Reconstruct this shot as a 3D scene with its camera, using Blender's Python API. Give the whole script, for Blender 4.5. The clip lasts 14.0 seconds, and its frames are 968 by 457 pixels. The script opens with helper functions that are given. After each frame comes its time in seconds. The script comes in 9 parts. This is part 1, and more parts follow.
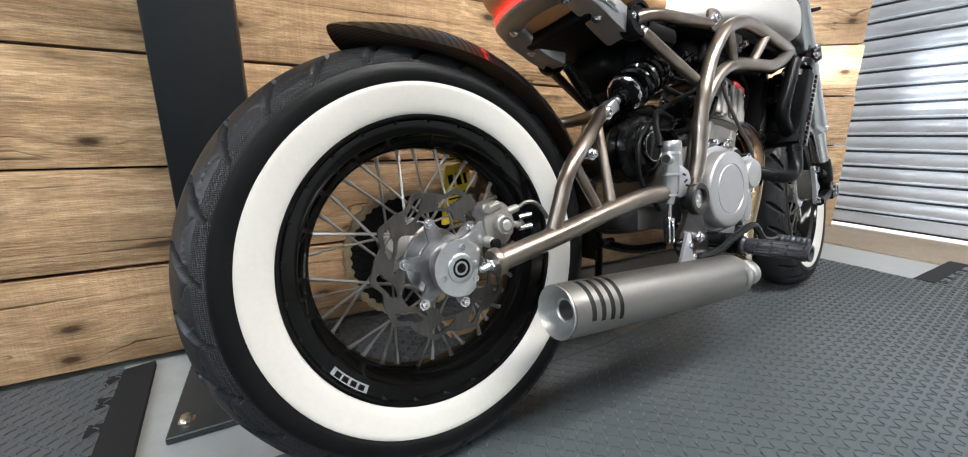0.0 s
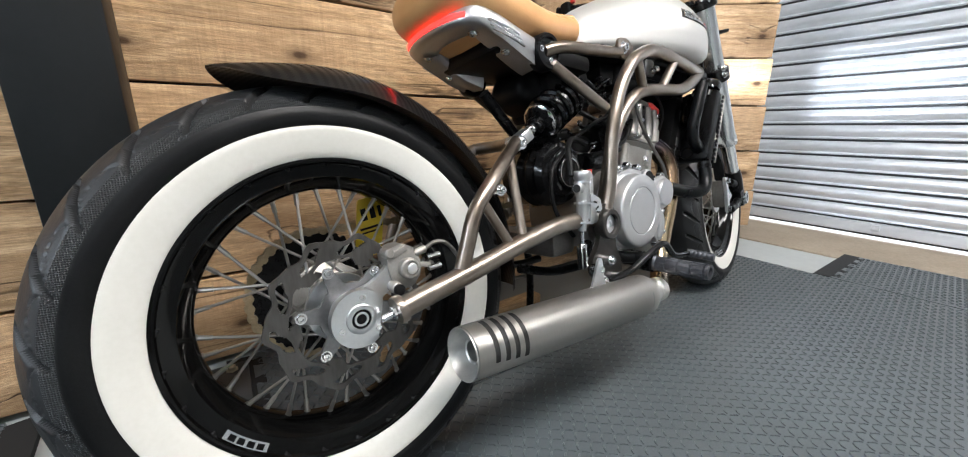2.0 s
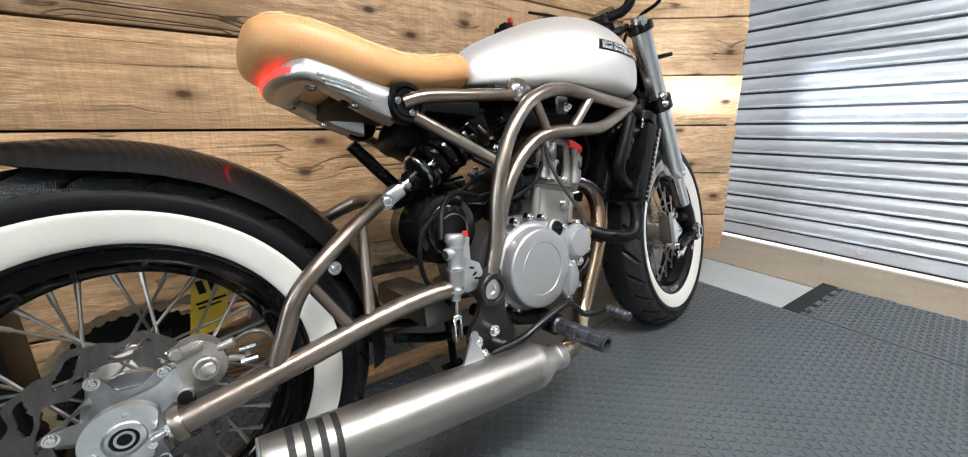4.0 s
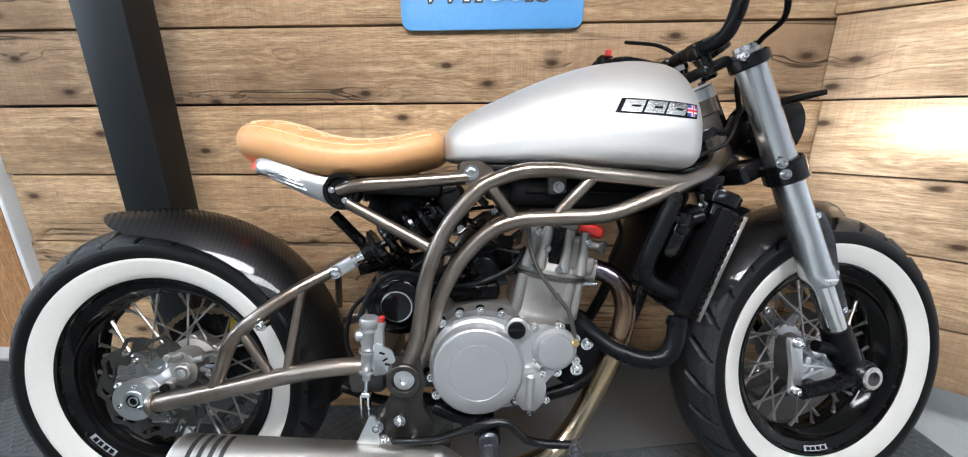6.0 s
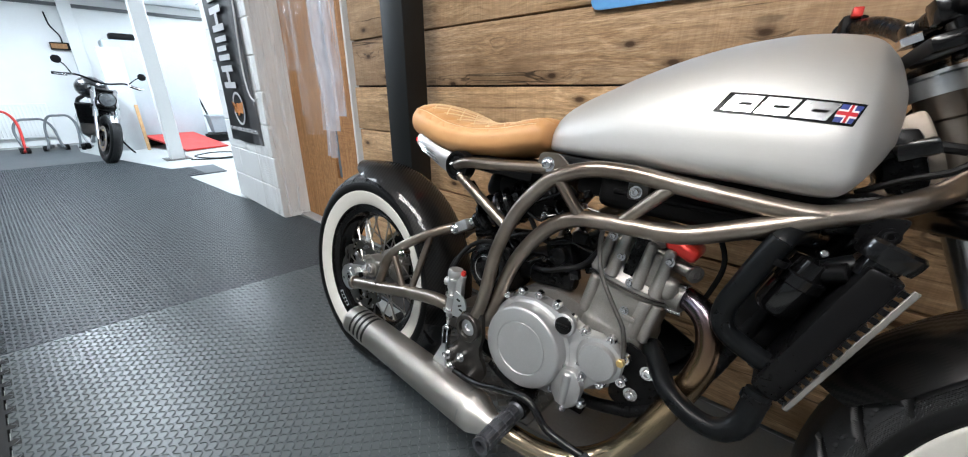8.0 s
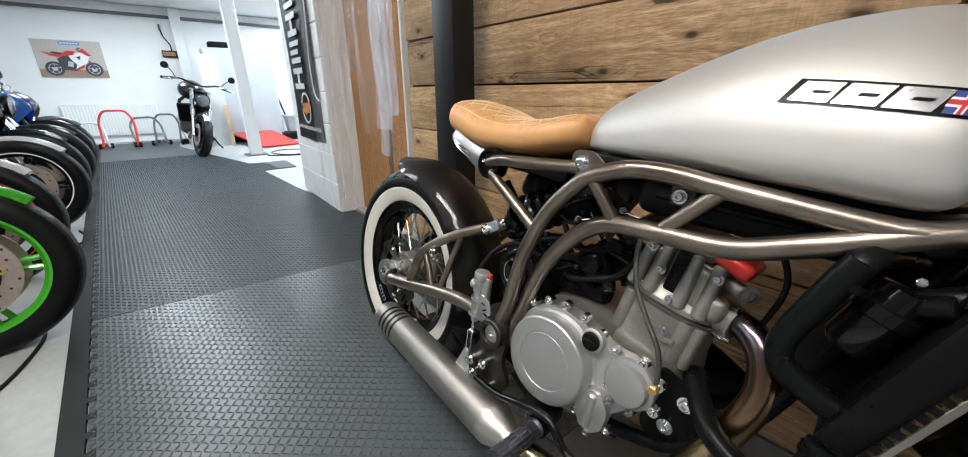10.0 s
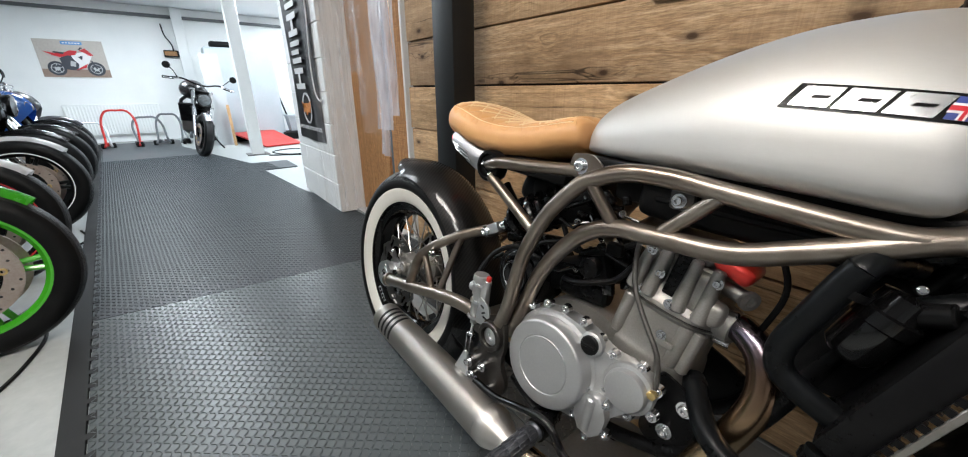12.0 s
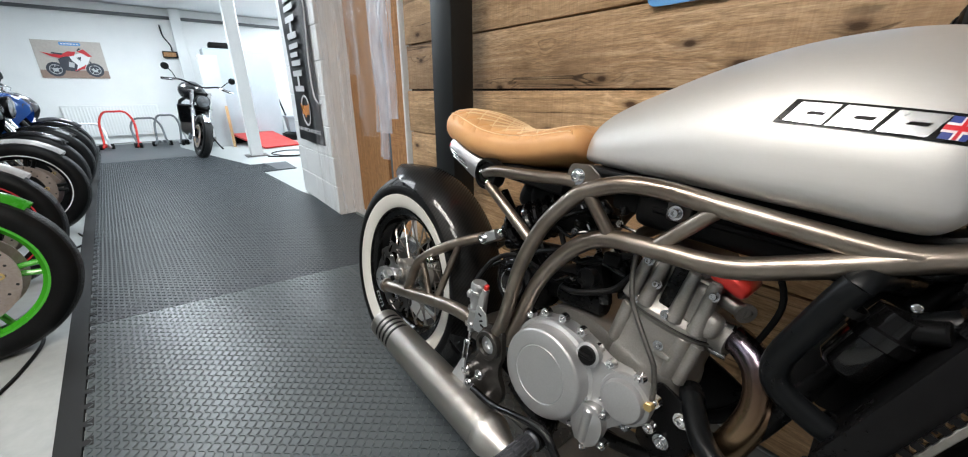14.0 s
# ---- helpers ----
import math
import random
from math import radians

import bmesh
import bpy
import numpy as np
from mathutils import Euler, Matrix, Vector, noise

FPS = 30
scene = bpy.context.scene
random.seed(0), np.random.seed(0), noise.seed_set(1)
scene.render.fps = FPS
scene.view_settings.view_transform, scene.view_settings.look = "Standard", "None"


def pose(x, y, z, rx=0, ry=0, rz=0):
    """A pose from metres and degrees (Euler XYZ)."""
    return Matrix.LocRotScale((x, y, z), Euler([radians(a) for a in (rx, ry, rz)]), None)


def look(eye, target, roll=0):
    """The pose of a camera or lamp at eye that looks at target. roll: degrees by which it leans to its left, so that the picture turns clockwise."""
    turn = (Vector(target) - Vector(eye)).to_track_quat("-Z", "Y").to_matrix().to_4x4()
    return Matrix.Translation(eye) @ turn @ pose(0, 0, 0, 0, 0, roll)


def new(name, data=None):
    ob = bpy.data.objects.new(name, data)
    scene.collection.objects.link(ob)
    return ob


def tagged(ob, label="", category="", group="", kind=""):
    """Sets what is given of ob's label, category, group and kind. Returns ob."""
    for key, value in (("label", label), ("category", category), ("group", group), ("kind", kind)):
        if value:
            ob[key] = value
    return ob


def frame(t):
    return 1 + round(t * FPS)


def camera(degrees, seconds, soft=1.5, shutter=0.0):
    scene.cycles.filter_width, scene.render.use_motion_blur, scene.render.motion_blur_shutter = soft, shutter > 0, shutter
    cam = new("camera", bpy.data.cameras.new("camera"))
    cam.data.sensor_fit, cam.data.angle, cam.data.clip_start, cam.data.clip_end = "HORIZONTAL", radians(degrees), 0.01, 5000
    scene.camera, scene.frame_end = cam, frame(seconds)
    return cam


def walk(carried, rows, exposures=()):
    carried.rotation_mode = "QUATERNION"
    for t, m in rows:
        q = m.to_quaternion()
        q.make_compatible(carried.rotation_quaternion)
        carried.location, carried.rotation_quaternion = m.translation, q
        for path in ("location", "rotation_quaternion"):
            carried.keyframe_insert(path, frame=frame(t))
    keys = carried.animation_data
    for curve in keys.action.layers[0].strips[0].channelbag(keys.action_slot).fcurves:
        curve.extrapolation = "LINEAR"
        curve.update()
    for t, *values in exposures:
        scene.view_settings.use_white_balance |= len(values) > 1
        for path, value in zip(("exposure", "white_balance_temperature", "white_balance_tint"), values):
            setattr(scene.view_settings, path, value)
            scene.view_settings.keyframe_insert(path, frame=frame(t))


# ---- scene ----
cam = camera(103.6, 14.0, soft=1.1, shutter=0.0)
PATH = [
    (0, (-0.2008, -0.5191, 0.5131), (0.7273, 1.1885, 0.0413), 0.26),
    (0.5, (-0.2128, -0.5222, 0.5258), (0.7533, 1.1581, 0.0327), 0.43),
    (1, (-0.1995, -0.5277, 0.5426), (0.8174, 1.1194, 0.0397), 0.07),
    (1.5, (-0.1529, -0.5297, 0.5722), (0.9230, 1.0752, 0.0557), 0.03),
    (2, (-0.1227, -0.5431, 0.5859), (0.9819, 1.0430, 0.0716), 0.21),
    (2.5, (-0.0950, -0.5681, 0.5928), (1.0082, 1.0193, 0.0799), 0.11),
    (3, (-0.0190, -0.5828, 0.6085), (1.0756, 1.0074, 0.0857), -0.10),
    (3.2, (0.0170, -0.5843, 0.6221), (1.1165, 1.0031, 0.1012), -0.04),
    (5.3, (0.4775, -0.6560, 0.7990), (0.8595, 1.2229, 0.2301), -0.30),
    (5.5, (0.5497, -0.6637, 0.8163), (0.7117, 1.2437, 0.2368), -0.67),
    (6, (0.6876, -0.6429, 0.8430), (0.6071, 1.2778, 0.2911), -0.31),
    (6.5, (0.7890, -0.6553, 0.8736), (0.3794, 1.2254, 0.3303), 0.11),
    (7, (0.9085, -0.6730, 0.8671), (0.1892, 1.0957, 0.2716), -0.18),
    (7.5, (1.0039, -0.6350, 0.8638), (0.0050, 0.9636, 0.1955), -0.07),
    (8, (1.0192, -0.5596, 0.8820), (-0.2562, 0.8166, 0.1896), 0.03),
    (8.5, (1.0225, -0.5174, 0.8646), (-0.4163, 0.6904, 0.1782), -0.15),
    (11, (1.0300, -0.4921, 0.8655), (-0.4451, 0.6738, 0.1838), -0.09),
    (11.5, (1.0310, -0.4904, 0.8677), (-0.4424, 0.6748, 0.1809), -0.11),
    (12, (1.0276, -0.4880, 0.8703), (-0.4484, 0.6760, 0.1874), -0.07),
    (12.5, (1.0274, -0.4907, 0.8698), (-0.4485, 0.6751, 0.1895), 0.03),
    (13, (1.0269, -0.4872, 0.8732), (-0.4500, 0.6788, 0.1954), 0.03),
    (13.5, (1.0232, -0.4864, 0.8824), (-0.4547, 0.6778, 0.2039), -0.01),
    (14, (1.0255, -0.4821, 0.8853), (-0.4487, 0.6858, 0.2050), 0.01),
]
walk(cam, [(t, look(eye, target, roll)) for t, eye, target, roll in PATH],
     [(0, 0.13, 6100, 10), (3.2, 0.13, 6100, 10), (5.3, 0.06, 5850, 10), (7.0, 0.05, 5650, 9), (8.5, -0.45, 6250, 10), (11.0, -0.48, 6350, 10), (14.0, -0.48, 6350, 10)])

# ---- world and lights ----
world = bpy.data.worlds.new("world")
scene.world = world
world.use_nodes = True
wn = world.node_tree
sky = wn.nodes.new("ShaderNodeTexSky")
sky.sky_type, sky.sun_disc = "NISHITA", False
sky.sun_elevation, sky.sun_rotation = radians(38), radians(70)
wn.nodes["Background"].inputs["Strength"].default_value = 0.15
wn.links.new(sky.outputs["Color"], wn.nodes["Background"].inputs["Color"])
sun_data = bpy.data.lights.new("sun", "SUN")
sun_data.energy, sun_data.angle, sun_data.color = 5.0, radians(1.0), (1.0, 0.96, 0.9)
sun_ob = new("sun", sun_data)
sun_ob.matrix_world = look((6.0, -1.0, 4.0), (3.0, -0.4, 0.0))


def panel_lamp(name, x, y, z, sx, sy, watts, colour):
    """The light of one ceiling panel."""
    data = bpy.data.lights.new(name, "AREA")
    data.shape, data.size, data.size_y, data.energy, data.color = "RECTANGLE", sx, sy, watts, colour
    ob = new(name, data)
    ob.matrix_world = pose(x, y, z)
    return ob


CEIL = 2.25
PANELS = [(0.40, -0.95, 1.2, 0.3, 52, (1.0, 0.915, 0.81)), (-1.9, -0.9, 1.2, 0.3, 15, (0.93, 0.98, 1.0)),
          (1.45, -1.25, 1.2, 0.3, 25, (1.0, 0.915, 0.81)), (-3.6, -0.6, 1.2, 0.6, 44, (0.84, 0.94, 1.0)),
          (-6.2, -1.0, 1.2, 0.6, 115, (0.84, 0.94, 1.0)), (-5.8, 1.0, 1.2, 0.6, 85, (0.84, 0.94, 1.0)),
          (-7.2, 1.9, 1.2, 0.6, 62, (0.84, 0.94, 1.0)), (-1.4, -2.9, 1.2, 0.6, 5, (0.95, 0.98, 1.0))]
for px, py, sx, sy, watts, colour in PANELS:
    panel_lamp("panel_light", px, py, CEIL - 0.03, sx, sy, watts, colour)

# the motorcycle's lit headlight: a flat main beam and the spill of its reflector
HEAD_EYE = (1.345, 0.20, 0.815)


def headlight_lamp(name, watts, cone, blend, wide):
    data = bpy.data.lights.new(name, "SPOT")
    data.energy, data.spot_size, data.spot_blend, data.color = watts, radians(cone), blend, (0.93, 0.97, 1.0)
    data.shadow_soft_size = 0.055
    ob = new(name, data)
    ob.matrix_world = look(HEAD_EYE, (2.298, 0.235, 0.812)) @ Matrix.Diagonal((wide, 1, 1, 1))
    return ob


headlight_lamp("headlight_beam", 95, 15, 0.5, 5.0)
headlight_lamp("headlight_spill", 15, 112, 0.6, 1.0)


# ---- mesh helpers ----
def V3(*a):
    return Vector(a)


def bm_new():
    return bmesh.new()


def link_mesh(name, bm, material, parent=None, label="", smooth=38.0):
    """Links a bmesh as one mesh object, under a parent if one is given."""
    bmesh.ops.recalc_face_normals(bm, faces=bm.faces)
    me = bpy.data.meshes.new(name)
    bm.to_mesh(me)
    bm.free()
    me.materials.append(material)
    me.polygons.foreach_set("use_smooth", [smooth > 0] * len(me.polygons))
    if smooth > 0:
        me.set_sharp_from_angle(angle=radians(smooth))
    ob = new(name, me)
    if parent is not None:
        ob.parent = parent
    return tagged(ob, label) if label else ob


part = link_mesh


def share(name, ob, parent, m=None):
    """Another object on the mesh of ob."""
    o = new(name, ob.data)
    o.parent = parent
    if m is not None:
        o.matrix_basis = m
    return o


def thing(name, m, label, category, group="", kind=""):
    ob = new(name)
    ob.matrix_world = m
    ob.empty_display_size = 0.1
    return tagged(ob, label, category, group, kind)


def box(bm, c, s, bev=0.0, rot=None, seg=1):
    m = Matrix.Translation(c) @ (rot.to_4x4() if rot is not None else Matrix.Identity(4)) @ Matrix.Diagonal((*s, 1))
    vs = bmesh.ops.create_cube(bm, size=1.0, matrix=m)["verts"]
    if bev > 0:
        es = list({e for v in vs for e in v.link_edges})
        bmesh.ops.bevel(bm, geom=es, offset=bev, segments=seg, profile=0.5, affect="EDGES")
    return bm


def basis(axis):
    """Two directions across an axis."""
    a = Vector(axis).normalized()
    u = a.cross(Vector((0, 0, 1)) if abs(a.z) < 0.9 else Vector((1, 0, 0))).normalized()
    return a, u, a.cross(u)


def lathe(bm, prof, c=(0, 0, 0), axis=(0, 1, 0), seg=32, closed=False, span=None, wob=None, caps=True):
    """Turns a profile of (along the axis, radius) round the axis. span: two angles in degrees for a part of the turn."""
    a, u, w = basis(axis)
    c = Vector(c)
    full = span is None
    n = seg if full else seg + 1
    rings = []
    for i in range(n):
        th = 2 * math.pi * i / seg if full else radians(span[0] + (span[1] - span[0]) * i / seg)
        k = wob(th) if wob else 1.0
        rings.append([bm.verts.new(c + a * p + (u * math.cos(th) + w * math.sin(th)) * (r * k)) for p, r in prof])
    m = len(prof)
    for i in range(n if full else n - 1):
        r0, r1 = rings[i], rings[(i + 1) % n]
        for j in range(m if closed else m - 1):
            k = (j + 1) % m
            bm.faces.new((r0[j], r0[k], r1[k], r1[j]))
    if not closed and full and caps:
        for j, p in ((0, prof[0]), (m - 1, prof[-1])):
            if p[1] > 1e-6:
                bm.faces.new([r[j] for r in rings])
    if not full and m > 2:
        for r in (rings[0], rings[-1]):
            if closed:
                bm.faces.new(r)
    return bm


def rod(bm, p0, p1, r, seg=12, bev=0.0, r2=None):
    p0, p1 = Vector(p0), Vector(p1)
    length = (p1 - p0).length
    r2 = r if r2 is None else r2
    prof = [(0, r), (length, r2)] if bev <= 0 else [(0, r - bev), (bev, r), (length - bev, r2), (length, r2 - bev)]
    return lathe(bm, prof, p0, p1 - p0, seg)


def smooth_path(pts, step=0.012):
    """A Catmull-Rom curve through the points."""
    pts = [Vector(p) for p in pts]
    if len(pts) < 3:
        return pts
    ext = [2 * pts[0] - pts[1]] + pts + [2 * pts[-1] - pts[-2]]
    out = []
    for i in range(1, len(ext) - 2):
        p0, p1, p2, p3 = ext[i - 1:i + 3]
        n = max(2, int((p2 - p1).length / step))
        for k in range(n):
            t = k / n
            out.append(0.5 * (2 * p1 + (p2 - p0) * t + (2 * p0 - 5 * p1 + 4 * p2 - p3) * t * t + (3 * p1 - p0 - 3 * p2 + p3) * t ** 3))
    return out + [pts[-1]]


def tube(bm, pts, r, seg=12, curve=True, step=0.012, closed=False, radii=None):
    path = smooth_path(pts, step) if curve else [Vector(p) for p in pts]
    n = len(path)
    tang = [(path[min(i + 1, n - 1)] - path[max(i - 1, 0)]).normalized() for i in range(n)]
    _, u, _ = basis(tang[0])
    rings = []
    for i in range(n):
        u = (u - tang[i] * u.dot(tang[i])).normalized()
        w = tang[i].cross(u)
        rr = r if radii is None else radii(i / (n - 1))
        rings.append([bm.verts.new(path[i] + (u * math.cos(2 * math.pi * k / seg) + w * math.sin(2 * math.pi * k / seg)) * rr) for k in range(seg)])
    for i in range(n - 1):
        for k in range(seg):
            bm.faces.new((rings[i][k], rings[i][(k + 1) % seg], rings[i + 1][(k + 1) % seg], rings[i + 1][k]))
    bm.faces.new(rings[0][::-1])
    bm.faces.new(rings[-1])
    return bm


def loft(bm, rings, caps=True, closed=True):
    vs = [[bm.verts.new(p) for p in ring] for ring in rings]
    m = len(vs[0])
    for a, b in zip(vs, vs[1:]):
        for k in range(m if closed else m - 1):
            j = (k + 1) % m
            bm.faces.new((a[k], a[j], b[j], b[k]))
    if caps:
        bm.faces.new(vs[0][::-1])
        bm.faces.new(vs[-1])
    return bm


def slab(bm, outline, thick, m=None, bev=0.0):
    """A flat plate: a 2D outline in x and z, given thickness along y, moved by m."""
    m = m or Matrix.Identity(4)
    lo = [bm.verts.new(m @ Vector((x, -thick / 2, z))) for x, z in outline]
    hi = [bm.verts.new(m @ Vector((x, thick / 2, z))) for x, z in outline]
    fs = [bm.faces.new(lo[::-1]), bm.faces.new(hi)]
    k = len(outline)
    for i in range(k):
        fs.append(bm.faces.new((lo[i], lo[(i + 1) % k], hi[(i + 1) % k], hi[i])))
    if bev > 0:
        rim = [e for f in fs[:2] for e in f.edges]
        bmesh.ops.bevel(bm, geom=rim, offset=bev, segments=2, profile=0.5, affect="EDGES")
    return bm


def rounded(outline, r, n=4):
    """A polygon with its corners rounded."""
    out = []
    k = len(outline)
    for i in range(k):
        p, a, b = Vector(outline[i]), Vector(outline[i - 1]), Vector(outline[(i + 1) % k])
        d = min(r, 0.45 * (a - p).length, 0.45 * (b - p).length)
        s, e = p + (a - p).normalized() * d, p + (b - p).normalized() * d
        for j in range(n + 1):
            t = j / n
            q = s * (1 - t) ** 2 + p * 2 * t * (1 - t) + e * t * t
            out.append((q.x, q.y))
    return out


def bolt(bm, p, axis, r=0.006, h=0.005, socket=True):
    """A cap screw with a washer."""
    prof = [(0, r * 1.5), (0.0012, r * 1.5), (0.0012, r), (h - 0.001, r), (h, r * 0.85)]
    if socket:
        prof += [(h, r * 0.5), (h * 0.5, r * 0.5), (h * 0.5, 0.0)]
    return lathe(bm, prof, p, axis, 12)


# ---- materials ----
def material(name):
    m = bpy.data.materials.new(name)
    m.use_nodes = True
    t = m.node_tree
    return m, t, t.nodes["Principled BSDF"]


def node(t, kind, **values):
    n = t.nodes.new(kind)
    for k, v in values.items():
        n.inputs[k.replace("_", " ")].default_value = v
    return n


def coords(t, scale=(1, 1, 1), random_shift=False):
    """Object coordinates, stretched, and shifted piece by piece if wanted."""
    tc = t.nodes.new("ShaderNodeTexCoord")
    mp = t.nodes.new("ShaderNodeMapping")
    mp.inputs["Scale"].default_value = scale
    t.links.new(tc.outputs["Object"], mp.inputs["Vector"])
    if random_shift:
        oi = t.nodes.new("ShaderNodeObjectInfo")
        mul = t.nodes.new("ShaderNodeVectorMath")
        mul.operation = "SCALE"
        cx = t.nodes.new("ShaderNodeCombineXYZ")
        for k in range(3):
            t.links.new(oi.outputs["Random"], cx.inputs[k])
        t.links.new(cx.outputs[0], mul.inputs[0])
        mul.inputs["Scale"].default_value = 40.0
        t.links.new(mul.outputs[0], mp.inputs["Location"])
    return mp.outputs["Vector"]


def noise_of(t, vec, scale, detail=5.0, rough=0.55, distortion=0.0):
    n = node(t, "ShaderNodeTexNoise", Scale=scale, Detail=detail, Roughness=rough, Distortion=distortion)
    t.links.new(vec, n.inputs["Vector"])
    return n.outputs["Fac"]


def ramp(t, fac, stops):
    r = t.nodes.new("ShaderNodeValToRGB")
    el = r.color_ramp.elements
    while len(el) < len(stops):
        el.new(0.5)
    for e, (p, c) in zip(el, stops):
        e.position = p
        e.color = (*c, 1) if len(c) == 3 else c
    t.links.new(fac, r.inputs["Fac"])
    return r.outputs["Color"]


def grey(v):
    return (v, v, v)


def mix(t, fac, a, b, mode="MIX"):
    n = t.nodes.new("ShaderNodeMix")
    n.data_type, n.blend_type = "RGBA", mode
    for sock, val in ((n.inputs[0], fac), (n.inputs[6], a), (n.inputs[7], b)):
        if isinstance(val, (int, float)):
            sock.default_value = val
        elif isinstance(val, tuple):
            sock.default_value = (*val, 1) if len(val) == 3 else val
        else:
            t.links.new(val, sock)
    return n.outputs[2]


def relief(t, b, height, strength=0.2, dist=0.002):
    n = node(t, "ShaderNodeBump", Strength=strength, Distance=dist)
    t.links.new(height, n.inputs["Height"])
    t.links.new(n.outputs["Normal"], b.inputs["Normal"])


def surf(name, dark, light, scale=8.0, fine=120.0, rough=(0.4, 0.6), metal=0.0, bump=0.1, stretch=(1, 1, 1), coat=0.0, dist=0.001,
         random_shift=False, spec=0.5):
    """A surface with large and fine variation of colour, gloss and relief."""
    m, t, b = material(name)
    vec = coords(t, stretch, random_shift)
    big, small = noise_of(t, vec, scale), noise_of(t, vec, fine, 3.0)
    both = mix(t, 0.4, big, small)
    t.links.new(ramp(t, both, [(0.3, dark), (0.7, light)]), b.inputs["Base Color"])
    t.links.new(ramp(t, both, [(0.3, grey(rough[0])), (0.7, grey(rough[1]))]), b.inputs["Roughness"])
    b.inputs["Metallic"].default_value = metal
    b.inputs["Coat Weight"].default_value = coat
    b.inputs["Coat Roughness"].default_value = 0.06
    b.inputs["Specular IOR Level"].default_value = spec
    if bump > 0:
        relief(t, b, small, bump, dist)
    return m


def maths(t, op, a, b=0.0, c=0.0):
    n = t.nodes.new("ShaderNodeMath")
    n.operation = op
    for sock, val in zip(n.inputs, (a, b, c)):
        if isinstance(val, (int, float)):
            sock.default_value = val
        else:
            t.links.new(val, sock)
    return n.outputs[0]


def scaffold_wood(name, dark, mid, light, lengthwise=0, shift=True, worn=1.0):
    """Weathered sawn board: grain that bends round knots, long cracks, saw marks and grey stains."""
    m, t, b = material(name)
    squeeze = lambda k: tuple(k if i == lengthwise else 1.0 for i in range(3))
    plain = coords(t, (1, 1, 1), shift)
    vo = node(t, "ShaderNodeTexVoronoi", Scale=6.2, Randomness=1.0)
    vo.voronoi_dimensions = "2D"
    face = t.nodes.new("ShaderNodeSeparateXYZ")
    t.links.new(coords(t, squeeze(0.5), shift), face.inputs[0])
    flat = t.nodes.new("ShaderNodeCombineXYZ")
    t.links.new(face.outputs["X"], flat.inputs[0])
    t.links.new(face.outputs["Z"], flat.inputs[1])
    t.links.new(flat.outputs[0], vo.inputs["Vector"])
    pick = t.nodes.new("ShaderNodeSeparateXYZ")
    t.links.new(vo.outputs["Color"], pick.inputs[0])
    some = maths(t, "GREATER_THAN", pick.outputs["X"], 0.3)
    dist = vo.outputs["Distance"]
    swell = ramp(t, dist, [(0.0, grey(1.0)), (0.1, grey(0.7)), (0.35, grey(0.0))])

    def bent(k):
        add = t.nodes.new("ShaderNodeVectorMath")
        add.operation = "MULTIPLY_ADD"
        t.links.new(swell, add.inputs[0])
        add.inputs[1].default_value = tuple(0.0 if i == lengthwise else 0.028 for i in range(3))
        t.links.new(coords(t, squeeze(k), shift), add.inputs[2])
        return add.outputs[0]

    grain = noise_of(t, bent(0.07), 34.0, 6.0, 0.62, 0.35)
    bands = noise_of(t, bent(0.035), 75.0, 3.0, 0.5, 0.2)
    fibre = noise_of(t, coords(t, squeeze(0.10), shift), 300.0, 3.0, 0.65)
    split = noise_of(t, bent(0.03), 11.0, 3.0, 0.6, 0.2)
    stain = noise_of(t, coords(t, squeeze(0.5), shift), 4.5, 5.0, 0.62)
    blot = noise_of(t, plain, 2.0, 2.0, 0.5)
    saw = noise_of(t, coords(t, tuple(1.0 if i == lengthwise else 0.03 for i in range(3)), shift), 210.0, 2.0, 0.5)
    col = ramp(t, grain, [(0.24, dark), (0.45, mid), (0.72, light)])
    col = mix(t, 0.55, col, ramp(t, bands, [(0.32, tuple(0.5 * (p + q) for p, q in zip(dark, mid))), (0.50, mid), (0.66, light)]))
    col = mix(t, 0.55, col, ramp(t, fibre, [(0.34, grey(0.22)), (0.66, grey(0.78))]), "OVERLAY")
    col = mix(t, ramp(t, blot, [(0.45, grey(0.04)), (0.62, grey(0.30))]), col, ramp(t, saw, [(0.38, grey(0.22)), (0.62, grey(0.78))]), "OVERLAY")
    grime = tuple(0.36 * v for v in (mid[0] * 1.1, mid[1], mid[2] * 0.92))
    col = mix(t, ramp(t, stain, [(0.48, grey(0.0)), (0.68, grey(0.8 * worn))]), col, grime)
    ash = (mid[0] * 1.04, mid[1] * 1.05, mid[2] * 1.12)
    col = mix(t, ramp(t, blot, [(0.42, grey(0.0)), (0.66, grey(0.6 * worn))]), col, ash)
    crack = ramp(t, split, [(0.484, grey(0.0)), (0.497, grey(1.0)), (0.503, grey(1.0)), (0.516, grey(0.0))])
    crack = mix(t, 1.0, crack, ramp(t, stain, [(0.44, grey(0.0)), (0.60, grey(0.85 * worn))]), "MULTIPLY")
    col = mix(t, crack, col, (0.03, 0.018, 0.010))
    knot = ramp(t, dist, [(0.0, grey(1.0)), (0.035, grey(0.95)), (0.06, grey(0.55)), (0.10, grey(0.22)), (0.17, grey(0.0))])
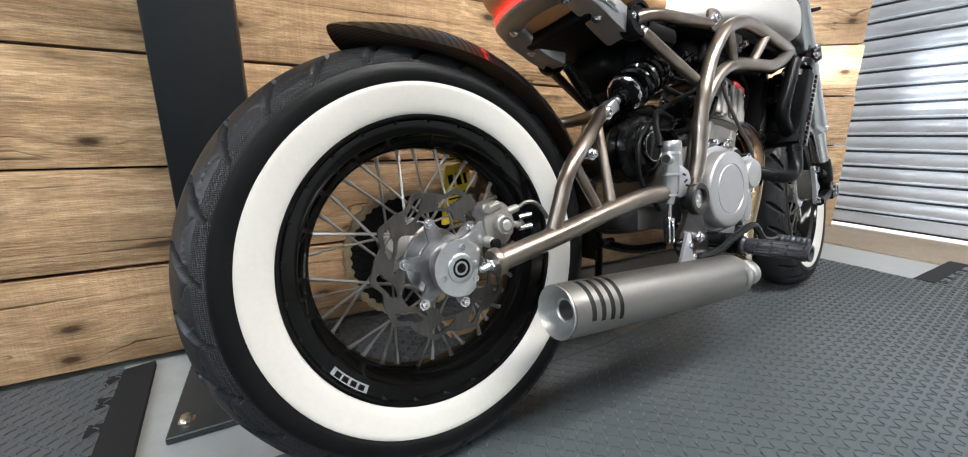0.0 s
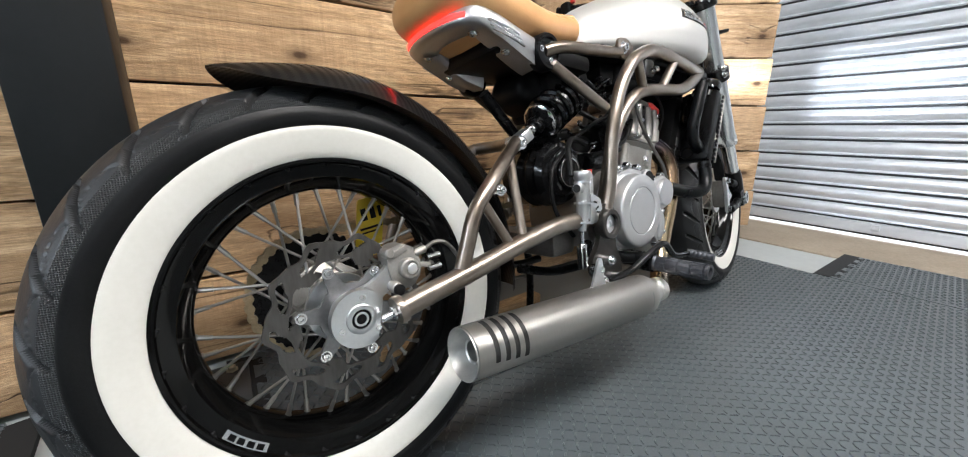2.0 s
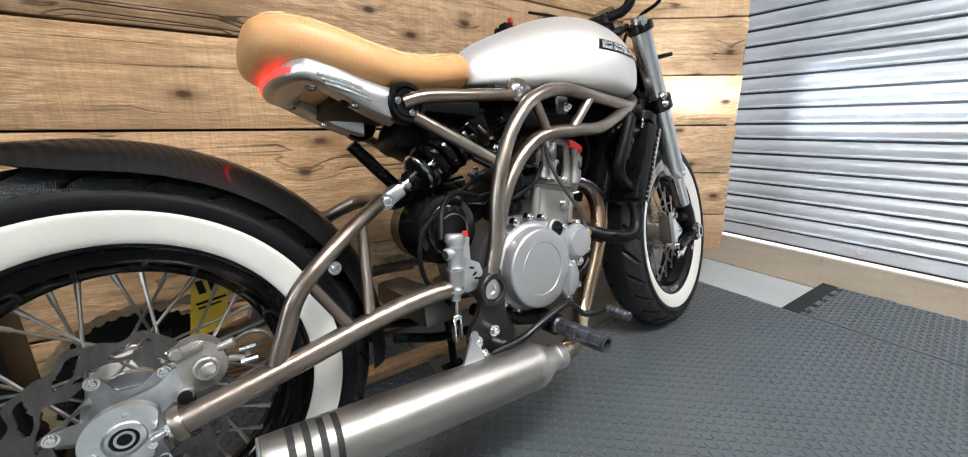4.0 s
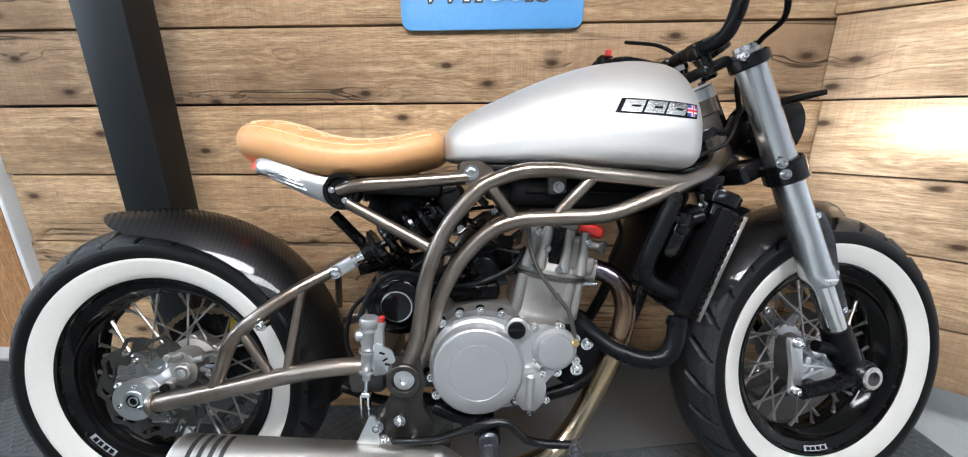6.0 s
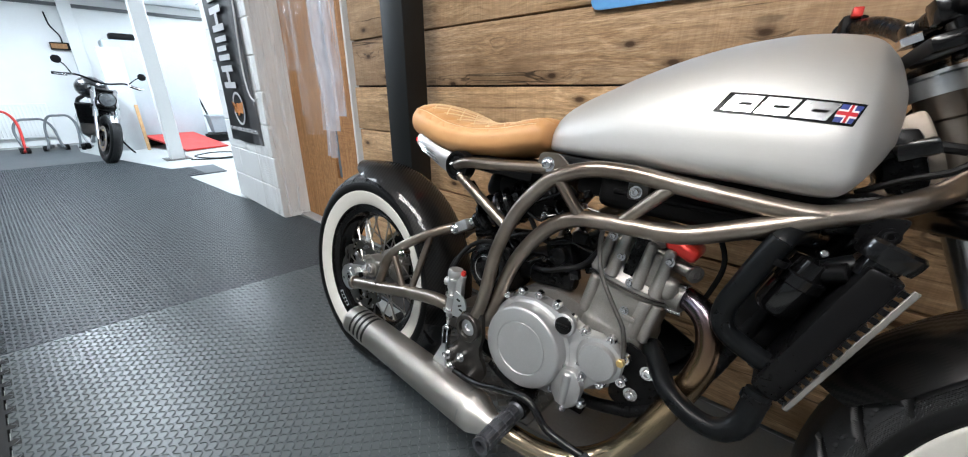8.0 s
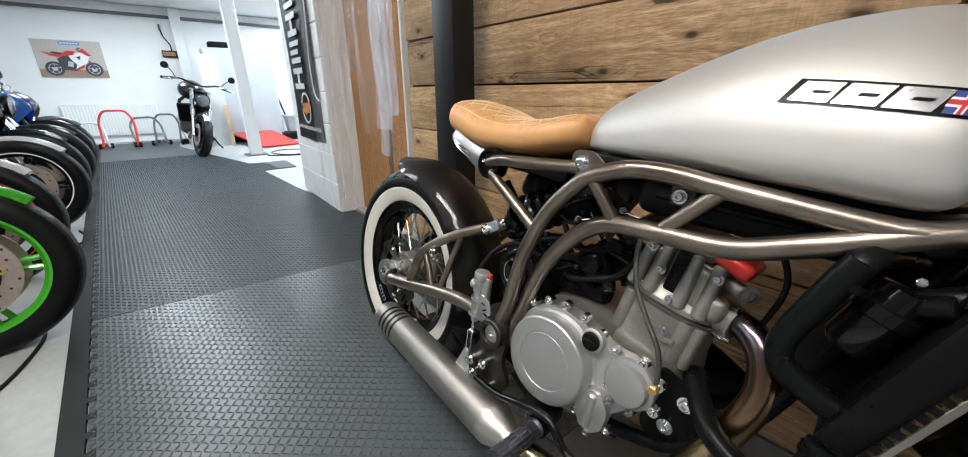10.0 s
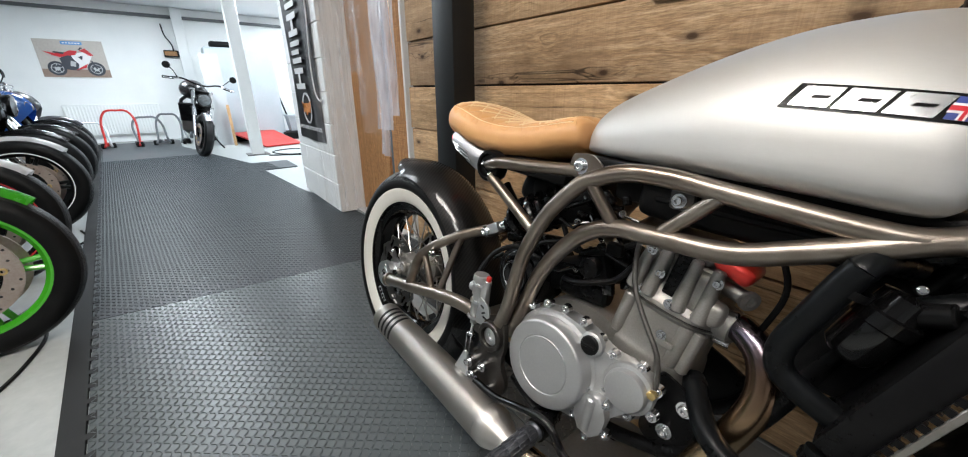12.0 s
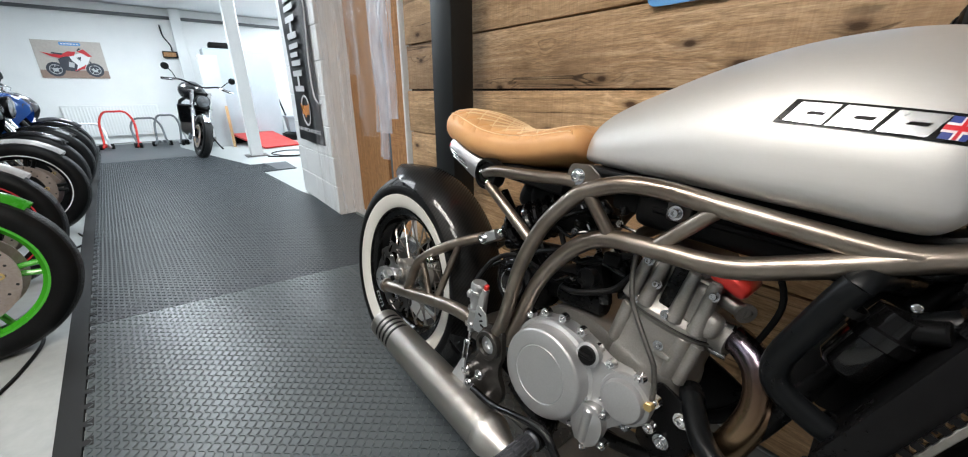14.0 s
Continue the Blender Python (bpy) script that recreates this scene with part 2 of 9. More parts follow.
    if worn > 0:
        knot = mix(t, 1.0, knot, some, "MULTIPLY")
        col = mix(t, knot, col, (0.055, 0.028, 0.013))
    oi = t.nodes.new("ShaderNodeObjectInfo")
    tint = ramp(t, oi.outputs["Random"], [(0.0, (0.84, 0.83, 0.83)), (0.5, (1.0, 0.98, 0.94)), (1.0, (1.14, 1.09, 1.0))])
    t.links.new(mix(t, 1.0, col, tint, "MULTIPLY"), b.inputs["Base Color"])
    b.inputs["Roughness"].default_value = 0.74
    b.inputs["Specular IOR Level"].default_value = 0.25
    high = mix(t, 0.45, mix(t, 0.5, grain, bands), mix(t, 0.15, fibre, saw))
    high = mix(t, crack, high, grey(0.0))
    relief(t, b, high, 0.85, 0.006)
    return m


WOOD = scaffold_wood("scaffold_board_wood", (0.150, 0.080, 0.037), (0.43, 0.285, 0.160), (0.63, 0.460, 0.292))
DOOR_WOOD = scaffold_wood("door_veneer", (0.25, 0.12, 0.05), (0.36, 0.19, 0.085), (0.44, 0.25, 0.12), 2, False, 0.0)
PALE_WOOD = scaffold_wood("pine_offcut", (0.33, 0.2, 0.1), (0.45, 0.29, 0.15), (0.55, 0.38, 0.22), 0, True, 0.3)
MAT_RUBBER = surf("mat_rubber", (0.050, 0.060, 0.065), (0.088, 0.101, 0.108), 1.4, 260, (0.27, 0.40), bump=0.15)
MAT_DARK = surf("mat_rubber_clean", (0.034, 0.041, 0.046), (0.058, 0.067, 0.074), 1.2, 260, (0.42, 0.58), bump=0.15, spec=0.35)
# bar rubbers a step paler than their mats: the bars' highlights in the colour
BAR_RUBBER = surf("mat_bar_rubber", (0.058, 0.069, 0.075), (0.10, 0.115, 0.122), 9, 260, (0.25, 0.38), bump=0.1)
BAR_DARK = surf("mat_bar_dark_rubber", (0.040, 0.047, 0.053), (0.070, 0.080, 0.088), 6, 260, (0.28, 0.42), bump=0.1, spec=0.4)
# mat rubber made paler and left without bars, in place of glare on it
MAT_GLARE = surf("glare_grey_mat", (0.10, 0.105, 0.105), (0.155, 0.16, 0.158), 2.0, 140, (0.3, 0.45), bump=0.08)
MAT_EDGE = surf("mat_edge_rubber", (0.012, 0.0125, 0.013), (0.026, 0.027, 0.028), 6, 200, (0.6, 0.8), bump=0.1, spec=0.2)
FLOOR_PAINT = surf("floor_paint", (0.32, 0.34, 0.34), (0.46, 0.48, 0.47), 1.1, 30, (0.35, 0.65), bump=0.12, dist=0.002)
SILL_CONC = surf("dusty_concrete", (0.22, 0.17, 0.12), (0.36, 0.3, 0.23), 4, 60, (0.75, 0.95), bump=0.4, dist=0.004)
YARD_CONC = surf("sunlit_yard_concrete", (0.5, 0.52, 0.54), (0.66, 0.67, 0.68), 3, 40, (0.7, 0.9), bump=0.2)
WHITE_PAINT = surf("white_wall_paint", (0.74, 0.75, 0.75), (0.84, 0.85, 0.84), 2, 90, (0.5, 0.7), bump=0.12)
CEIL_PAINT = surf("ceiling_paint", (0.84, 0.86, 0.88), (0.9, 0.91, 0.92), 1.5, 80, (0.6, 0.8), bump=0.05)
GREY_PAINT = surf("grey_metal_paint", (0.42, 0.44, 0.46), (0.52, 0.54, 0.55), 2, 70, (0.35, 0.5), bump=0.03)
BLACK_STEEL = surf("black_painted_steel", (0.006, 0.0072, 0.0078), (0.011, 0.0125, 0.0132), 3, 90, (0.38, 0.52), bump=0.06, spec=0.3)
GALV = surf("galvanised_sheet", (0.62, 0.65, 0.70), (0.80, 0.83, 0.88), 14, 60, (0.28, 0.42), 0.5, 0.25, (1, 0.35, 1), random_shift=True)
# rubber of the shutter seal; also the painted shade inside holes and slots
DARK_GAP = surf("dark_seal_and_hole_shade", (0.01, 0.01, 0.01), (0.02, 0.02, 0.02), 6, 90, (0.6, 0.8), bump=0.05)


# ---- setting ----
WALL_Y = 0.55


def setting(name, bm, mat, label, category="wall", smooth=0):
    return tagged(link_mesh(name, bm, mat, None, "", smooth), label, category, "", "structure")


bm = bm_new()
box(bm, (-2.8, -0.5, -0.0615), (12.4, 8.4, 0.1))
floor = setting("floor", bm, FLOOR_PAINT, "light grey painted concrete workshop floor", "floor")
bm = bm_new()
box(bm, (2.5025, -1.0, -0.012), (0.545, 3.6, 0.02), 0.003)
sill = setting("trim_sill", bm, SILL_CONC, "dusty tan concrete threshold under the roller shutter", "threshold")
bm = bm_new()
box(bm, (-2.8, -0.5, CEIL + 0.06), (12.4, 8.4, 0.1))
ceiling = setting("ceiling", bm, CEIL_PAINT, "low white painted ceiling", "ceiling")

# north side: board-clad wall, door opening, white block wall and the far bay
bm = bm_new()
box(bm, (0.42, WALL_Y + 0.095, CEIL / 2), (2.56, 0.1, CEIL))
wall_n = setting("wall_north", bm, BLACK_STEEL, "wall clad in weathered horizontal scaffold boards", "wall")
SEAMS = [0.006, 0.228, 0.444, 0.675, 0.889, 1.103, 1.325, 1.55, 1.775, 2.0, 2.24]
rnd = random.Random(4)
for lo, hi in zip(SEAMS, SEAMS[1:]):
    bm = bm_new()
    h = hi - lo - 0.006
    box(bm, (0, 0, 0), (2.59, 0.038, h), 0.0035, None, 2)
    p = part("plank", bm, WOOD, wall_n)
    p.matrix_basis = pose(0.360 + rnd.uniform(-0.004, 0.004), WALL_Y + 0.019 + rnd.uniform(0, 0.004), (lo + hi) / 2, 0, rnd.uniform(-0.12, 0.12), rnd.uniform(-0.1, 0.1))

# angled board panel beside the roller shutter
PA, PB = Vector((1.597, 0.548)), Vector((1.985, 0.238))
pl, pang = (PB - PA).length, math.degrees(math.atan2(PB.y - PA.y, PB.x - PA.x))
nrm = Vector((-(PB - PA).y, (PB - PA).x)).normalized()
bm = bm_new()
mid = (PA + PB) / 2 + nrm * 0.07
box(bm, (mid.x, mid.y, CEIL / 2 + 0.06), (pl, 0.06, CEIL - 0.12), 0, Matrix.Rotation(radians(pang), 3, "Z"))
panel_n = setting("wall_angled_panel", bm, BLACK_STEEL, "angled wall panel clad in pale scaffold boards", "wall")
for lo, hi in zip([0.115, 0.29, 0.48, 0.685, 0.89, 1.11, 1.33, 1.55, 1.78, 2.0], [0.29, 0.48, 0.685, 0.89, 1.11, 1.33, 1.55, 1.78, 2.0, 2.24]):
    bm = bm_new()
    box(bm, (0, 0, 0), (pl, 0.038, hi - lo - 0.005), 0.0035, None, 2)
    p = part("plank", bm, WOOD, panel_n)
    mm = (PA + PB) / 2 + nrm * 0.019
    p.matrix_basis = pose(mm.x + 0.03 * (1.1 - (lo + hi) / 2), mm.y - 0.024 * (1.1 - (lo + hi) / 2), (lo + hi) / 2, 0, 0, pang)

# walls that close the place
bm = bm_new()
box(bm, (2.2, 0.66, CEIL / 2), (1.3, 0.1, CEIL))
setting("wall_north_east", bm, WHITE_PAINT, "plain painted wall behind the shutter guide", "wall")
bm = bm_new()
box(bm, (2.92, -3.2, CEIL / 2), (0.1, 3.0, CEIL))
box(bm, (2.92, -0.5, 2.2), (0.1, 2.6, 0.1))
setting("wall_east", bm, GREY_PAINT, "grey painted wall beside the shutter", "wall")
# this one is never in view; its grey is chosen to lower the fill
bm = bm_new()
box(bm, (-2.8, -4.6, CEIL / 2), (12.4, 0.1, CEIL))
setting("wall_south", bm, GREY_PAINT, "unseen wall added behind the view, grey to hold down bounced light", "wall")
bm = bm_new()
box(bm, (-8.6, -0.5, CEIL / 2), (0.2, 8.2, CEIL))
wall_w = setting("wall_west", bm, WHITE_PAINT, "white painted block wall with a radiator", "wall")
bm = bm_new()
box(bm, (-5.6, 3.4, CEIL / 2), (6.0, 0.1, CEIL))
setting("wall_far_bay", bm, WHITE_PAINT, "white painted wall of the far bay", "wall")


def block_wall(name, x0, x1, y0, y1, z1, label, bw=0.44, bh=0.215):
    """A wall of painted blocks with recessed joints."""
    bm = bm_new()
    box(bm, ((x0 + x1) / 2, (y0 + y1) / 2, z1 / 2), (x1 - x0 - 0.012, y1 - y0 - 0.012, z1))
    w = setting(name, bm, WHITE_PAINT, label, "wall")
    z, row = 0.0, 0
    while z < z1 - 0.02:
        h = min(bh, z1 - z)
        x = x0 - (bw / 2 if row % 2 else 0)
        while x < x1 - 0.01:
            a, c = max(x, x0), min(x + bw, x1)
            if c - a > 0.03:
                bm = bm_new()
                box(bm, (0, 0, 0), (c - a - 0.006, 0.03, h - 0.006), 0.004)
                p = part("block", bm, WHITE_PAINT, w)
                p.matrix_basis = pose((a + c) / 2, y0 + 0.012 + rnd.uniform(-0.001, 0.001), z + h / 2)
            x += bw
        z += bh
        row += 1
    return w


wall_b = block_wall("wall_block_pier", -2.76, -1.80, 0.375, 0.62, CEIL, "white painted concrete block pier beside the door")

# roller shutter
N_SLAT, PITCH = 26, 0.0855
shutter = thing("roller_shutter", Matrix.Identity(4), "closed galvanised steel roller shutter with a light gap below", "shutter", "", "structure")


def shutter_strip(prof, y0, y1):
    """A thin bent sheet along y with an outline (x, z)."""
    bm = bm_new()
    rings = [[(x, y, z) for x, z in prof] + [(x + 0.0015, y, z) for x, z in prof[::-1]] for y in (y0, y1)]
    return loft(bm, rings)


SLAT = [(0.004, 0.007), (-0.006, 0.008), (-0.010, 0.012), (-0.008, 0.017), (-0.003, 0.0205), (-0.006, 0.026), (-0.013, 0.036), (-0.017, 0.048), (-0.0165, 0.060), (-0.012, 0.072), (-0.004, 0.0795), (0.004, 0.081)]
# dirty joint steel; the shadow gap between slats is put into its dark colour
JOINT_SHADE = surf("grimy_shaded_slat_joint", (0.03, 0.032, 0.035), (0.08, 0.083, 0.088), 9, 60, (0.5, 0.7), 0.4, 0.1)
slat = joint = None
for i in range(N_SLAT):
    m_ = pose(2.76, 0, 0.094 + i * PITCH)
    if slat is None:
        slat = part("slat", shutter_strip(SLAT, 0.62, -2.0), GALV, shutter, "", 30)
        joint = part("slat_joint", shutter_strip([(0.006, -0.006), (0.008, 0.0), (0.006, 0.010)], 0.62, -2.0), JOINT_SHADE, shutter, "grimy slat joint, darkened for the shadow gap between slats", 30)
        slat.matrix_basis = joint.matrix_basis = m_
    else:
        share("slat", slat, shutter, m_)
        share("slat_joint", joint, shutter, m_)
bm = bm_new()
box(bm, (2.757, -0.69, 0.061), (0.03, 2.62, 0.060), 0.004)
part("bottom_rail", bm, GALV, shutter)
bm = bm_new()
box(bm, (2.757, -0.69, 0.027), (0.02, 2.62, 0.012), 0.003)
part("rubber_seal", bm, DARK_GAP, shutter, "black rubber bottom seal")
bm = bm_new()
box(bm, (2.735, -0.12, 0.07), (0.02, 0.035, 0.03), 0.003)
part("lock_lug", bm, GALV, shutter)

# ground and sky outside
bm = bm_new()
box(bm, (19.78, 0, -0.045), (34, 60, 0.08))
setting("ground", bm, YARD_CONC, "bright concrete yard outside the shutter", "ground")


# floor mats with raised bars, laid a little askew to the board wall
MAT_TURN = radians(4.87)
MAT_U, MAT_V = Vector((math.cos(MAT_TURN), math.sin(MAT_TURN))), Vector((-math.sin(MAT_TURN), math.cos(MAT_TURN)))
MAT_O = Vector((-0.974, -0.911))
AISLE_END = (-8.2, -1.524)


def mat_sheet(name, corners, material, label):
    bm = bm_new()
    top = [bm.verts.new((x, y, 0.0)) for x, y in corners]
    low = [bm.verts.new((x, y, -0.0115)) for x, y in corners]
    bm.faces.new(top)
    bm.faces.new(low[::-1])
    for i in range(len(top)):
        j = (i + 1) % len(top)
        bm.faces.new((top[i], low[i], low[j], top[j]))
    return setting(name, bm, material, label, "floor mat")


def inside(x, y, corners):
    hit = False
    for (xa, ya), (xb, yb) in zip(corners, corners[1:] + corners[:1]):
        if (ya > y) != (yb > y) and x < (xb - xa) * (y - ya) / (yb - ya) + xa:
            hit = not hit
    return hit


MATS = [("mat_near", [(-0.971, -0.908), (1.86, -0.667), (1.86, 0.30), (0.5, 0.10), (-0.887, 0.10)], MAT_RUBBER), ("mat_back", [(-0.12, 0.103), (0.49, 0.103), (0.56, 0.115), (0.56, 0.545), (-0.12, 0.545)], MAT_RUBBER),
        ("mat_glare", [(0.563, 0.113), (1.83, 0.30), (1.83, 0.545), (0.563, 0.545)], MAT_GLARE), ("mat_corner", [(-0.884, 0.103), (-0.503, 0.103), (-0.551, 0.545), (-0.845, 0.545)], MAT_RUBBER),
        ("mat_aisle", [AISLE_END, (-0.977, -0.911), (-0.85, 0.54), (-0.95, 0.54), (-1.87, 0.47), (-2.85, 0.325), (-4.03, 0.232), (-4.05, 0.60), (-4.6, 0.60), (-4.6, 0.19), (-5.58, -0.07), (-7.13, -0.45), (-8.2, -0.45)], MAT_DARK),
        ("mat_shutter", [(1.87, -0.75), (2.30, -0.75), (2.30, -0.16), (1.87, -0.16)], MAT_RUBBER)]
for name, corners, material_ in MATS:
    shade = "dark charcoal" if material_ is MAT_DARK else "dusty grey"
    base = mat_sheet(name, corners, material_, shade + " rubber floor mat with raised bar pattern" if material_ is not MAT_GLARE else "rubber floor mat beside the board wall, its glare painted as paler grey")
    if material_ is MAT_GLARE:
        continue
    P = 0.0178
    verts, faces = [], []
    L_, W_, H_, BOW = 0.0089, 0.0021, 0.0024, 0.0018
    x_lo, x_hi, y_lo, y_hi = min(c[0] for c in corners) + 0.008, max(c[0] for c in corners) - 0.008, min(c[1] for c in corners), max(c[1] for c in corners)
    for i in range(-290, 190):
        for j in range(-6, 88):
            c_ = MAT_O + MAT_U * ((i + 0.5) * P) + MAT_V * ((j + 0.7) * P)
            if not (max(x_lo, -5.9) < c_.x < x_hi and y_lo < c_.y < y_hi) or not (inside(c_.x, c_.y + 0.008, corners) and inside(c_.x, c_.y - 0.008, corners)):
                continue
            s = 1 if (i + j) % 2 else -1
            d_ = (MAT_U + MAT_V * s).normalized()
            n_ = Vector((-d_.y, d_.x))
            k = len(verts)
            for e, bow in ((-1, 0.0), (0, 1.0), (1, 0.0)):
                for w, z, q in ((-1, -0.0005, 1.0), (-0.45, H_, 0.85), (0.45, H_, 0.85), (1, -0.0005, 1.0)):
                    p_ = c_ + d_ * (L_ * e * q) + n_ * (W_ * w * (1.0 if e == 0 else 0.7) + BOW * bow)
                    verts.append((p_.x, p_.y, z))
            for a in (0, 4):
                faces += [(k + a + b, k + a + b + 1, k + a + b + 5, k + a + b + 4) for b in range(3)]
            faces += [(k, k + 3, k + 2, k + 1), (k + 8, k + 9, k + 10, k + 11)]
    me = bpy.data.meshes.new("raised_bars")
    me.from_pydata(verts, [], faces)
    me.materials.append(BAR_DARK if material_ is MAT_DARK else BAR_RUBBER)
    tagged(new("raised_bars", me), kind="stuff").parent = base


def tabbed_edge(name, x0, y0, x1, y1, w=0.055):
    """A black bevelled mat border with interlocking tabs along one side."""
    bm = bm_new()
    a, b = Vector((x0, y0)), Vector((x1, y1))
    d = (b - a).normalized()
    n_ = Vector((-d.y, d.x))
    length = (b - a).length
    outline = [(0, 0), (length, 0)]
    k = max(1, int(length / 0.085))
    s = length / k
    for i in range(k - 1, -1, -1):
        for f, hgt in ((0.92, w), (0.66, w), (0.74, w + 0.022), (0.30, w + 0.022), (0.38, w), (0.08, w)):
            outline.append(((i + f) * s, hgt))
    lo = [bm.verts.new((a.x + d.x * u + n_.x * v, a.y + d.y * u + n_.y * v, -0.012)) for u, v in outline]
    hi = [bm.verts.new((a.x + d.x * u + n_.x * v, a.y + d.y * u + n_.y * v, 0.0015)) for u, v in outline]
    bm.faces.new(hi)
    for i in range(len(lo)):
        j = (i + 1) % len(lo)
        bm.faces.new((lo[i], lo[j], hi[j], hi[i]))
    return setting(name, bm, MAT_EDGE, "black interlocking rubber mat border", "mat border")


tabbed_edge("mat_border_aisle", -8.2, -1.583, 1.86, -0.727)
tabbed_edge("mat_border_post", -0.447, 0.105, -0.495, 0.54)
tabbed_edge("mat_border_bay", -0.175, 0.54, -0.175, 0.105)
tabbed_edge("mat_border_shutter", 2.30, -0.105, 1.86, -0.105)

# steel post with base plate
post = thing("steel_post", pose(-0.304, 0.415, -0.0115), "black painted square steel post bolted to the floor", "post")
bm = bm_new()
box(bm, (0, 0, CEIL / 2), (0.138, 0.1, CEIL), 0.006, None, 2)
part("column", bm, BLACK_STEEL, post)
bm = bm_new()
box(bm, (0.03, -0.045, 0.008), (0.29, 0.29, 0.014), 0.002)
part("base_plate", bm, surf("worn_dark_plate", (0.03, 0.034, 0.037), (0.08, 0.085, 0.09), 9, 90, (0.35, 0.6), 0.3), post)
ZINC = surf("zinc_plate", (0.55, 0.5, 0.4), (0.75, 0.7, 0.6), 20, 200, (0.25, 0.4), 1.0, 0.05)
for bx, by in ((-0.09, -0.150), (0.14, -0.150), (-0.09, 0.07), (0.14, 0.07)):
    bm = bm_new()
    lathe(bm, [(0, 0.014), (0.002, 0.014), (0.002, 0.0095), (0.010, 0.0095), (0.011, 0.008), (0.011, 0)], (bx, by, 0.015), (0, 0, 1), 6)
    part("anchor_bolt", bm, ZINC, post, "zinc anchor bolt")

# ceiling panels
EMIT, et, eb = material("panel_diffuser")
eb.inputs["Emission Color"].default_value = (0.95, 0.98, 1.0, 1)
eb.inputs["Emission Strength"].default_value = 9.0
for px, py, sx, sy, watts, colour in PANELS:
    lamp = thing("ceiling_light", pose(px, py, CEIL - 0.012), "flat white LED ceiling light panel", "ceiling light", "ceiling lights")
    bm = bm_new()
    for dx, dy, lx, ly in ((0, sy / 2 + 0.012, sx + 0.048, 0.024), (0, -sy / 2 - 0.012, sx + 0.048, 0.024), (sx / 2 + 0.012, 0, 0.024, sy), (-sx / 2 - 0.012, 0, 0.024, sy)):
        box(bm, (dx, dy, 0.0), (lx, ly, 0.022))
    part("frame", bm, WHITE_PAINT, lamp)
    bm = bm_new()
    box(bm, (0, 0, 0.002), (sx, sy, 0.01))
    part("diffuser", bm, EMIT, lamp)


# ---- bike materials ----
def tyre_rubber():
    """Black rubber with a stippled band on the shoulder and a dusty, scuffed crown, paled for the sheen of lit tread.
    """
    m, t, b = material("tyre_rubber")
    vec = coords(t)
    sep = t.nodes.new("ShaderNodeSeparateXYZ")
    t.links.new(vec, sep.inputs[0])
    rad = maths(t, "SQRT", maths(t, "ADD", maths(t, "MULTIPLY", sep.outputs["X"], sep.outputs["X"]), maths(t, "MULTIPLY", sep.outputs["Z"], sep.outputs["Z"])))
    band = maths(t, "MULTIPLY", maths(t, "GREATER_THAN", rad, 0.2855), maths(t, "LESS_THAN", rad, 0.2995))
    crown = ramp(t, maths(t, "MULTIPLY_ADD", rad, 60.0, -17.0), [(0.0, grey(0.0)), (0.35, grey(0.8)), (1.0, grey(1.0))])
    big, small = noise_of(t, vec, 16.0), noise_of(t, vec, 300.0, 3.0)
    vo = node(t, "ShaderNodeTexVoronoi", Scale=430.0, Randomness=0.25)
    t.links.new(vec, vo.inputs["Vector"])
    col = ramp(t, mix(t, 0.4, big, small), [(0.3, (0.0045, 0.0047, 0.005)), (0.7, (0.009, 0.0093, 0.0098))])
    dust_sheen = mix(t, 1.0, crown, ramp(t, big, [(0.35, grey(0.1)), (0.7, grey(0.75))]), "MULTIPLY")
    t.links.new(mix(t, dust_sheen, mix(t, crown, col, (0.009, 0.0096, 0.0104)), (0.019, 0.020, 0.0215)), b.inputs["Base Color"])
    t.links.new(ramp(t, crown, [(0.0, grey(0.12)), (0.5, grey(0.34)), (1.0, grey(0.42))]), b.inputs["Specular IOR Level"])
    t.links.new(ramp(t, big, [(0.3, grey(0.34)), (0.7, grey(0.5))]), b.inputs["Roughness"])
    relief(t, b, mix(t, band, mix(t, 0.12, grey(0.5), small), vo.outputs["Distance"]), 0.9, 0.0022)
    return m


TYRE = tyre_rubber()
# same rubber darkened inside the grooves, where shade would lie
TYRE_GROOVE = surf("tyre_groove_shade_rubber", (0.005, 0.005, 0.0055), (0.010, 0.010, 0.0105), 14, 200, (0.5, 0.7), bump=0.1, spec=0.15)
WHITEWALL = surf("whitewall_rubber", (0.60, 0.585, 0.535), (0.67, 0.655, 0.61), 6, 150, (0.45, 0.6), bump=0.05)
RIM_BLACK = surf("gloss_black_rim", (0.002, 0.002, 0.002), (0.004, 0.004, 0.004), 6, 90, (0.08, 0.14), bump=0.0, spec=0.22)
GLOSS_BLACK = surf("gloss_black_paint", (0.003, 0.003, 0.0033), (0.006, 0.006, 0.0064), 5, 120, (0.10, 0.2), bump=0.02, coat=0.25, spec=0.25)
SATIN_BLACK = surf("satin_black_anodised", (0.0028, 0.0028, 0.003), (0.0055, 0.0055, 0.006), 8, 160, (0.22, 0.36), 0.0, 0.04, spec=0.14)
BLACK_PLASTIC = surf("black_plastic", (0.003, 0.003, 0.0032), (0.006, 0.006, 0.0063), 10, 240, (0.4, 0.55), bump=0.1, spec=0.12)
CHROME = surf("bright_plated_steel", (0.62, 0.62, 0.63), (0.76, 0.76, 0.77), 20, 200, (0.12, 0.22), 1.0, 0.02)
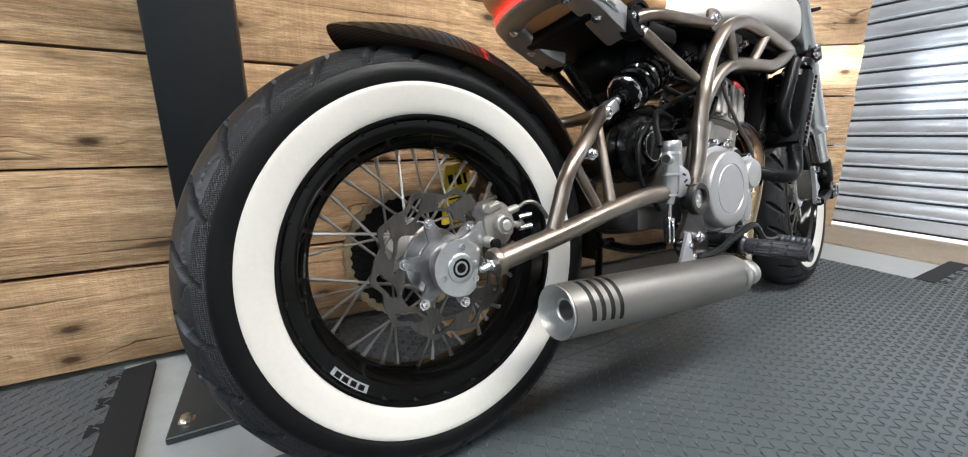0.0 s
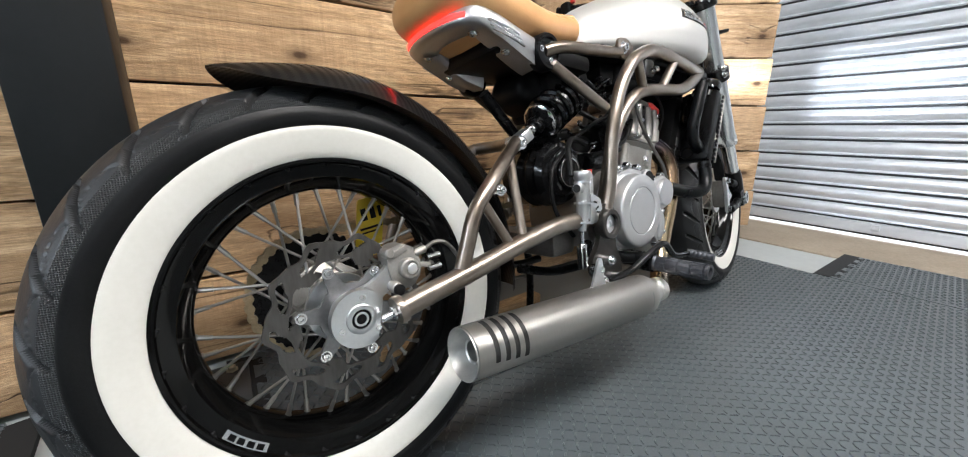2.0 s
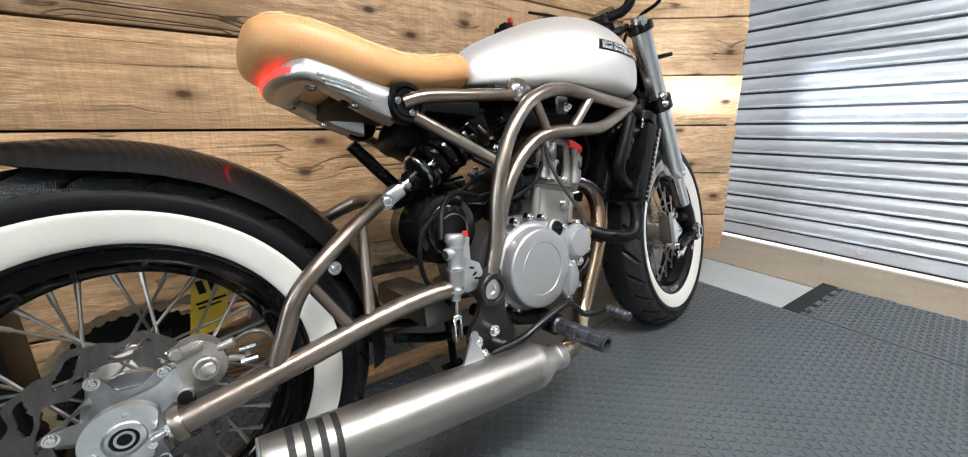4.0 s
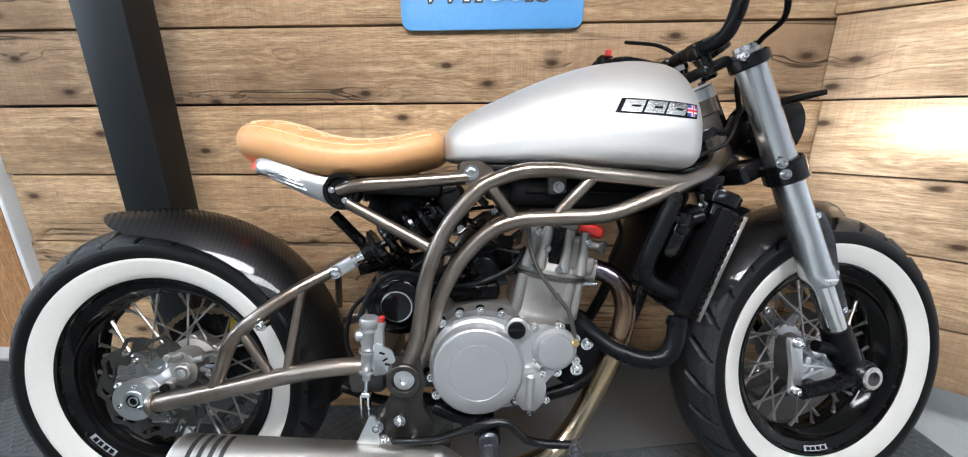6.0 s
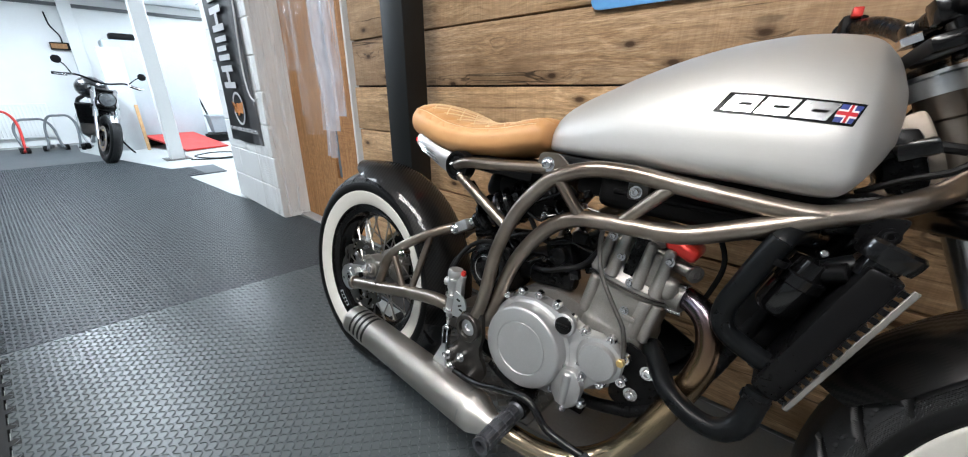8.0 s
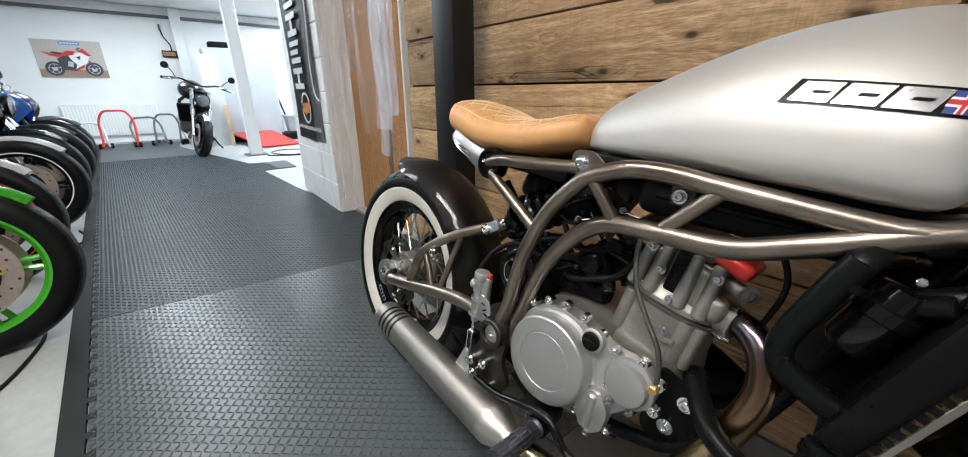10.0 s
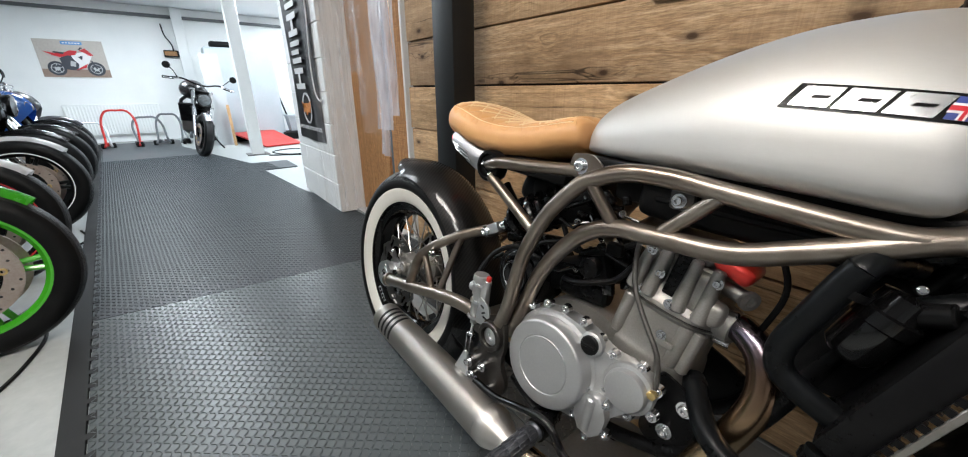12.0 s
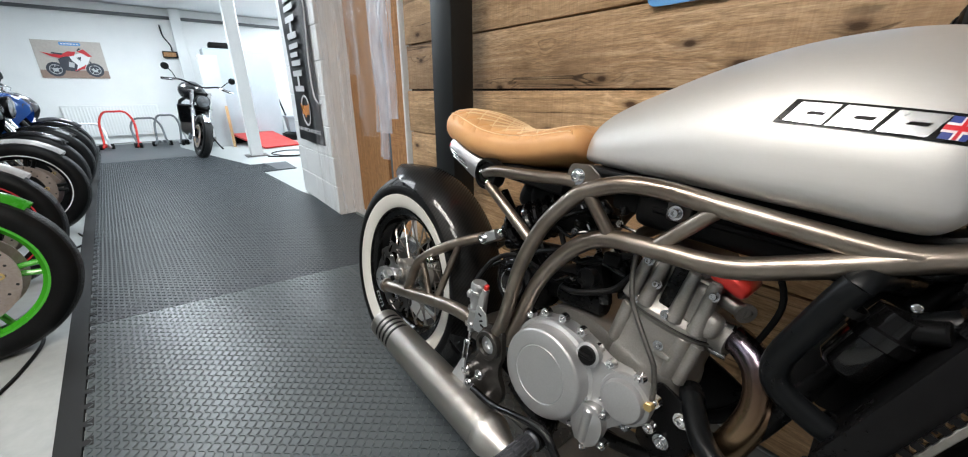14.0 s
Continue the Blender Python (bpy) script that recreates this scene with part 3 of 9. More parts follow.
SPOKE_STEEL = surf("stainless_spoke", (0.40, 0.385, 0.36), (0.46, 0.445, 0.42), 9, 60, (0.26, 0.32), 1.0, 0.0)
ALU = surf("machined_aluminium", (0.58, 0.59, 0.6), (0.72, 0.73, 0.74), 12, 220, (0.26, 0.4), 1.0, 0.05)
CAST = surf("cast_aluminium", (0.24, 0.228, 0.21), (0.38, 0.365, 0.345), 14, 420, (0.38, 0.56), 0.8, 0.45, dist=0.0007)
CASE_PAINT = surf("silver_engine_paint", (0.40, 0.405, 0.41), (0.48, 0.485, 0.49), 9, 400, (0.36, 0.46), 0.75, 0.12, dist=0.0005)
DISC_STEEL = surf("brake_disc_steel", (0.085, 0.08, 0.075), (0.165, 0.157, 0.15), 20, 160, (0.3, 0.45), 0.95, 0.1, (1, 1, 0.2))
CHAIN_STEEL = surf("oiled_chain_steel", (0.24, 0.185, 0.11), (0.46, 0.37, 0.24), 40, 200, (0.3, 0.45), 0.8, 0.05)
PLATE_STEEL = surf("blackened_plate_steel", (0.022, 0.020, 0.018), (0.05, 0.046, 0.042), 9, 150, (0.28, 0.42), 0.6, 0.05)
DARK_STEEL = surf("dark_bare_steel", (0.09, 0.085, 0.08), (0.17, 0.16, 0.15), 12, 150, (0.3, 0.5), 0.8, 0.06)
HOSE = surf("coolant_hose_rubber", (0.003, 0.0034, 0.0038), (0.006, 0.0068, 0.0076), 14, 90, (0.24, 0.4), bump=0.5, spec=0.16)
RED_PAINT = surf("red_anodised", (0.45, 0.02, 0.015), (0.6, 0.04, 0.03), 10, 100, (0.25, 0.4), 0.3, 0.02)
YELLOW = surf("yellow_label", (0.72, 0.5, 0.02), (0.82, 0.6, 0.04), 10, 90, (0.35, 0.5), bump=0.0)
BRASS = surf("brass", (0.55, 0.4, 0.16), (0.7, 0.52, 0.24), 20, 120, (0.25, 0.4), 1.0, 0.05)
FORK_ALU = surf("fork_tube_aluminium", (0.56, 0.575, 0.59), (0.62, 0.635, 0.65), 3, 90, (0.20, 0.27), 0.95, 0.0, (2, 2, 0.2))


def lacquered_steel():
    """Bare steel tube under clear lacquer, browned in patches by heat and brushing."""
    m, t, b = material("lacquered_frame_steel")
    vec = coords(t)
    big, small = noise_of(t, vec, 9.0, 5.0), noise_of(t, coords(t, (1, 1, 1)), 150.0, 3.0)
    c1 = ramp(t, big, [(0.3, (0.15, 0.115, 0.086)), (0.5, (0.23, 0.19, 0.153)), (0.72, (0.31, 0.275, 0.235))])
    t.links.new(mix(t, 0.06, c1, ramp(t, small, [(0.3, (0.14, 0.12, 0.10)), (0.7, (0.34, 0.31, 0.28))])), b.inputs["Base Color"])
    b.inputs["Metallic"].default_value = 0.95
    b.inputs["Coat Weight"].default_value = 0.6
    b.inputs["Coat Roughness"].default_value = 0.08
    t.links.new(ramp(t, big, [(0.3, grey(0.29)), (0.7, grey(0.38))]), b.inputs["Roughness"])
    return m


FRAME_STEEL = lacquered_steel()


def brushed(name, c1, c2, stretch, rough=(0.28, 0.42), bump=0.12, metal=1.0, aniso=0.0):
    m, t, b = material(name)
    lines = noise_of(t, coords(t, stretch), 60.0, 4.0, 0.7)
    cloud = noise_of(t, coords(t), 5.0, 4.0)
    t.links.new(mix(t, 0.5, ramp(t, lines, [(0.3, c1), (0.7, c2)]), ramp(t, cloud, [(0.3, c1), (0.7, c2)])), b.inputs["Base Color"])
    t.links.new(ramp(t, lines, [(0.3, grey(rough[0])), (0.7, grey(rough[1]))]), b.inputs["Roughness"])
    b.inputs["Metallic"].default_value = metal
    b.inputs["Anisotropic"].default_value = aniso
    relief(t, b, lines, bump, 0.0004)
    return m


TANK_ALU = brushed("brushed_tank_aluminium", (0.535, 0.528, 0.512), (0.61, 0.603, 0.587), (0.6, 6, 6), (0.48, 0.60), 0.08, 0.8)
MUFFLER = brushed("brushed_stainless", (0.58, 0.56, 0.53), (0.66, 0.64, 0.61), (9, 1, 1), (0.36, 0.46), 0.05)


def heat_steel():
    """Stainless pipe with straw and brown heat colours in bands along it."""
    m, t, b = material("heat_tinted_stainless")
    sep = t.nodes.new("ShaderNodeSeparateXYZ")
    t.links.new(coords(t), sep.inputs[0])
    cloud = noise_of(t, coords(t), 5.0, 2.0)
    add = t.nodes.new("ShaderNodeMath")
    add.operation = "MULTIPLY_ADD"
    t.links.new(cloud, add.inputs[0])
    add.inputs[1].default_value = 0.03
    t.links.new(sep.outputs["Z"], add.inputs[2])
    col = ramp(t, add.outputs[0], [(0.2, (0.50, 0.41, 0.29)), (0.34, (0.50, 0.38, 0.235)), (0.44, (0.38, 0.255, 0.15)), (0.52, (0.21, 0.13, 0.09)), (0.56, (0.14, 0.125, 0.165)), (0.60, (0.27, 0.20, 0.14))])
    t.links.new(col, b.inputs["Base Color"])
    b.inputs["Metallic"].default_value = 1.0
    t.links.new(ramp(t, cloud, [(0.3, grey(0.21)), (0.7, grey(0.28))]), b.inputs["Roughness"])
    return m


HEADER = heat_steel()


def carbon():
    """Twill-woven carbon fibre under thick clear lacquer."""
    m, t, b = material("lacquered_carbon_fibre")
    tc = coords(t)
    sep = t.nodes.new("ShaderNodeSeparateXYZ")
    t.links.new(tc, sep.inputs[0])
    along = maths(t, "ADD", sep.outputs["X"], maths(t, "MULTIPLY", sep.outputs["Z"], -0.8))
    u = maths(t, "MULTIPLY", along, 330.0)
    v = maths(t, "MULTIPLY", sep.outputs["Y"], 330.0)
    step = maths(t, "MODULO", maths(t, "ADD", maths(t, "FLOOR", u), maths(t, "FLOOR", v)), 4.0)
    weave = maths(t, "GREATER_THAN", maths(t, "ABSOLUTE", step), 1.5)
    cloud = noise_of(t, tc, 5.0)
    col = mix(t, weave, (0.005, 0.005, 0.0055), (0.017, 0.016, 0.015))
    t.links.new(mix(t, ramp(t, cloud, [(0.35, grey(0.0)), (0.7, grey(0.5))]), col, (0.010, 0.010, 0.010)), b.inputs["Base Color"])
    t.links.new(ramp(t, weave, [(0.0, grey(0.5)), (1.0, grey(0.3))]), b.inputs["Roughness"])
    b.inputs["Specular IOR Level"].default_value = 0.25
    b.inputs["Coat Weight"].default_value = 0.9
    b.inputs["Coat Roughness"].default_value = 0.025
    return m


CARBON = carbon()


def leather():
    """Tan leather with a fine grain, quilted in diamonds where it faces up."""
    m, t, b = material("tan_leather")
    vec = coords(t)
    vo = node(t, "ShaderNodeTexVoronoi", Scale=420.0)
    t.links.new(vec, vo.inputs["Vector"])
    big = noise_of(t, vec, 9.0, 4.0)
    t.links.new(ramp(t, big, [(0.3, (0.50, 0.255, 0.095)), (0.7, (0.61, 0.345, 0.15))]), b.inputs["Base Color"])
    b.inputs["Roughness"].default_value = 0.46
    sep, nrm_ = t.nodes.new("ShaderNodeSeparateXYZ"), t.nodes.new("ShaderNodeSeparateXYZ")
    t.links.new(vec, sep.inputs[0])
    tc = t.nodes.new("ShaderNodeTexCoord")
    t.links.new(tc.outputs["Normal"], nrm_.inputs[0])
    puff = None
    for sgn in (-0.75, 0.75):
        u = maths(t, "MULTIPLY_ADD", sep.outputs["Y"], sgn, sep.outputs["X"])
        w = maths(t, "ABSOLUTE", maths(t, "SINE", maths(t, "MULTIPLY_ADD", u, math.pi / 0.042, -math.pi * 0.22 / 0.042)))
        w = maths(t, "POWER", w, 0.5)
        puff = w if puff is None else maths(t, "MULTIPLY", puff, w)
    up = ramp(t, nrm_.outputs["Z"], [(0.45, grey(0.0)), (0.6, grey(1.0))])
    quilt = mix(t, up, grey(0.7), puff)
    relief(t, b, mix(t, 0.06, quilt, vo.outputs["Distance"]), 0.8, 0.004)
    return m


LEATHER = leather()
THREAD = surf("pale_stitching", (0.68, 0.50, 0.29), (0.78, 0.62, 0.40), 40, 300, (0.6, 0.8), bump=0.0)
LED_RED, lt, lb = material("red_led_strip")
lb.inputs["Base Color"].default_value = (0.5, 0.01, 0.01, 1)
lb.inputs["Emission Color"].default_value = (1.0, 0.012, 0.008, 1)
lb.inputs["Emission Strength"].default_value = 7.0


# ---- the bobber motorcycle ----
# local axes: x ahead, y to its left, z up from the rear tyre's contact
BIKE = pose(0, 0, 0.0005, -8.77, 0.16, 3.91)
bike = thing("motorcycle", BIKE, "bare-metal bobber motorcycle with whitewall tyres and tan leather seat", "motorcycle")
R_WHEEL = 0.323


def tyre_mesh(seg=1014):
    """Tyre carcass with crescent grooves, ribbed shoulder panels and dipped facets."""
    knots = [(0.0, 0.3235), (0.008, 0.3234), (0.016, 0.3228), (0.024, 0.3216), (0.031, 0.3198), (0.037, 0.3176), (0.043, 0.3148), (0.049, 0.311),
             (0.054, 0.3068), (0.0585, 0.3018), (0.0625, 0.2962), (0.066, 0.2895), (0.0675, 0.286), (0.0705, 0.278), (0.0708, 0.270), (0.0685, 0.2635), (0.0655, 0.2605), (0.058, 0.235),
             (0.0525, 0.217), (0.046, 0.212), (0.040, 0.206)]
    half = [tuple(np.array(a_) * (1 - f) + np.array(b_) * f) for a_, b_ in zip(knots[:13], knots[1:14]) for f in (0.0, 0.34, 0.67)] + knots[13:]
    prof = [(-y, r) for y, r in half[:0:-1]] + half
    verts, faces, cut = [], [], []
    per = 2 * math.pi / 26
    for i in range(seg):
        th = 2 * math.pi * i / seg
        for y, r in prof:
            ay = abs(y)
            d = 0.0
            ph = (th + (per / 2 if y > 0 else 0.0)) % per
            if 0.024 < ay < 0.0668:
                s = (ay - 0.024) / 0.0428
                c = per * (0.10 + 0.22 * s + 0.42 * s * s)
                rel = (ph - c + per / 2) % per - per / 2
                off = rel * 0.31
                wid = 0.0088 * math.sin(math.pi * min(1.0, max(0.0, 0.02 + 0.96 * s))) ** 0.55 + 0.0008
                if abs(off) < wid and s < 0.96:
                    d = 0.0068 * min(1.0, 2.6 * (1 - abs(off) / wid))
                else:
                    f = (rel / per) % 1.0
                    d = 0.0022 * math.sin(math.pi * f) ** 2 * math.sin(math.pi * min(1.0, s * 1.15)) if s < 0.87 else 0.0
                    line = 0.70 + 0.10 * math.cos(2 * math.pi * f)
                    if abs(s - line) < 0.016:
                        d += 0.0016
            elif 0.0662 <= ay < 0.0676 and r > 0.28:
                d = -0.0010
            rr = r - d
            cut.append(d > 0.0035)
            verts.append((rr * math.cos(th), y * (1 - max(d, 0) * 3), rr * math.sin(th)))
    m = len(prof)
    for i in range(seg):
        j = (i + 1) % seg
        for k in range(m - 1):
            faces.append((i * m + k, i * m + k + 1, j * m + k + 1, j * m + k))
    me = bpy.data.meshes.new("tyre")
    me.from_pydata(verts, [], faces)
    me.polygons.foreach_set("use_smooth", [True] * len(me.polygons))
    me.set_sharp_from_angle(angle=radians(34))
    me.materials.append(TYRE)
    me.materials.append(TYRE_GROOVE)
    me.polygons.foreach_set("material_index", [1 if sum(cut[v] for v in f) >= 3 else 0 for f in faces])
    return me


TYRE_ME = tyre_mesh()


def build_wheel(name, m, parent, disc_side=True):
    """A laced wheel, its axle along y; returns the hub that carries its parts."""
    bm = bm_new()
    lathe(bm, [(-0.062, 0.0), (-0.062, 0.030), (-0.048, 0.031), (-0.046, 0.050), (-0.040, 0.051), (-0.034, 0.034), (0.0, 0.027), (0.034, 0.034),
               (0.040, 0.051), (0.046, 0.050), (0.048, 0.031), (0.066, 0.030), (0.066, 0.0)], (0, 0, 0), (0, 1, 0), 40)
    hub = part(name, bm, ALU, parent, "laced whitewall wheel with black rim")
    hub.matrix_basis = m
    t_ = new("tyre", TYRE_ME)
    t_.parent = hub
    tagged(t_, "black rubber tyre with curved grooves")
    for s in (-1, 1):
        bm = bm_new()
        lathe(bm, [(s * 0.0535, 0.2178), (s * 0.0560, 0.2205), (s * 0.0600, 0.230), (s * 0.0635, 0.242), (s * 0.0668, 0.2535), (s * 0.0678, 0.2590), (s * 0.0672, 0.2606), (s * 0.064, 0.2595)], (0, 0, 0), (0, 1, 0), 128, caps=False)
        part("whitewall", bm, WHITEWALL, hub, "cream-white sidewall band")
    bm = bm_new()
    pr = [(-0.0555, 0.2185), (-0.0560, 0.2150), (-0.0545, 0.2125), (-0.049, 0.2105), (-0.0445, 0.199), (-0.041, 0.193), (-0.030, 0.1895), (-0.018, 0.180), (-0.012, 0.1755), (0.012, 0.1755),
          (0.018, 0.180), (0.030, 0.1895), (0.041, 0.193), (0.0445, 0.199), (0.049, 0.2105), (0.0545, 0.2125), (0.0560, 0.2150), (0.0555, 0.2185),
          (0.050, 0.219), (0.046, 0.209), (0.015, 0.186), (-0.015, 0.186), (-0.046, 0.209), (-0.050, 0.219)]
    lathe(bm, pr, (0, 0, 0), (0, 1, 0), 96, closed=True)
    part("rim", bm, RIM_BLACK, hub, "gloss black spoked rim")
    first = None
    n = 36
    for k in range(n):
        side = 1 if k % 2 else -1
        lean = 1 if (k // 2) % 2 else -1
        th = 2 * math.pi * k / n
        ph = th + lean * radians(46)
        p0 = Vector((0.0475 * math.cos(ph), side * 0.040, 0.0475 * math.sin(ph)))
        p1 = Vector((0.1775 * math.cos(th), side * 0.006, 0.1775 * math.sin(th)))
        if first is None:
            bm = bm_new()
            ln = (p1 - p0).length
            lathe(bm, [(0, 0.0023), (ln - 0.020, 0.0022), (ln - 0.020, 0.0034), (ln - 0.004, 0.0034), (ln - 0.003, 0.0048), (ln, 0.0048)], (0, 0, 0), (0, 0, 1), 7)
            first = part("spoke", bm, SPOKE_STEEL, hub)
            sp = first
        else:
            sp = share("spoke", first, hub)
        q = (p1 - p0).to_track_quat("Z", "Y")
        sp.matrix_basis = Matrix.LocRotScale(p0, q, None)
    return hub


CARRIER = surf("machined_carrier", (0.20, 0.20, 0.205), (0.32, 0.32, 0.325), 16, 220, (0.28, 0.42), 0.9, 0.08)


def wave_disc(hub, y, r, material_, inner=0.062):
    """A wave-edged brake disc with swirled arms and slots, its carrier and bolts."""
    n, rows = 264, 16
    t2 = 0.002
    r_in = inner * 0.84

    def solid(rad, th):
        if rad > inner:
            k = (th * 10 / (2 * math.pi) + (rad - inner) * 16) % 1.0
            f = (rad - inner) / (r - inner)
            return not (0.20 < f < 0.74 and abs(k - 0.5) < 0.15 + 0.12 * math.sin(f * 3))
        k = (th * 6 / (2 * math.pi) + (inner - rad) * 11 + 0.3) % 1.0
        return abs(k - 0.5) < 0.17

    verts, faces = [], []
    for side in (-t2, t2):
        for i in range(n):
            th = 2 * math.pi * i / n
            edge = r * (1 + 0.045 * math.cos(th * 10) + 0.018 * math.sin(th * 20))
            for j in range(rows + 1):
                rad = r_in + (edge - r_in) * j / rows
                verts.append((rad * math.cos(th), y + side, rad * math.sin(th)))
    w = rows + 1
    filled = [[solid(r_in + (r - r_in) * (j + 0.5) / rows, 2 * math.pi * (i + 0.5) / n) for j in range(rows)] for i in range(n)]
    for i in range(n):
        i2 = (i + 1) % n
        for j in range(rows):
            if not filled[i][j]:
                continue
            a, b, c, d = i * w + j, i * w + j + 1, i2 * w + j + 1, i2 * w + j
            q = n * w
            faces += [(a, b, c, d), (a + q, d + q, c + q, b + q)]
            if j == rows - 1 or not filled[i][j + 1]:
                faces.append((b, b + q, c + q, c))
            if j == 0 or not filled[i][j - 1]:
                faces.append((a, d, d + q, a + q))
            if not filled[i - 1][j]:
                faces.append((a, a + q, b + q, b))
            if not filled[i2][j]:
                faces.append((d, c, c + q, d + q))
    me = bpy.data.meshes.new("brake_disc")
    me.from_pydata(verts, [], faces)
    me.materials.append(material_)
    d = new("brake_disc", me)
    d.parent = hub
    tagged(d, "worn wave-edged steel brake disc")
    bm = bm_new()
    star = []
    rb = inner * 0.83
    for k in range(144):
        th = 2 * math.pi * k / 144
        lob = max(0.0, math.cos(6 * th))
        rr = rb * 0.66 + rb * 0.46 * lob ** 1.3
        star.append((rr * math.cos(th), rr * math.sin(th)))
    slab(bm, star, 0.005, pose(0, y - 0.0045, 0) @ Matrix.Rotation(radians(9), 4, "Y"), 0.0008)
    carrier = part("disc_carrier", bm, CARRIER, hub)
    for k in range(6):
        th = 2 * math.pi * k / 6 - radians(9)
        bm = bm_new()
        bolt(bm, (rb * math.cos(th), y - 0.007, rb * math.sin(th)), (0, -1, 0), 0.0052, 0.005)
        part("disc_bolt", bm, CHROME, hub)
    return d


rear = build_wheel("rear_wheel", pose(0, 0, R_WHEEL), bike)
wave_disc(rear, -0.078, 0.106, DISC_STEEL, 0.079)
# cush-drive half of the rear hub
bm = bm_new()
lathe(bm, [(0.010, 0.030), (0.018, 0.046), (0.026, 0.058), (0.058, 0.060), (0.064, 0.056), (0.066, 0.040), (0.070, 0.038), (0.070, 0.020)], (0, 0, 0), (0, 1, 0), 48)
cush = part("cush_drive", bm, CAST, rear, "cast aluminium cush-drive hub")
for k in range(6):
    th = 2 * math.pi * (k + 0.5) / 6
    bm = bm_new()
    rod(bm, (0.052 * math.cos(th), 0.030, 0.052 * math.sin(th)), (0.052 * math.cos(th), 0.068, 0.052 * math.sin(th)), 0.0125, 12, 0.002)
    part("cush_boss", bm, CAST, cush)


# tank: lofted sections of (x, bottom, top, half width, shoulder)
TANK = [(0.580, 0.772, 0.806, 0.026), (0.587, 0.767, 0.826, 0.045), (0.603, 0.764, 0.846, 0.062), (0.64, 0.761, 0.869, 0.082), (0.70, 0.758, 0.896, 0.106), (0.76, 0.756, 0.921, 0.127), (0.82, 0.754, 0.942, 0.144),
        (0.88, 0.751, 0.957, 0.157), (0.94, 0.748, 0.965, 0.163), (0.98, 0.745, 0.966, 0.162), (1.010, 0.744, 0.963, 0.158), (1.026, 0.746, 0.959, 0.152), (1.038, 0.754, 0.953, 0.142), (1.049, 0.768, 0.942, 0.122), (1.061, 0.788, 0.926, 0.090), (1.075, 0.815, 0.893, 0.045)]


def shoulder(x):
    """How square the tank's upper half is along its length."""
    return float(np.interp(x, [0.66, 0.90, 1.02], [1.8, 1.75, 1.58]))


def tank_ring(x, zb, zt, w, n=48):
    out = []
    zm = zb + 0.30 * (zt - zb)
    for k in range(n):
        th = 2 * math.pi * k / n
        c, s = math.cos(th), math.sin(th)
        e = shoulder(x) if s > 0 else 6.5
        rad = (abs(c) ** e + abs(s) ** e) ** (-1 / e)
        y = w * rad * c
        z = zm + rad * s * ((zt - zm) if s > 0 else (zm - zb))
        out.append(Vector((x, y, z)))
    return out


def spline_rows(rows, n):
    """More rows through the given ones."""
    pts = np.array(rows, float)
    t = np.arange(len(pts))
    out = []
    for u in np.linspace(0, len(pts) - 1, n):
        i = min(int(u), len(pts) - 2)
        f = u - i
        p0, p1, p2, p3 = (pts[max(i - 1, 0)], pts[i], pts[i + 1], pts[min(i + 2, len(pts) - 1)])
        out.append(0.5 * (2 * p1 + (p2 - p0) * f + (2 * p0 - 5 * p1 + 4 * p2 - p3) * f * f + (3 * p1 - p0 - 3 * p2 + p3) * f ** 3))
    return out


bm = bm_new()
loft(bm, [tank_ring(*row) for row in spline_rows(TANK, 60)])
tank = part("fuel_tank", bm, TANK_ALU, bike, "brushed bare aluminium fuel tank", 60)

# seat
SEAT = [(0.192, 0.786, 0.806, 0.030), (0.196, 0.777, 0.824, 0.058), (0.206, 0.768, 0.838, 0.084), (0.231, 0.757, 0.848, 0.105), (0.27, 0.747, 0.846, 0.119), (0.31, 0.737, 0.836, 0.127), (0.36, 0.729, 0.820, 0.128), (0.42, 0.727, 0.812, 0.118),
        (0.48, 0.733, 0.816, 0.102), (0.53, 0.747, 0.826, 0.088), (0.56, 0.755, 0.831, 0.078), (0.576, 0.763, 0.822, 0.068), (0.582, 0.772, 0.806, 0.052)]


def seat_ring(x, zb, zt, w, n=40):
    out = []
    zm = zb + 0.5 * (zt - zb)
    for k in range(n):
        th = 2 * math.pi * k / n
        c, s = math.cos(th), math.sin(th)
        e = 2.5
        rad = (abs(c) ** e + abs(s) ** e) ** (-1 / e)
        out.append(Vector((x, w * rad * c, zm + rad * s * (zt - zb) / 2)))
    return out


SEAT_ROWS = spline_rows(SEAT, 44)
bm = bm_new()
loft(bm, [seat_ring(*row) for row in SEAT_ROWS])
seat = part("seat", bm, LEATHER, bike, "tan leather bobber seat with diamond stitching", 60)


def seat_top(x, y):
    xs = [r[0] for r in SEAT_ROWS]
    zb, zt, w = (float(np.interp(x, xs, [r[k] for r in SEAT_ROWS])) for k in (1, 2, 3))
    a = min(abs(y) / w, 0.98)
    return (zb + zt) / 2 + (zt - zb) / 2 * (1 - a ** 2.5) ** (1 / 2.5), w


# main frame tubes, on both sides
def both(name, pts, r, material_=FRAME_STEEL, seg=14, left=True, label=""):
    obs = []
    for s in ((1, -1) if left else (1,)):
        bm = bm_new()
        tube(bm, [(x, y * s, z) for x, y, z in pts], r, seg)
        obs.append(part(name, bm, material_, bike, label))
    return obs


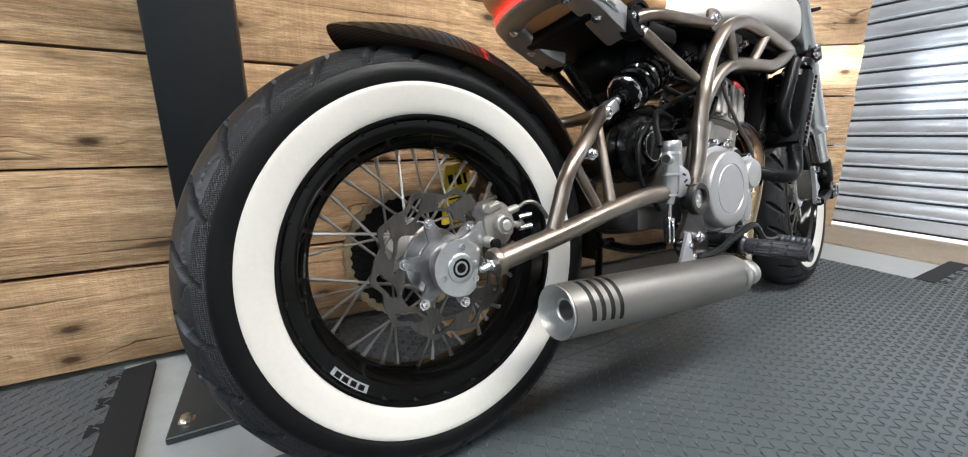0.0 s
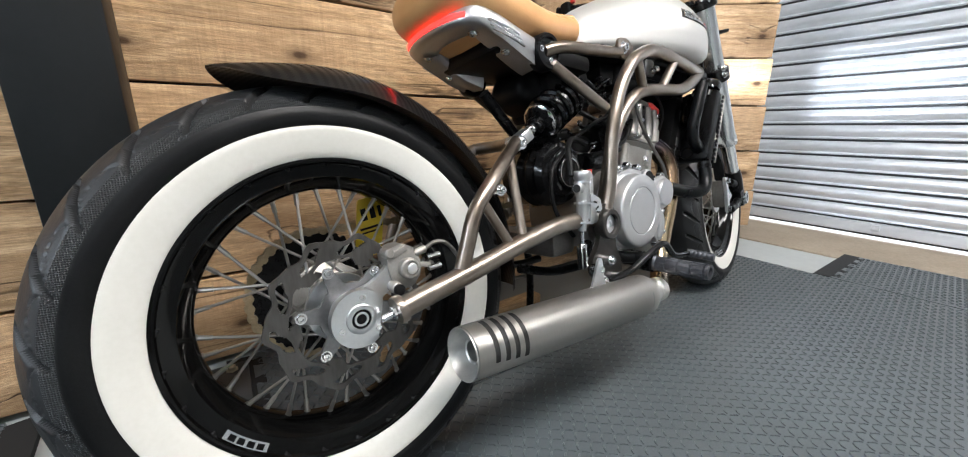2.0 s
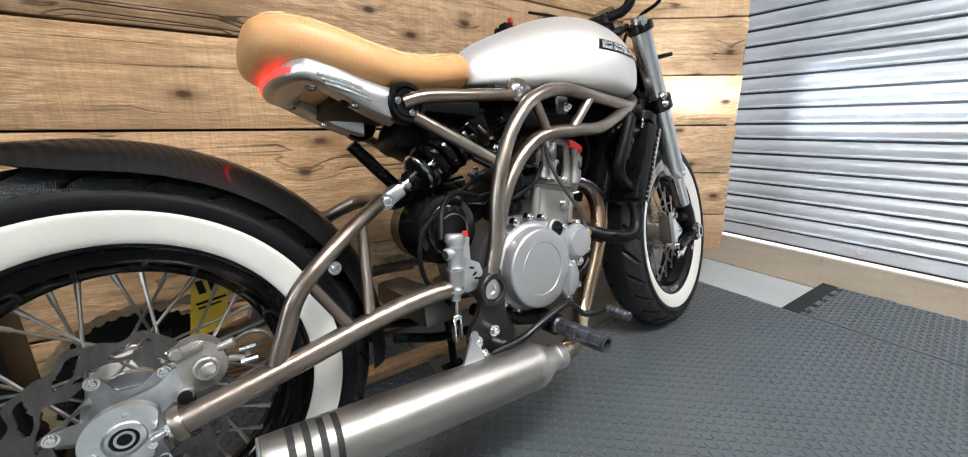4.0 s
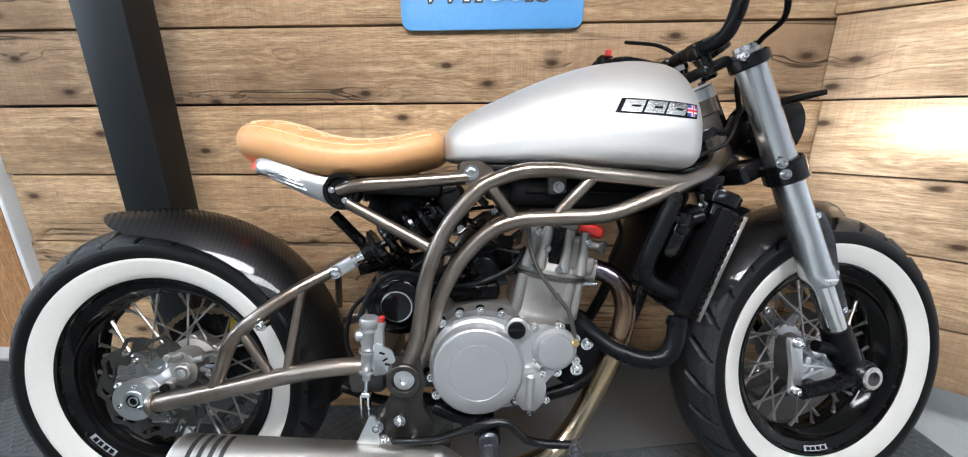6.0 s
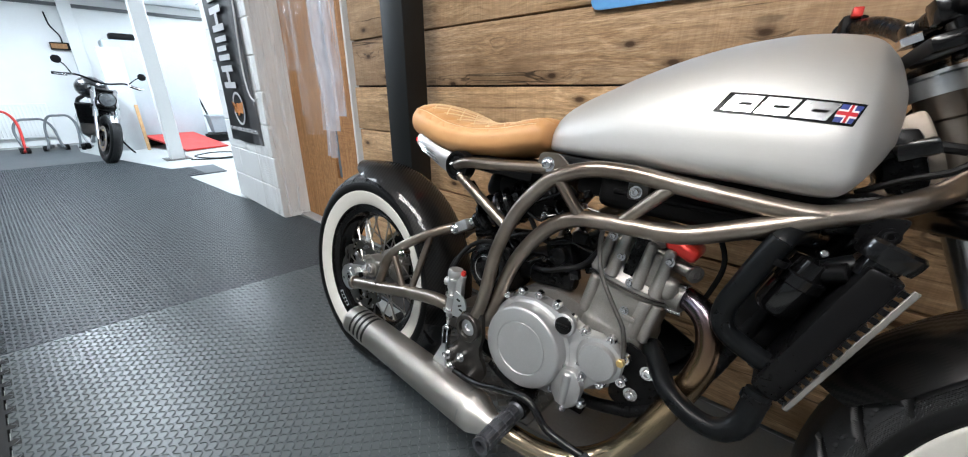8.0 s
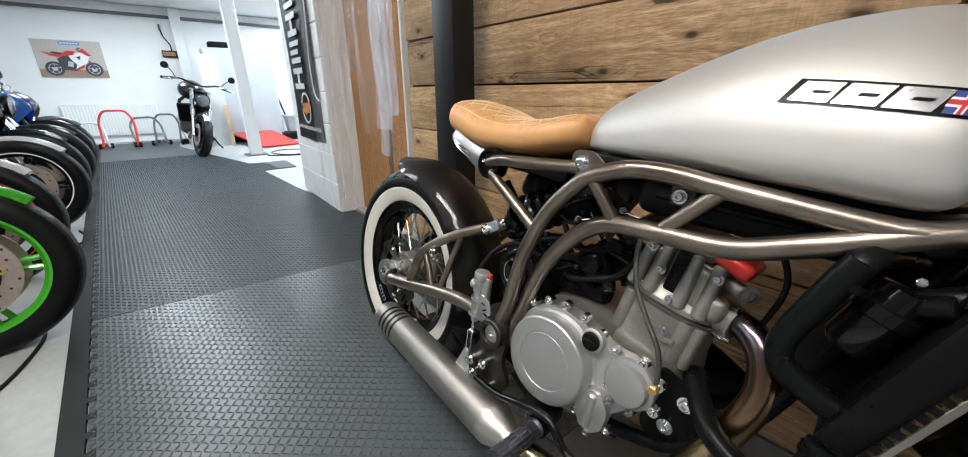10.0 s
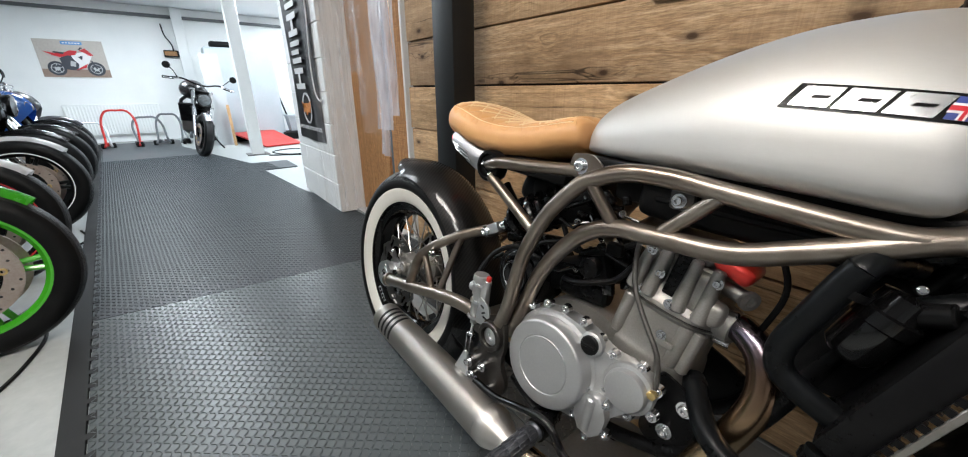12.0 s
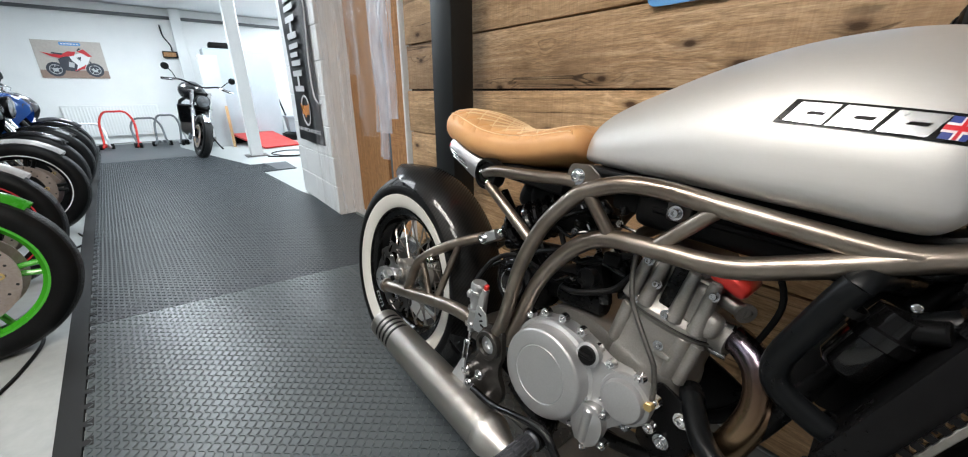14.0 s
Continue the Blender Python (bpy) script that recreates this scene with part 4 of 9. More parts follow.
both("upper_frame_tube", [(0.512, -0.150, 0.385), (0.530, -0.152, 0.43), (0.540, -0.153, 0.47), (0.556, -0.152, 0.562), (0.592, -0.150, 0.648), (0.640, -0.149, 0.706), (0.672, -0.149, 0.727), (0.724, -0.148, 0.744), (0.784, -0.146, 0.746), (0.847, -0.144, 0.739), (0.936, -0.140, 0.730), (0.985, -0.135, 0.7255), (1.020, -0.1285, 0.7245), (1.056, -0.115, 0.734), (1.075, -0.104, 0.7415)], 0.0138)
both("lower_frame_tube", [(0.530, -0.132, 0.385), (0.552, -0.131, 0.44), (0.585, -0.130, 0.535), (0.627, -0.130, 0.600), (0.672, -0.132, 0.640), (0.719, -0.136, 0.658), (0.796, -0.143, 0.663), (0.850, -0.146, 0.665), (0.888, -0.147, 0.671), (0.938, -0.144, 0.689), (0.980, -0.138, 0.705), (1.016, -0.130, 0.720), (1.056, -0.115, 0.734), (1.094, -0.093, 0.749), (1.125, -0.062, 0.766), (1.150, -0.028, 0.786)], 0.0143)
both("frame_brace", [(0.668, -0.149, 0.720), (0.712, -0.136, 0.660)], 0.0105)
both("frame_brace", [(0.850, -0.144, 0.735), (0.784, -0.142, 0.666)], 0.0105)
both("seat_rail", [(0.40, -0.118, 0.712), (0.441, -0.128, 0.722), (0.53, -0.13, 0.727), (0.632, -0.128, 0.734)], 0.0115)
both("tail_strut", [(0.415, -0.122, 0.69), (0.558, -0.138, 0.612)], 0.0105)

# swingarm
both("swingarm_tube", [(0.054, -0.137, 0.325), (0.10, -0.137, 0.334), (0.188, -0.138, 0.352), (0.30, -0.139, 0.377), (0.40, -0.141, 0.392), (0.50, -0.143, 0.388)], 0.0160, seg=16)
both("swingarm_strut", [(0.158, -0.136, 0.35), (0.176, -0.136, 0.395), (0.198, -0.135, 0.443), (0.245, -0.126, 0.487), (0.307, -0.098, 0.527), (0.365, -0.064, 0.556)], 0.0125)
both("swingarm_brace", [(0.262, -0.137, 0.378), (0.214, -0.132, 0.457)], 0.0085)
both("swingarm_brace", [(0.294, -0.137, 0.385), (0.312, -0.098, 0.524)], 0.0085)

# exhaust
bm = bm_new()
tube(bm, [(0.862, -0.035, 0.542), (0.895, -0.05, 0.545), (0.928, -0.068, 0.524), (0.941, -0.08, 0.48), (0.932, -0.088, 0.43), (0.905, -0.092, 0.36), (0.868, -0.092, 0.28), (0.83, -0.1, 0.222), (0.78, -0.125, 0.19), (0.72, -0.155, 0.188), (0.672, -0.178, 0.203), (0.628, -0.189, 0.214)], 0.0215, 20)
part("exhaust_header", bm, HEADER, bike, "heat-tinted stainless exhaust pipe")
MUF0, MUF1 = Vector((0.575, -0.190, 0.2135)), Vector((0.118, -0.178, 0.2455))
MD = (MUF1 - MUF0).normalized()
ML = (MUF1 - MUF0).length
bm = bm_new()
lathe(bm, [(-0.075, 0.0225), (-0.073, 0.0265), (-0.055, 0.0265), (-0.053, 0.0238), (-0.040, 0.0252), (-0.010, 0.040), (-0.002, 0.0428), (0.004, 0.0435), (0.012, 0.0435)], MUF0, MD, 48, caps=False)
part("muffler_collar", bm, MUFFLER, bike, "stainless muffler collar")
# shell with slots cut into the tip and vents near the collar
rings_, cuts = [0.012, 0.018, 0.0215], [(1, 165, 205), (1, 262, 318)]
a_ = ML - 0.094
rings_.append(a_)
for k in range(4):
    cuts.append((len(rings_) - 1 + 0, 158 + 3 * k, 292 + 3 * k))
    rings_ += [a_ + 0.0085 + k * 0.0185, a_ + (k + 1) * 0.0185]
rings_ += [ML - 0.012, ML - 0.003]
bm = bm_new()
seg_ = 120
_, u_, w_ = basis(MD)
vs = []
for j, a in enumerate(rings_):
    rr = 0.0435 - 0.0035 * (a / ML) ** 2
    vs.append([bm.verts.new(MUF0 + MD * a + (u_ * math.cos(2 * math.pi * i / seg_) + w_ * math.sin(2 * math.pi * i / seg_)) * rr) for i in range(seg_)])
for j in range(len(rings_) - 1):
    for i in range(seg_):
        deg = (i + 0.5) * 360 / seg_
        if any(c[0] == j and c[1] < deg < c[2] for c in cuts):
            continue
        bm.faces.new((vs[j][i], vs[j][(i + 1) % seg_], vs[j + 1][(i + 1) % seg_], vs[j + 1][i]))
bmesh.ops.solidify(bm, geom=list(bm.faces), thickness=0.0016)
muffler = part("muffler", bm, MUFFLER, bike, "brushed stainless muffler with slotted tip")
bm = bm_new()
lathe(bm, [(0.012, 0.0405), (ML - 0.10, 0.0375), (ML - 0.005, 0.0370), (ML - 0.001, 0.0398), (ML + 0.001, 0.0392), (ML - 0.003, 0.0368), (ML - 0.034, 0.0340), (ML - 0.042, 0.028), (ML - 0.042, 0.0195), (ML - 0.018, 0.019), (ML - 0.016, 0.0175), (ML - 0.018, 0.0150), (ML - 0.2, 0.0145)], MUF0, MD, 48, caps=False)
part("baffle", bm, surf("grey_baffle_metal", (0.40, 0.40, 0.39), (0.58, 0.58, 0.56), 14, 120, (0.35, 0.5), 0.9, 0.1), muffler, "dull grey exhaust baffle")
# dark lining: shade behind the tip's slots as colour
bm = bm_new()
lathe(bm, [(ML - 0.1, 0.0382), (ML - 0.012, 0.0378)], MUF0, MD, 48, caps=False)
part("inner_shell", bm, DARK_GAP, muffler)
for x_, z_ in ((0.40, 0.256), (0.462, 0.252)):
    bm = bm_new()
    box(bm, (x_, -0.183, z_ + 0.003), (0.022, 0.008, 0.005), 0.0015)
    part("weld_tab", bm, BRASS, muffler, "heat-coloured weld")


# ---- front end, turned a little to the left ----
RAKE = radians(23.07)
UP = Vector((-math.sin(RAKE), 0, math.cos(RAKE)))
HEAD = Vector((1.108, 0.0, 0.90))
STEER = Matrix.Translation((0, 0.012, 0)) @ Matrix.Translation(HEAD) @ Matrix.Rotation(0.1416, 4, UP) @ Matrix.Translation(-HEAD)
AXLE = Vector((1.405, 0, 0.3275))


def leg(z, dy=0.0, dx=0.0):
    """A point on the fork's line at a height."""
    k = (z - AXLE.z) / UP.z
    return AXLE + UP * k + Vector((dx - 0.0196, dy, 0))


def fpart(name, bm, material_, label="", parent=None, smooth=38.0):
    bmesh.ops.transform(bm, matrix=STEER, verts=bm.verts)
    return part(name, bm, material_, parent or bike, label, smooth)


front = build_wheel("front_wheel", STEER @ pose(*AXLE), bike)
wave_disc(front, 0.072, 0.150, DISC_STEEL, 0.105)
LY = 0.115
for s in (-1, 1):
    bm = bm_new()
    p0 = leg(0.412, s * LY)
    lathe(bm, [(0, 0.0205), (0.125, 0.0205)], p0, UP, 28)
    fpart("stanchion", bm, CHROME, "chrome fork stanchion")
    bm = bm_new()
    base = leg(0.519, s * LY)
    lathe(bm, [(0, 0.0215), (0, 0.0275), (0.004, 0.0290), (0.028, 0.0292), (0.034, 0.0272), (0.10, 0.0268), (0.205, 0.0272), (0.245, 0.0278), (0.30, 0.0262), (0.43, 0.0260), (0.452, 0.0262), (0.455, 0.0235), (0.470, 0.0230), (0.472, 0.0195), (0.480, 0.0185), (0.481, 0.0)], base, UP, 32)
    fpart("fork_tube", bm, FORK_ALU, "bare aluminium upside-down fork tube")
    bm = bm_new()
    lathe(bm, [(-0.012, 0.0205), (-0.012, 0.026), (0.030, 0.027), (0.058, 0.0245), (0.060, 0.0205)], leg(0.372, s * LY), UP, 24)
    box(bm, leg(0.345, s * (LY + 0.002), 0.006), (0.046, 0.034, 0.075), 0.008, Matrix.Rotation(-RAKE, 3, "Y"), 2)
    lathe(bm, [(-0.02, 0.027), (-0.016, 0.031), (0.016, 0.031), (0.02, 0.027)], AXLE + V3(0, s * LY, 0), (0, 1, 0), 24)
    fpart("axle_carrier", bm, SATIN_BLACK, "black fork foot")
bm = bm_new()
rod(bm, AXLE + V3(0, -0.133, 0), AXLE + V3(0, 0.133, 0), 0.012, 20)
lathe(bm, [(-0.004, 0.0235), (0.008, 0.0235), (0.010, 0.021), (0.010, 0.0142), (-0.002, 0.0136), (-0.002, 0.012)], AXLE + V3(0, -0.1345, 0), (0, -1, 0), 24, caps=False)
nut = fpart("front_axle", bm, CHROME, "bright steel front axle nut")
# socket depth shown by a dark disc on the nut
bm = bm_new()
lathe(bm, [(0.0, 0.0136), (0.001, 0.0136), (0.001, 0.0)], AXLE + V3(0, -0.1355, 0), (0, -1, 0), 18, wob=lambda th: 1 + 0.05 * math.cos(6 * th))
fpart("hex_socket", bm, DARK_GAP, "flat dark disc for the shade in the hexagon socket", nut)

# caliper and its bracket behind the right fork leg
bm = bm_new()
slab(bm, rounded([(1.240, 0.412), (1.266, 0.410), (1.274, 0.345), (1.270, 0.296), (1.248, 0.292), (1.250, 0.345)], 0.008), 0.010, pose(0, -0.112, 0), 0.002)
for q in (((1.262, 0.392), (1.332, 0.345)), ((1.262, 0.318), (1.332, 0.340)), ((1.264, 0.352), (1.332, 0.343)), ((1.27, 0.318), (1.298, 0.366)), ((1.298, 0.330), (1.316, 0.354))):
    rod(bm, (q[0][0], -0.108, q[0][1]), (q[1][0], -0.108, q[1][1]), 0.0042, 8)
fpart("caliper_bracket", bm, ALU, "machined aluminium caliper bracket")
bm = bm_new()
tube(bm, [(1.395, -0.120, 0.330), (1.345, -0.121, 0.312), (1.268, -0.118, 0.300)], 0.014, 10)
tube(bm, [(1.372, -0.118, 0.375), (1.330, -0.119, 0.385), (1.300, -0.116, 0.392)], 0.012, 10)
fpart("caliper_arm", bm, SATIN_BLACK, "black caliper mounting arm")
bm = bm_new()
slab(bm, rounded([(1.258, 0.404), (1.284, 0.396), (1.292, 0.352), (1.286, 0.314), (1.262, 0.308), (1.254, 0.355)], 0.010), 0.034, pose(0, -0.086, 0), 0.006)
for q in (0.335, 0.380):
    lathe(bm, [(0, 0.014), (0.006, 0.014), (0.008, 0.011), (0.008, 0)], (1.272, -0.102, q), (0, -1, 0), 20)
fpart("front_caliper", bm, DARK_STEEL, "dark metal front brake caliper")
for z in (0.304, 0.400):
    bm = bm_new()
    bolt(bm, (1.257, -0.116, z), (0, -1, 0), 0.0085, 0.010)
    fpart("caliper_bolt", bm, CHROME)

# fork clamps
for name, z, th, w in (("top_clamp", 0.934, 0.024, 0.034), ("lower_clamp", 0.738, 0.042, 0.037)):
    bm = bm_new()
    rot = Matrix.Rotation(-RAKE, 3, "Y")
    for s in (-1, 1):
        lathe(bm, [(-th / 2, w - 0.003), (-th / 2 + 0.003, w), (th / 2 - 0.003, w), (th / 2, w - 0.003)], leg(z, s * LY), UP, 28)
    mid_ = leg(z, 0, -0.042)
    box(bm, mid_, (0.062, 0.19, th * 0.9), 0.008, rot, 2)
    fpart(name, bm, GLOSS_BLACK, "black fork clamp")
for dz in (-0.010, 0.010):
    bm = bm_new()
    bolt(bm, leg(0.738 + dz, -LY - 0.028, -0.030), (-0.5, -1, 0), 0.0065, 0.009)
    fpart("clamp_bolt", bm, CHROME)
bm = bm_new()
bolt(bm, leg(0.934, -LY - 0.020, -0.028), (-0.3, -1, 0), 0.0055, 0.008)
fpart("clamp_bolt", bm, CHROME)
# steering head with bearing rings and the boxed gusset behind the tank
bm = bm_new()
lathe(bm, [(-0.165, 0.030), (-0.162, 0.033), (-0.150, 0.033), (-0.147, 0.029), (-0.045, 0.028), (-0.042, 0.032), (-0.012, 0.032)], HEAD + V3(0, 0.006, 0), UP, 28)
part("steering_head", bm, FRAME_STEEL, bike, "lacquered steel steering head")
bm = bm_new()
lathe(bm, [(-0.012, 0.028), (-0.012, 0.036), (0.010, 0.036), (0.012, 0.034), (0.013, 0.031), (0.018, 0.033), (0.018, 0)], HEAD + V3(0, 0.006, 0), UP, 32)
part("bearing_ring", bm, ALU, bike, "machined bearing cap")
for s in (-1, 1):
    bm = bm_new()
    slab(bm, rounded([(1.052, 0.728), (1.140, 0.762), (1.122, 0.812), (1.092, 0.868), (1.068, 0.850), (1.086, 0.800), (1.070, 0.762)], 0.012), 0.006, pose(0, s * 0.030, 0), 0.001)
    part("head_gusset_plate", bm, FRAME_STEEL, bike, "dark lacquered steel gusset")
# filler box added to keep the space behind the head dark
bm = bm_new()
box(bm, (1.088, 0.0, 0.800), (0.050, 0.086, 0.090), 0.018, Matrix.Rotation(radians(-20), 3, "Y"), 2)
part("dark_filler", bm, SATIN_BLACK, bike, "added black filler box that darkens the space behind the steering head")
for pts, r_ in (([(1.062, -0.050, 0.800), (1.098, -0.060, 0.822), (1.130, -0.062, 0.818), (1.165, -0.035, 0.850)], 0.0065), ([(1.050, -0.060, 0.755), (1.090, -0.066, 0.778), (1.135, -0.064, 0.80), (1.165, -0.05, 0.86)], 0.0042)):
    bm = bm_new()
    tube(bm, pts, r_, 8)
    part("cable", bm, BLACK_PLASTIC, bike)
bm = bm_new()
box(bm, (1.092, -0.062, 0.815), (0.040, 0.016, 0.022), 0.005, Matrix.Rotation(radians(-25), 3, "Y"), 2)
part("ignition_connector", bm, GLOSS_BLACK, bike)
bm = bm_new()
lathe(bm, [(0, 0.020), (0.010, 0.020), (0.012, 0.017), (0.012, 0)], leg(0.934, 0, -0.05) + UP * 0.018, UP, 6)
fpart("stem_nut", bm, CHROME)

# handlebar on risers, grips, levers, mirror
for s in (-1, 1):
    bm = bm_new()
    c = leg(0.942, s * 0.042, -0.022)
    rod(bm, c - UP * 0.02, c + UP * 0.03, 0.015, 16, 0.003)
    box(bm, c + UP * 0.042, (0.048, 0.030, 0.032), 0.006, Matrix.Rotation(-RAKE, 3, "Y"), 2)
    fpart("bar_riser", bm, GLOSS_BLACK)
BAR_R = [(1.088, -0.065, 0.980), (1.096, -0.096, 0.988), (1.104, -0.112, 1.022), (1.108, -0.126, 1.064), (1.100, -0.19, 1.098), (1.07, -0.36, 1.105)]
BAR_L = [(1.082, 0, 0.983), (1.084, 0.07, 0.985), (1.086, 0.11, 0.996), (1.078, 0.16, 1.022), (1.062, 0.22, 1.048), (1.040, 0.33, 1.072), (1.026, 0.40, 1.080)]
bm = bm_new()
tube(bm, BAR_L[::-1] + BAR_R, 0.0138, 14)
fpart("handlebar", bm, SATIN_BLACK, "black handlebar")
for s in (-1, 1):
    bm = bm_new()
    a = Vector((1.075, -0.32, 1.104)) if s < 0 else Vector((1.042, 0.32, 1.070))
    b = Vector((1.06, -0.44, 1.108)) if s < 0 else Vector((1.016, 0.44, 1.084))
    n = 9
    d = (b - a).normalized()
    ln = (b - a).length
    prof = []
    for i in range(n):
        prof += [(ln * i / n, 0.0165), (ln * (i + 0.7) / n, 0.0165), (ln * (i + 0.75) / n, 0.0152), (ln * (i + 0.98) / n, 0.0152)]
    lathe(bm, prof + [(ln, 0.018), (ln + 0.006, 0.018)], a, d, 20)
    fpart("grip", bm, BLACK_PLASTIC, "black rubber grip")
    bm = bm_new()
    c = a - d * 0.03
    box(bm, c, (0.04, 0.035, 0.042), 0.008, None, 2)
    fpart("switch_block", bm, BLACK_PLASTIC)
    bm = bm_new()
    tube(bm, [c + V3(0.03, -0.02 * s, 0.0), c + V3(0.055, s * 0.03, 0), c + V3(0.05, s * 0.10, -0.005), c + V3(0.035, s * 0.15, -0.005)], 0.006, 8)
    fpart("lever", bm, SATIN_BLACK, "black brake or clutch lever")
# brake fluid reservoir on the right bar, with gold cap
bm = bm_new()
box(bm, (1.120, -0.235, 1.012), (0.075, 0.045, 0.034), 0.008, None, 2)
box(bm, (1.105, -0.20, 1.045), (0.030, 0.035, 0.060), 0.008, None, 2)
fpart("master_cylinder", bm, GLOSS_BLACK)
bm = bm_new()
lathe(bm, [(0, 0.011), (0.012, 0.011), (0.014, 0.008), (0.014, 0)], (1.160, -0.240, 1.008), (0.8, -0.6, 0.1), 14)
fpart("reservoir_cap", bm, BRASS, "gold anodised cap")
bm = bm_new()
tube(bm, [(1.115, -0.20, 1.02), (1.150, -0.16, 0.99), (1.160, -0.10, 0.975), (1.165, -0.05, 0.93), (1.18, -0.04, 0.86)], 0.005, 8)
fpart("brake_hose", bm, BLACK_PLASTIC)
bm = bm_new()
tube(bm, [(1.06, 0.2, 1.09), (1.11, 0.12, 1.05), (1.13, 0.06, 0.98), (1.10, 0.03, 0.88), (1.06, 0.02, 0.82)], 0.0045, 8)
fpart("cable", bm, BLACK_PLASTIC)
bm = bm_new()
box(bm, (1.046, 0.265, 1.086), (0.016, 0.014, 0.018), 0.003, None, 2)
fpart("kill_switch", bm, RED_PAINT, "red switch button")
# mirror on the left bar end
bm = bm_new()
lathe(bm, [(0, 0.0), (0.002, 0.028), (0.008, 0.032), (0.014, 0.028), (0.016, 0)], (1.036, 0.440, 1.112), (-0.80, -0.45, 0.42), 28)
fpart("mirror", bm, CHROME, "small round bar-end mirror")
# clocks behind the clamp
bm = bm_new()
lathe(bm, [(0, 0.036), (0.03, 0.040), (0.036, 0.038), (0.036, 0)], (1.145, -0.005, 0.985), (-0.6, 0, 0.8), 28)
fpart("speedometer", bm, GLOSS_BLACK, "round black speedometer")

# headlight, its plate and the indicator
bm = bm_new()
for s in (-1, 1):
    bm = bm_new()
    slab(bm, rounded([(1.168, 0.955), (1.205, 0.955), (1.262, 0.83), (1.285, 0.775), (1.255, 0.765), (1.215, 0.84)], 0.010), 0.006, pose(0, s * 0.070, 0), 0.001)
    hb = fpart("headlight_bracket", bm, GLOSS_BLACK, "black drilled headlight bracket")
    for q in ((1.205, 0.915), (1.222, 0.878), (1.240, 0.842)):
        bm = bm_new()
        bolt(bm, (q[0], s * 0.073, q[1]), (0, s, 0), 0.005, 0.004)
        fpart("bracket_screw", bm, CHROME, "", hb)
bm = bm_new()
lathe(bm, [(-0.085, 0.0), (-0.082, 0.03), (-0.06, 0.056), (-0.02, 0.070), (0.0, 0.073), (0.012, 0.074), (0.014, 0.068), (0.010, 0.066)], (1.288, 0, 0.835), (1, 0, -0.12), 36, caps=False)
fpart("headlight", bm, GLOSS_BLACK, "round black headlight")
LENS, lens_t, lens_b = material("lit_headlight_lens")
lens_b.inputs["Base Color"].default_value = (0.7, 0.75, 0.8, 1)
lens_b.inputs["Roughness"].default_value = 0.1
lens_b.inputs["Emission Color"].default_value = (0.72, 0.86, 1.0, 1)
lens_b.inputs["Emission Strength"].default_value = 6.0
bm = bm_new()
lathe(bm, [(0.009, 0.0665), (0.016, 0.05), (0.019, 0.0)], (1.288, 0, 0.835), (1, 0, -0.12), 36)
fpart("headlight_lens", bm, LENS, "clear headlight lens")
for s in (-1, 1):
    bm = bm_new()
    pts = [(1.215, s * 0.075, 0.868), (1.235, s * 0.115, 0.872), (1.262, s * 0.145, 0.876)]
    tube(bm, pts, 0.008, 10, True, 0.008, False, lambda f: 0.009 - 0.004 * f)
    fpart("indicator", bm, BLACK_PLASTIC, "slim black indicator")

# carbon front mudguard on glossy stays
bm = bm_new()
rows = []
for i in range(29):
    th = radians(157 - 71 * i / 28)
    wmax = 0.082 * min(1.0, (0.35 + i / 7.0)) * min(1.0, 0.75 + (28 - i) / 20.0)
    for_row = []
    for k in range(17):
        f = -1 + 2 * k / 16
        rr = 0.352 - 0.034 * abs(f) ** 2.6
        for_row.append((AXLE.x + rr * math.cos(th), wmax * f, AXLE.z + rr * math.sin(th)))
    rows.append(for_row)
loft(bm, rows, False, False)
bmesh.ops.solidify(bm, geom=list(bm.faces), thickness=0.0025)
fpart("front_mudguard", bm, CARBON, "glossy carbon fibre front mudguard")
for s in (-1, 1):
    bm = bm_new()
    slab(bm, rounded([(1.268, 0.655), (1.300, 0.668), (1.336, 0.660), (1.366, 0.60), (1.380, 0.53), (1.412, 0.44), (1.394, 0.432), (1.360, 0.52), (1.344, 0.582), (1.300, 0.630)], 0.012), 0.007, pose(0, s * 0.087, 0), 0.0015)
    fpart("mudguard_stay", bm, GLOSS_BLACK, "glossy black mudguard stay")
    for q in ((1.304, 0.650), (1.322, 0.650), (1.373, 0.53), (1.399, 0.452)):
        bm = bm_new()
        bolt(bm, (q[0], s * 0.0905, q[1]), (0, s, 0), 0.0042, 0.003)
        fpart("stay_bolt", bm, CHROME)


# ---- engine ----
CX, CZ = 0.644, 0.386
bm = bm_new()
case = rounded([(0.545, 0.36), (0.548, 0.43), (0.585, 0.475), (0.65, 0.492), (0.71, 0.482), (0.745, 0.46), (0.80, 0.455), (0.835, 0.43), (0.838, 0.375), (0.80, 0.335), (0.74, 0.30), (0.66, 0.288), (0.58, 0.30)], 0.03)
slab(bm, case, 0.175, pose(0, 0.01, 0), 0.008)
part("crankcase", bm, CAST, bike, "cast aluminium crankcase")
bm = bm_new()
cover = rounded([(0.556, 0.35), (0.556, 0.425), (0.59, 0.47), (0.645, 0.484), (0.705, 0.472), (0.745, 0.448), (0.795, 0.452), (0.826, 0.43), (0.826, 0.388), (0.79, 0.368), (0.765, 0.338), (0.735, 0.305), (0.65, 0.293), (0.585, 0.305)], 0.03)
slab(bm, cover, 0.032, pose(0, -0.116, 0), 0.007)
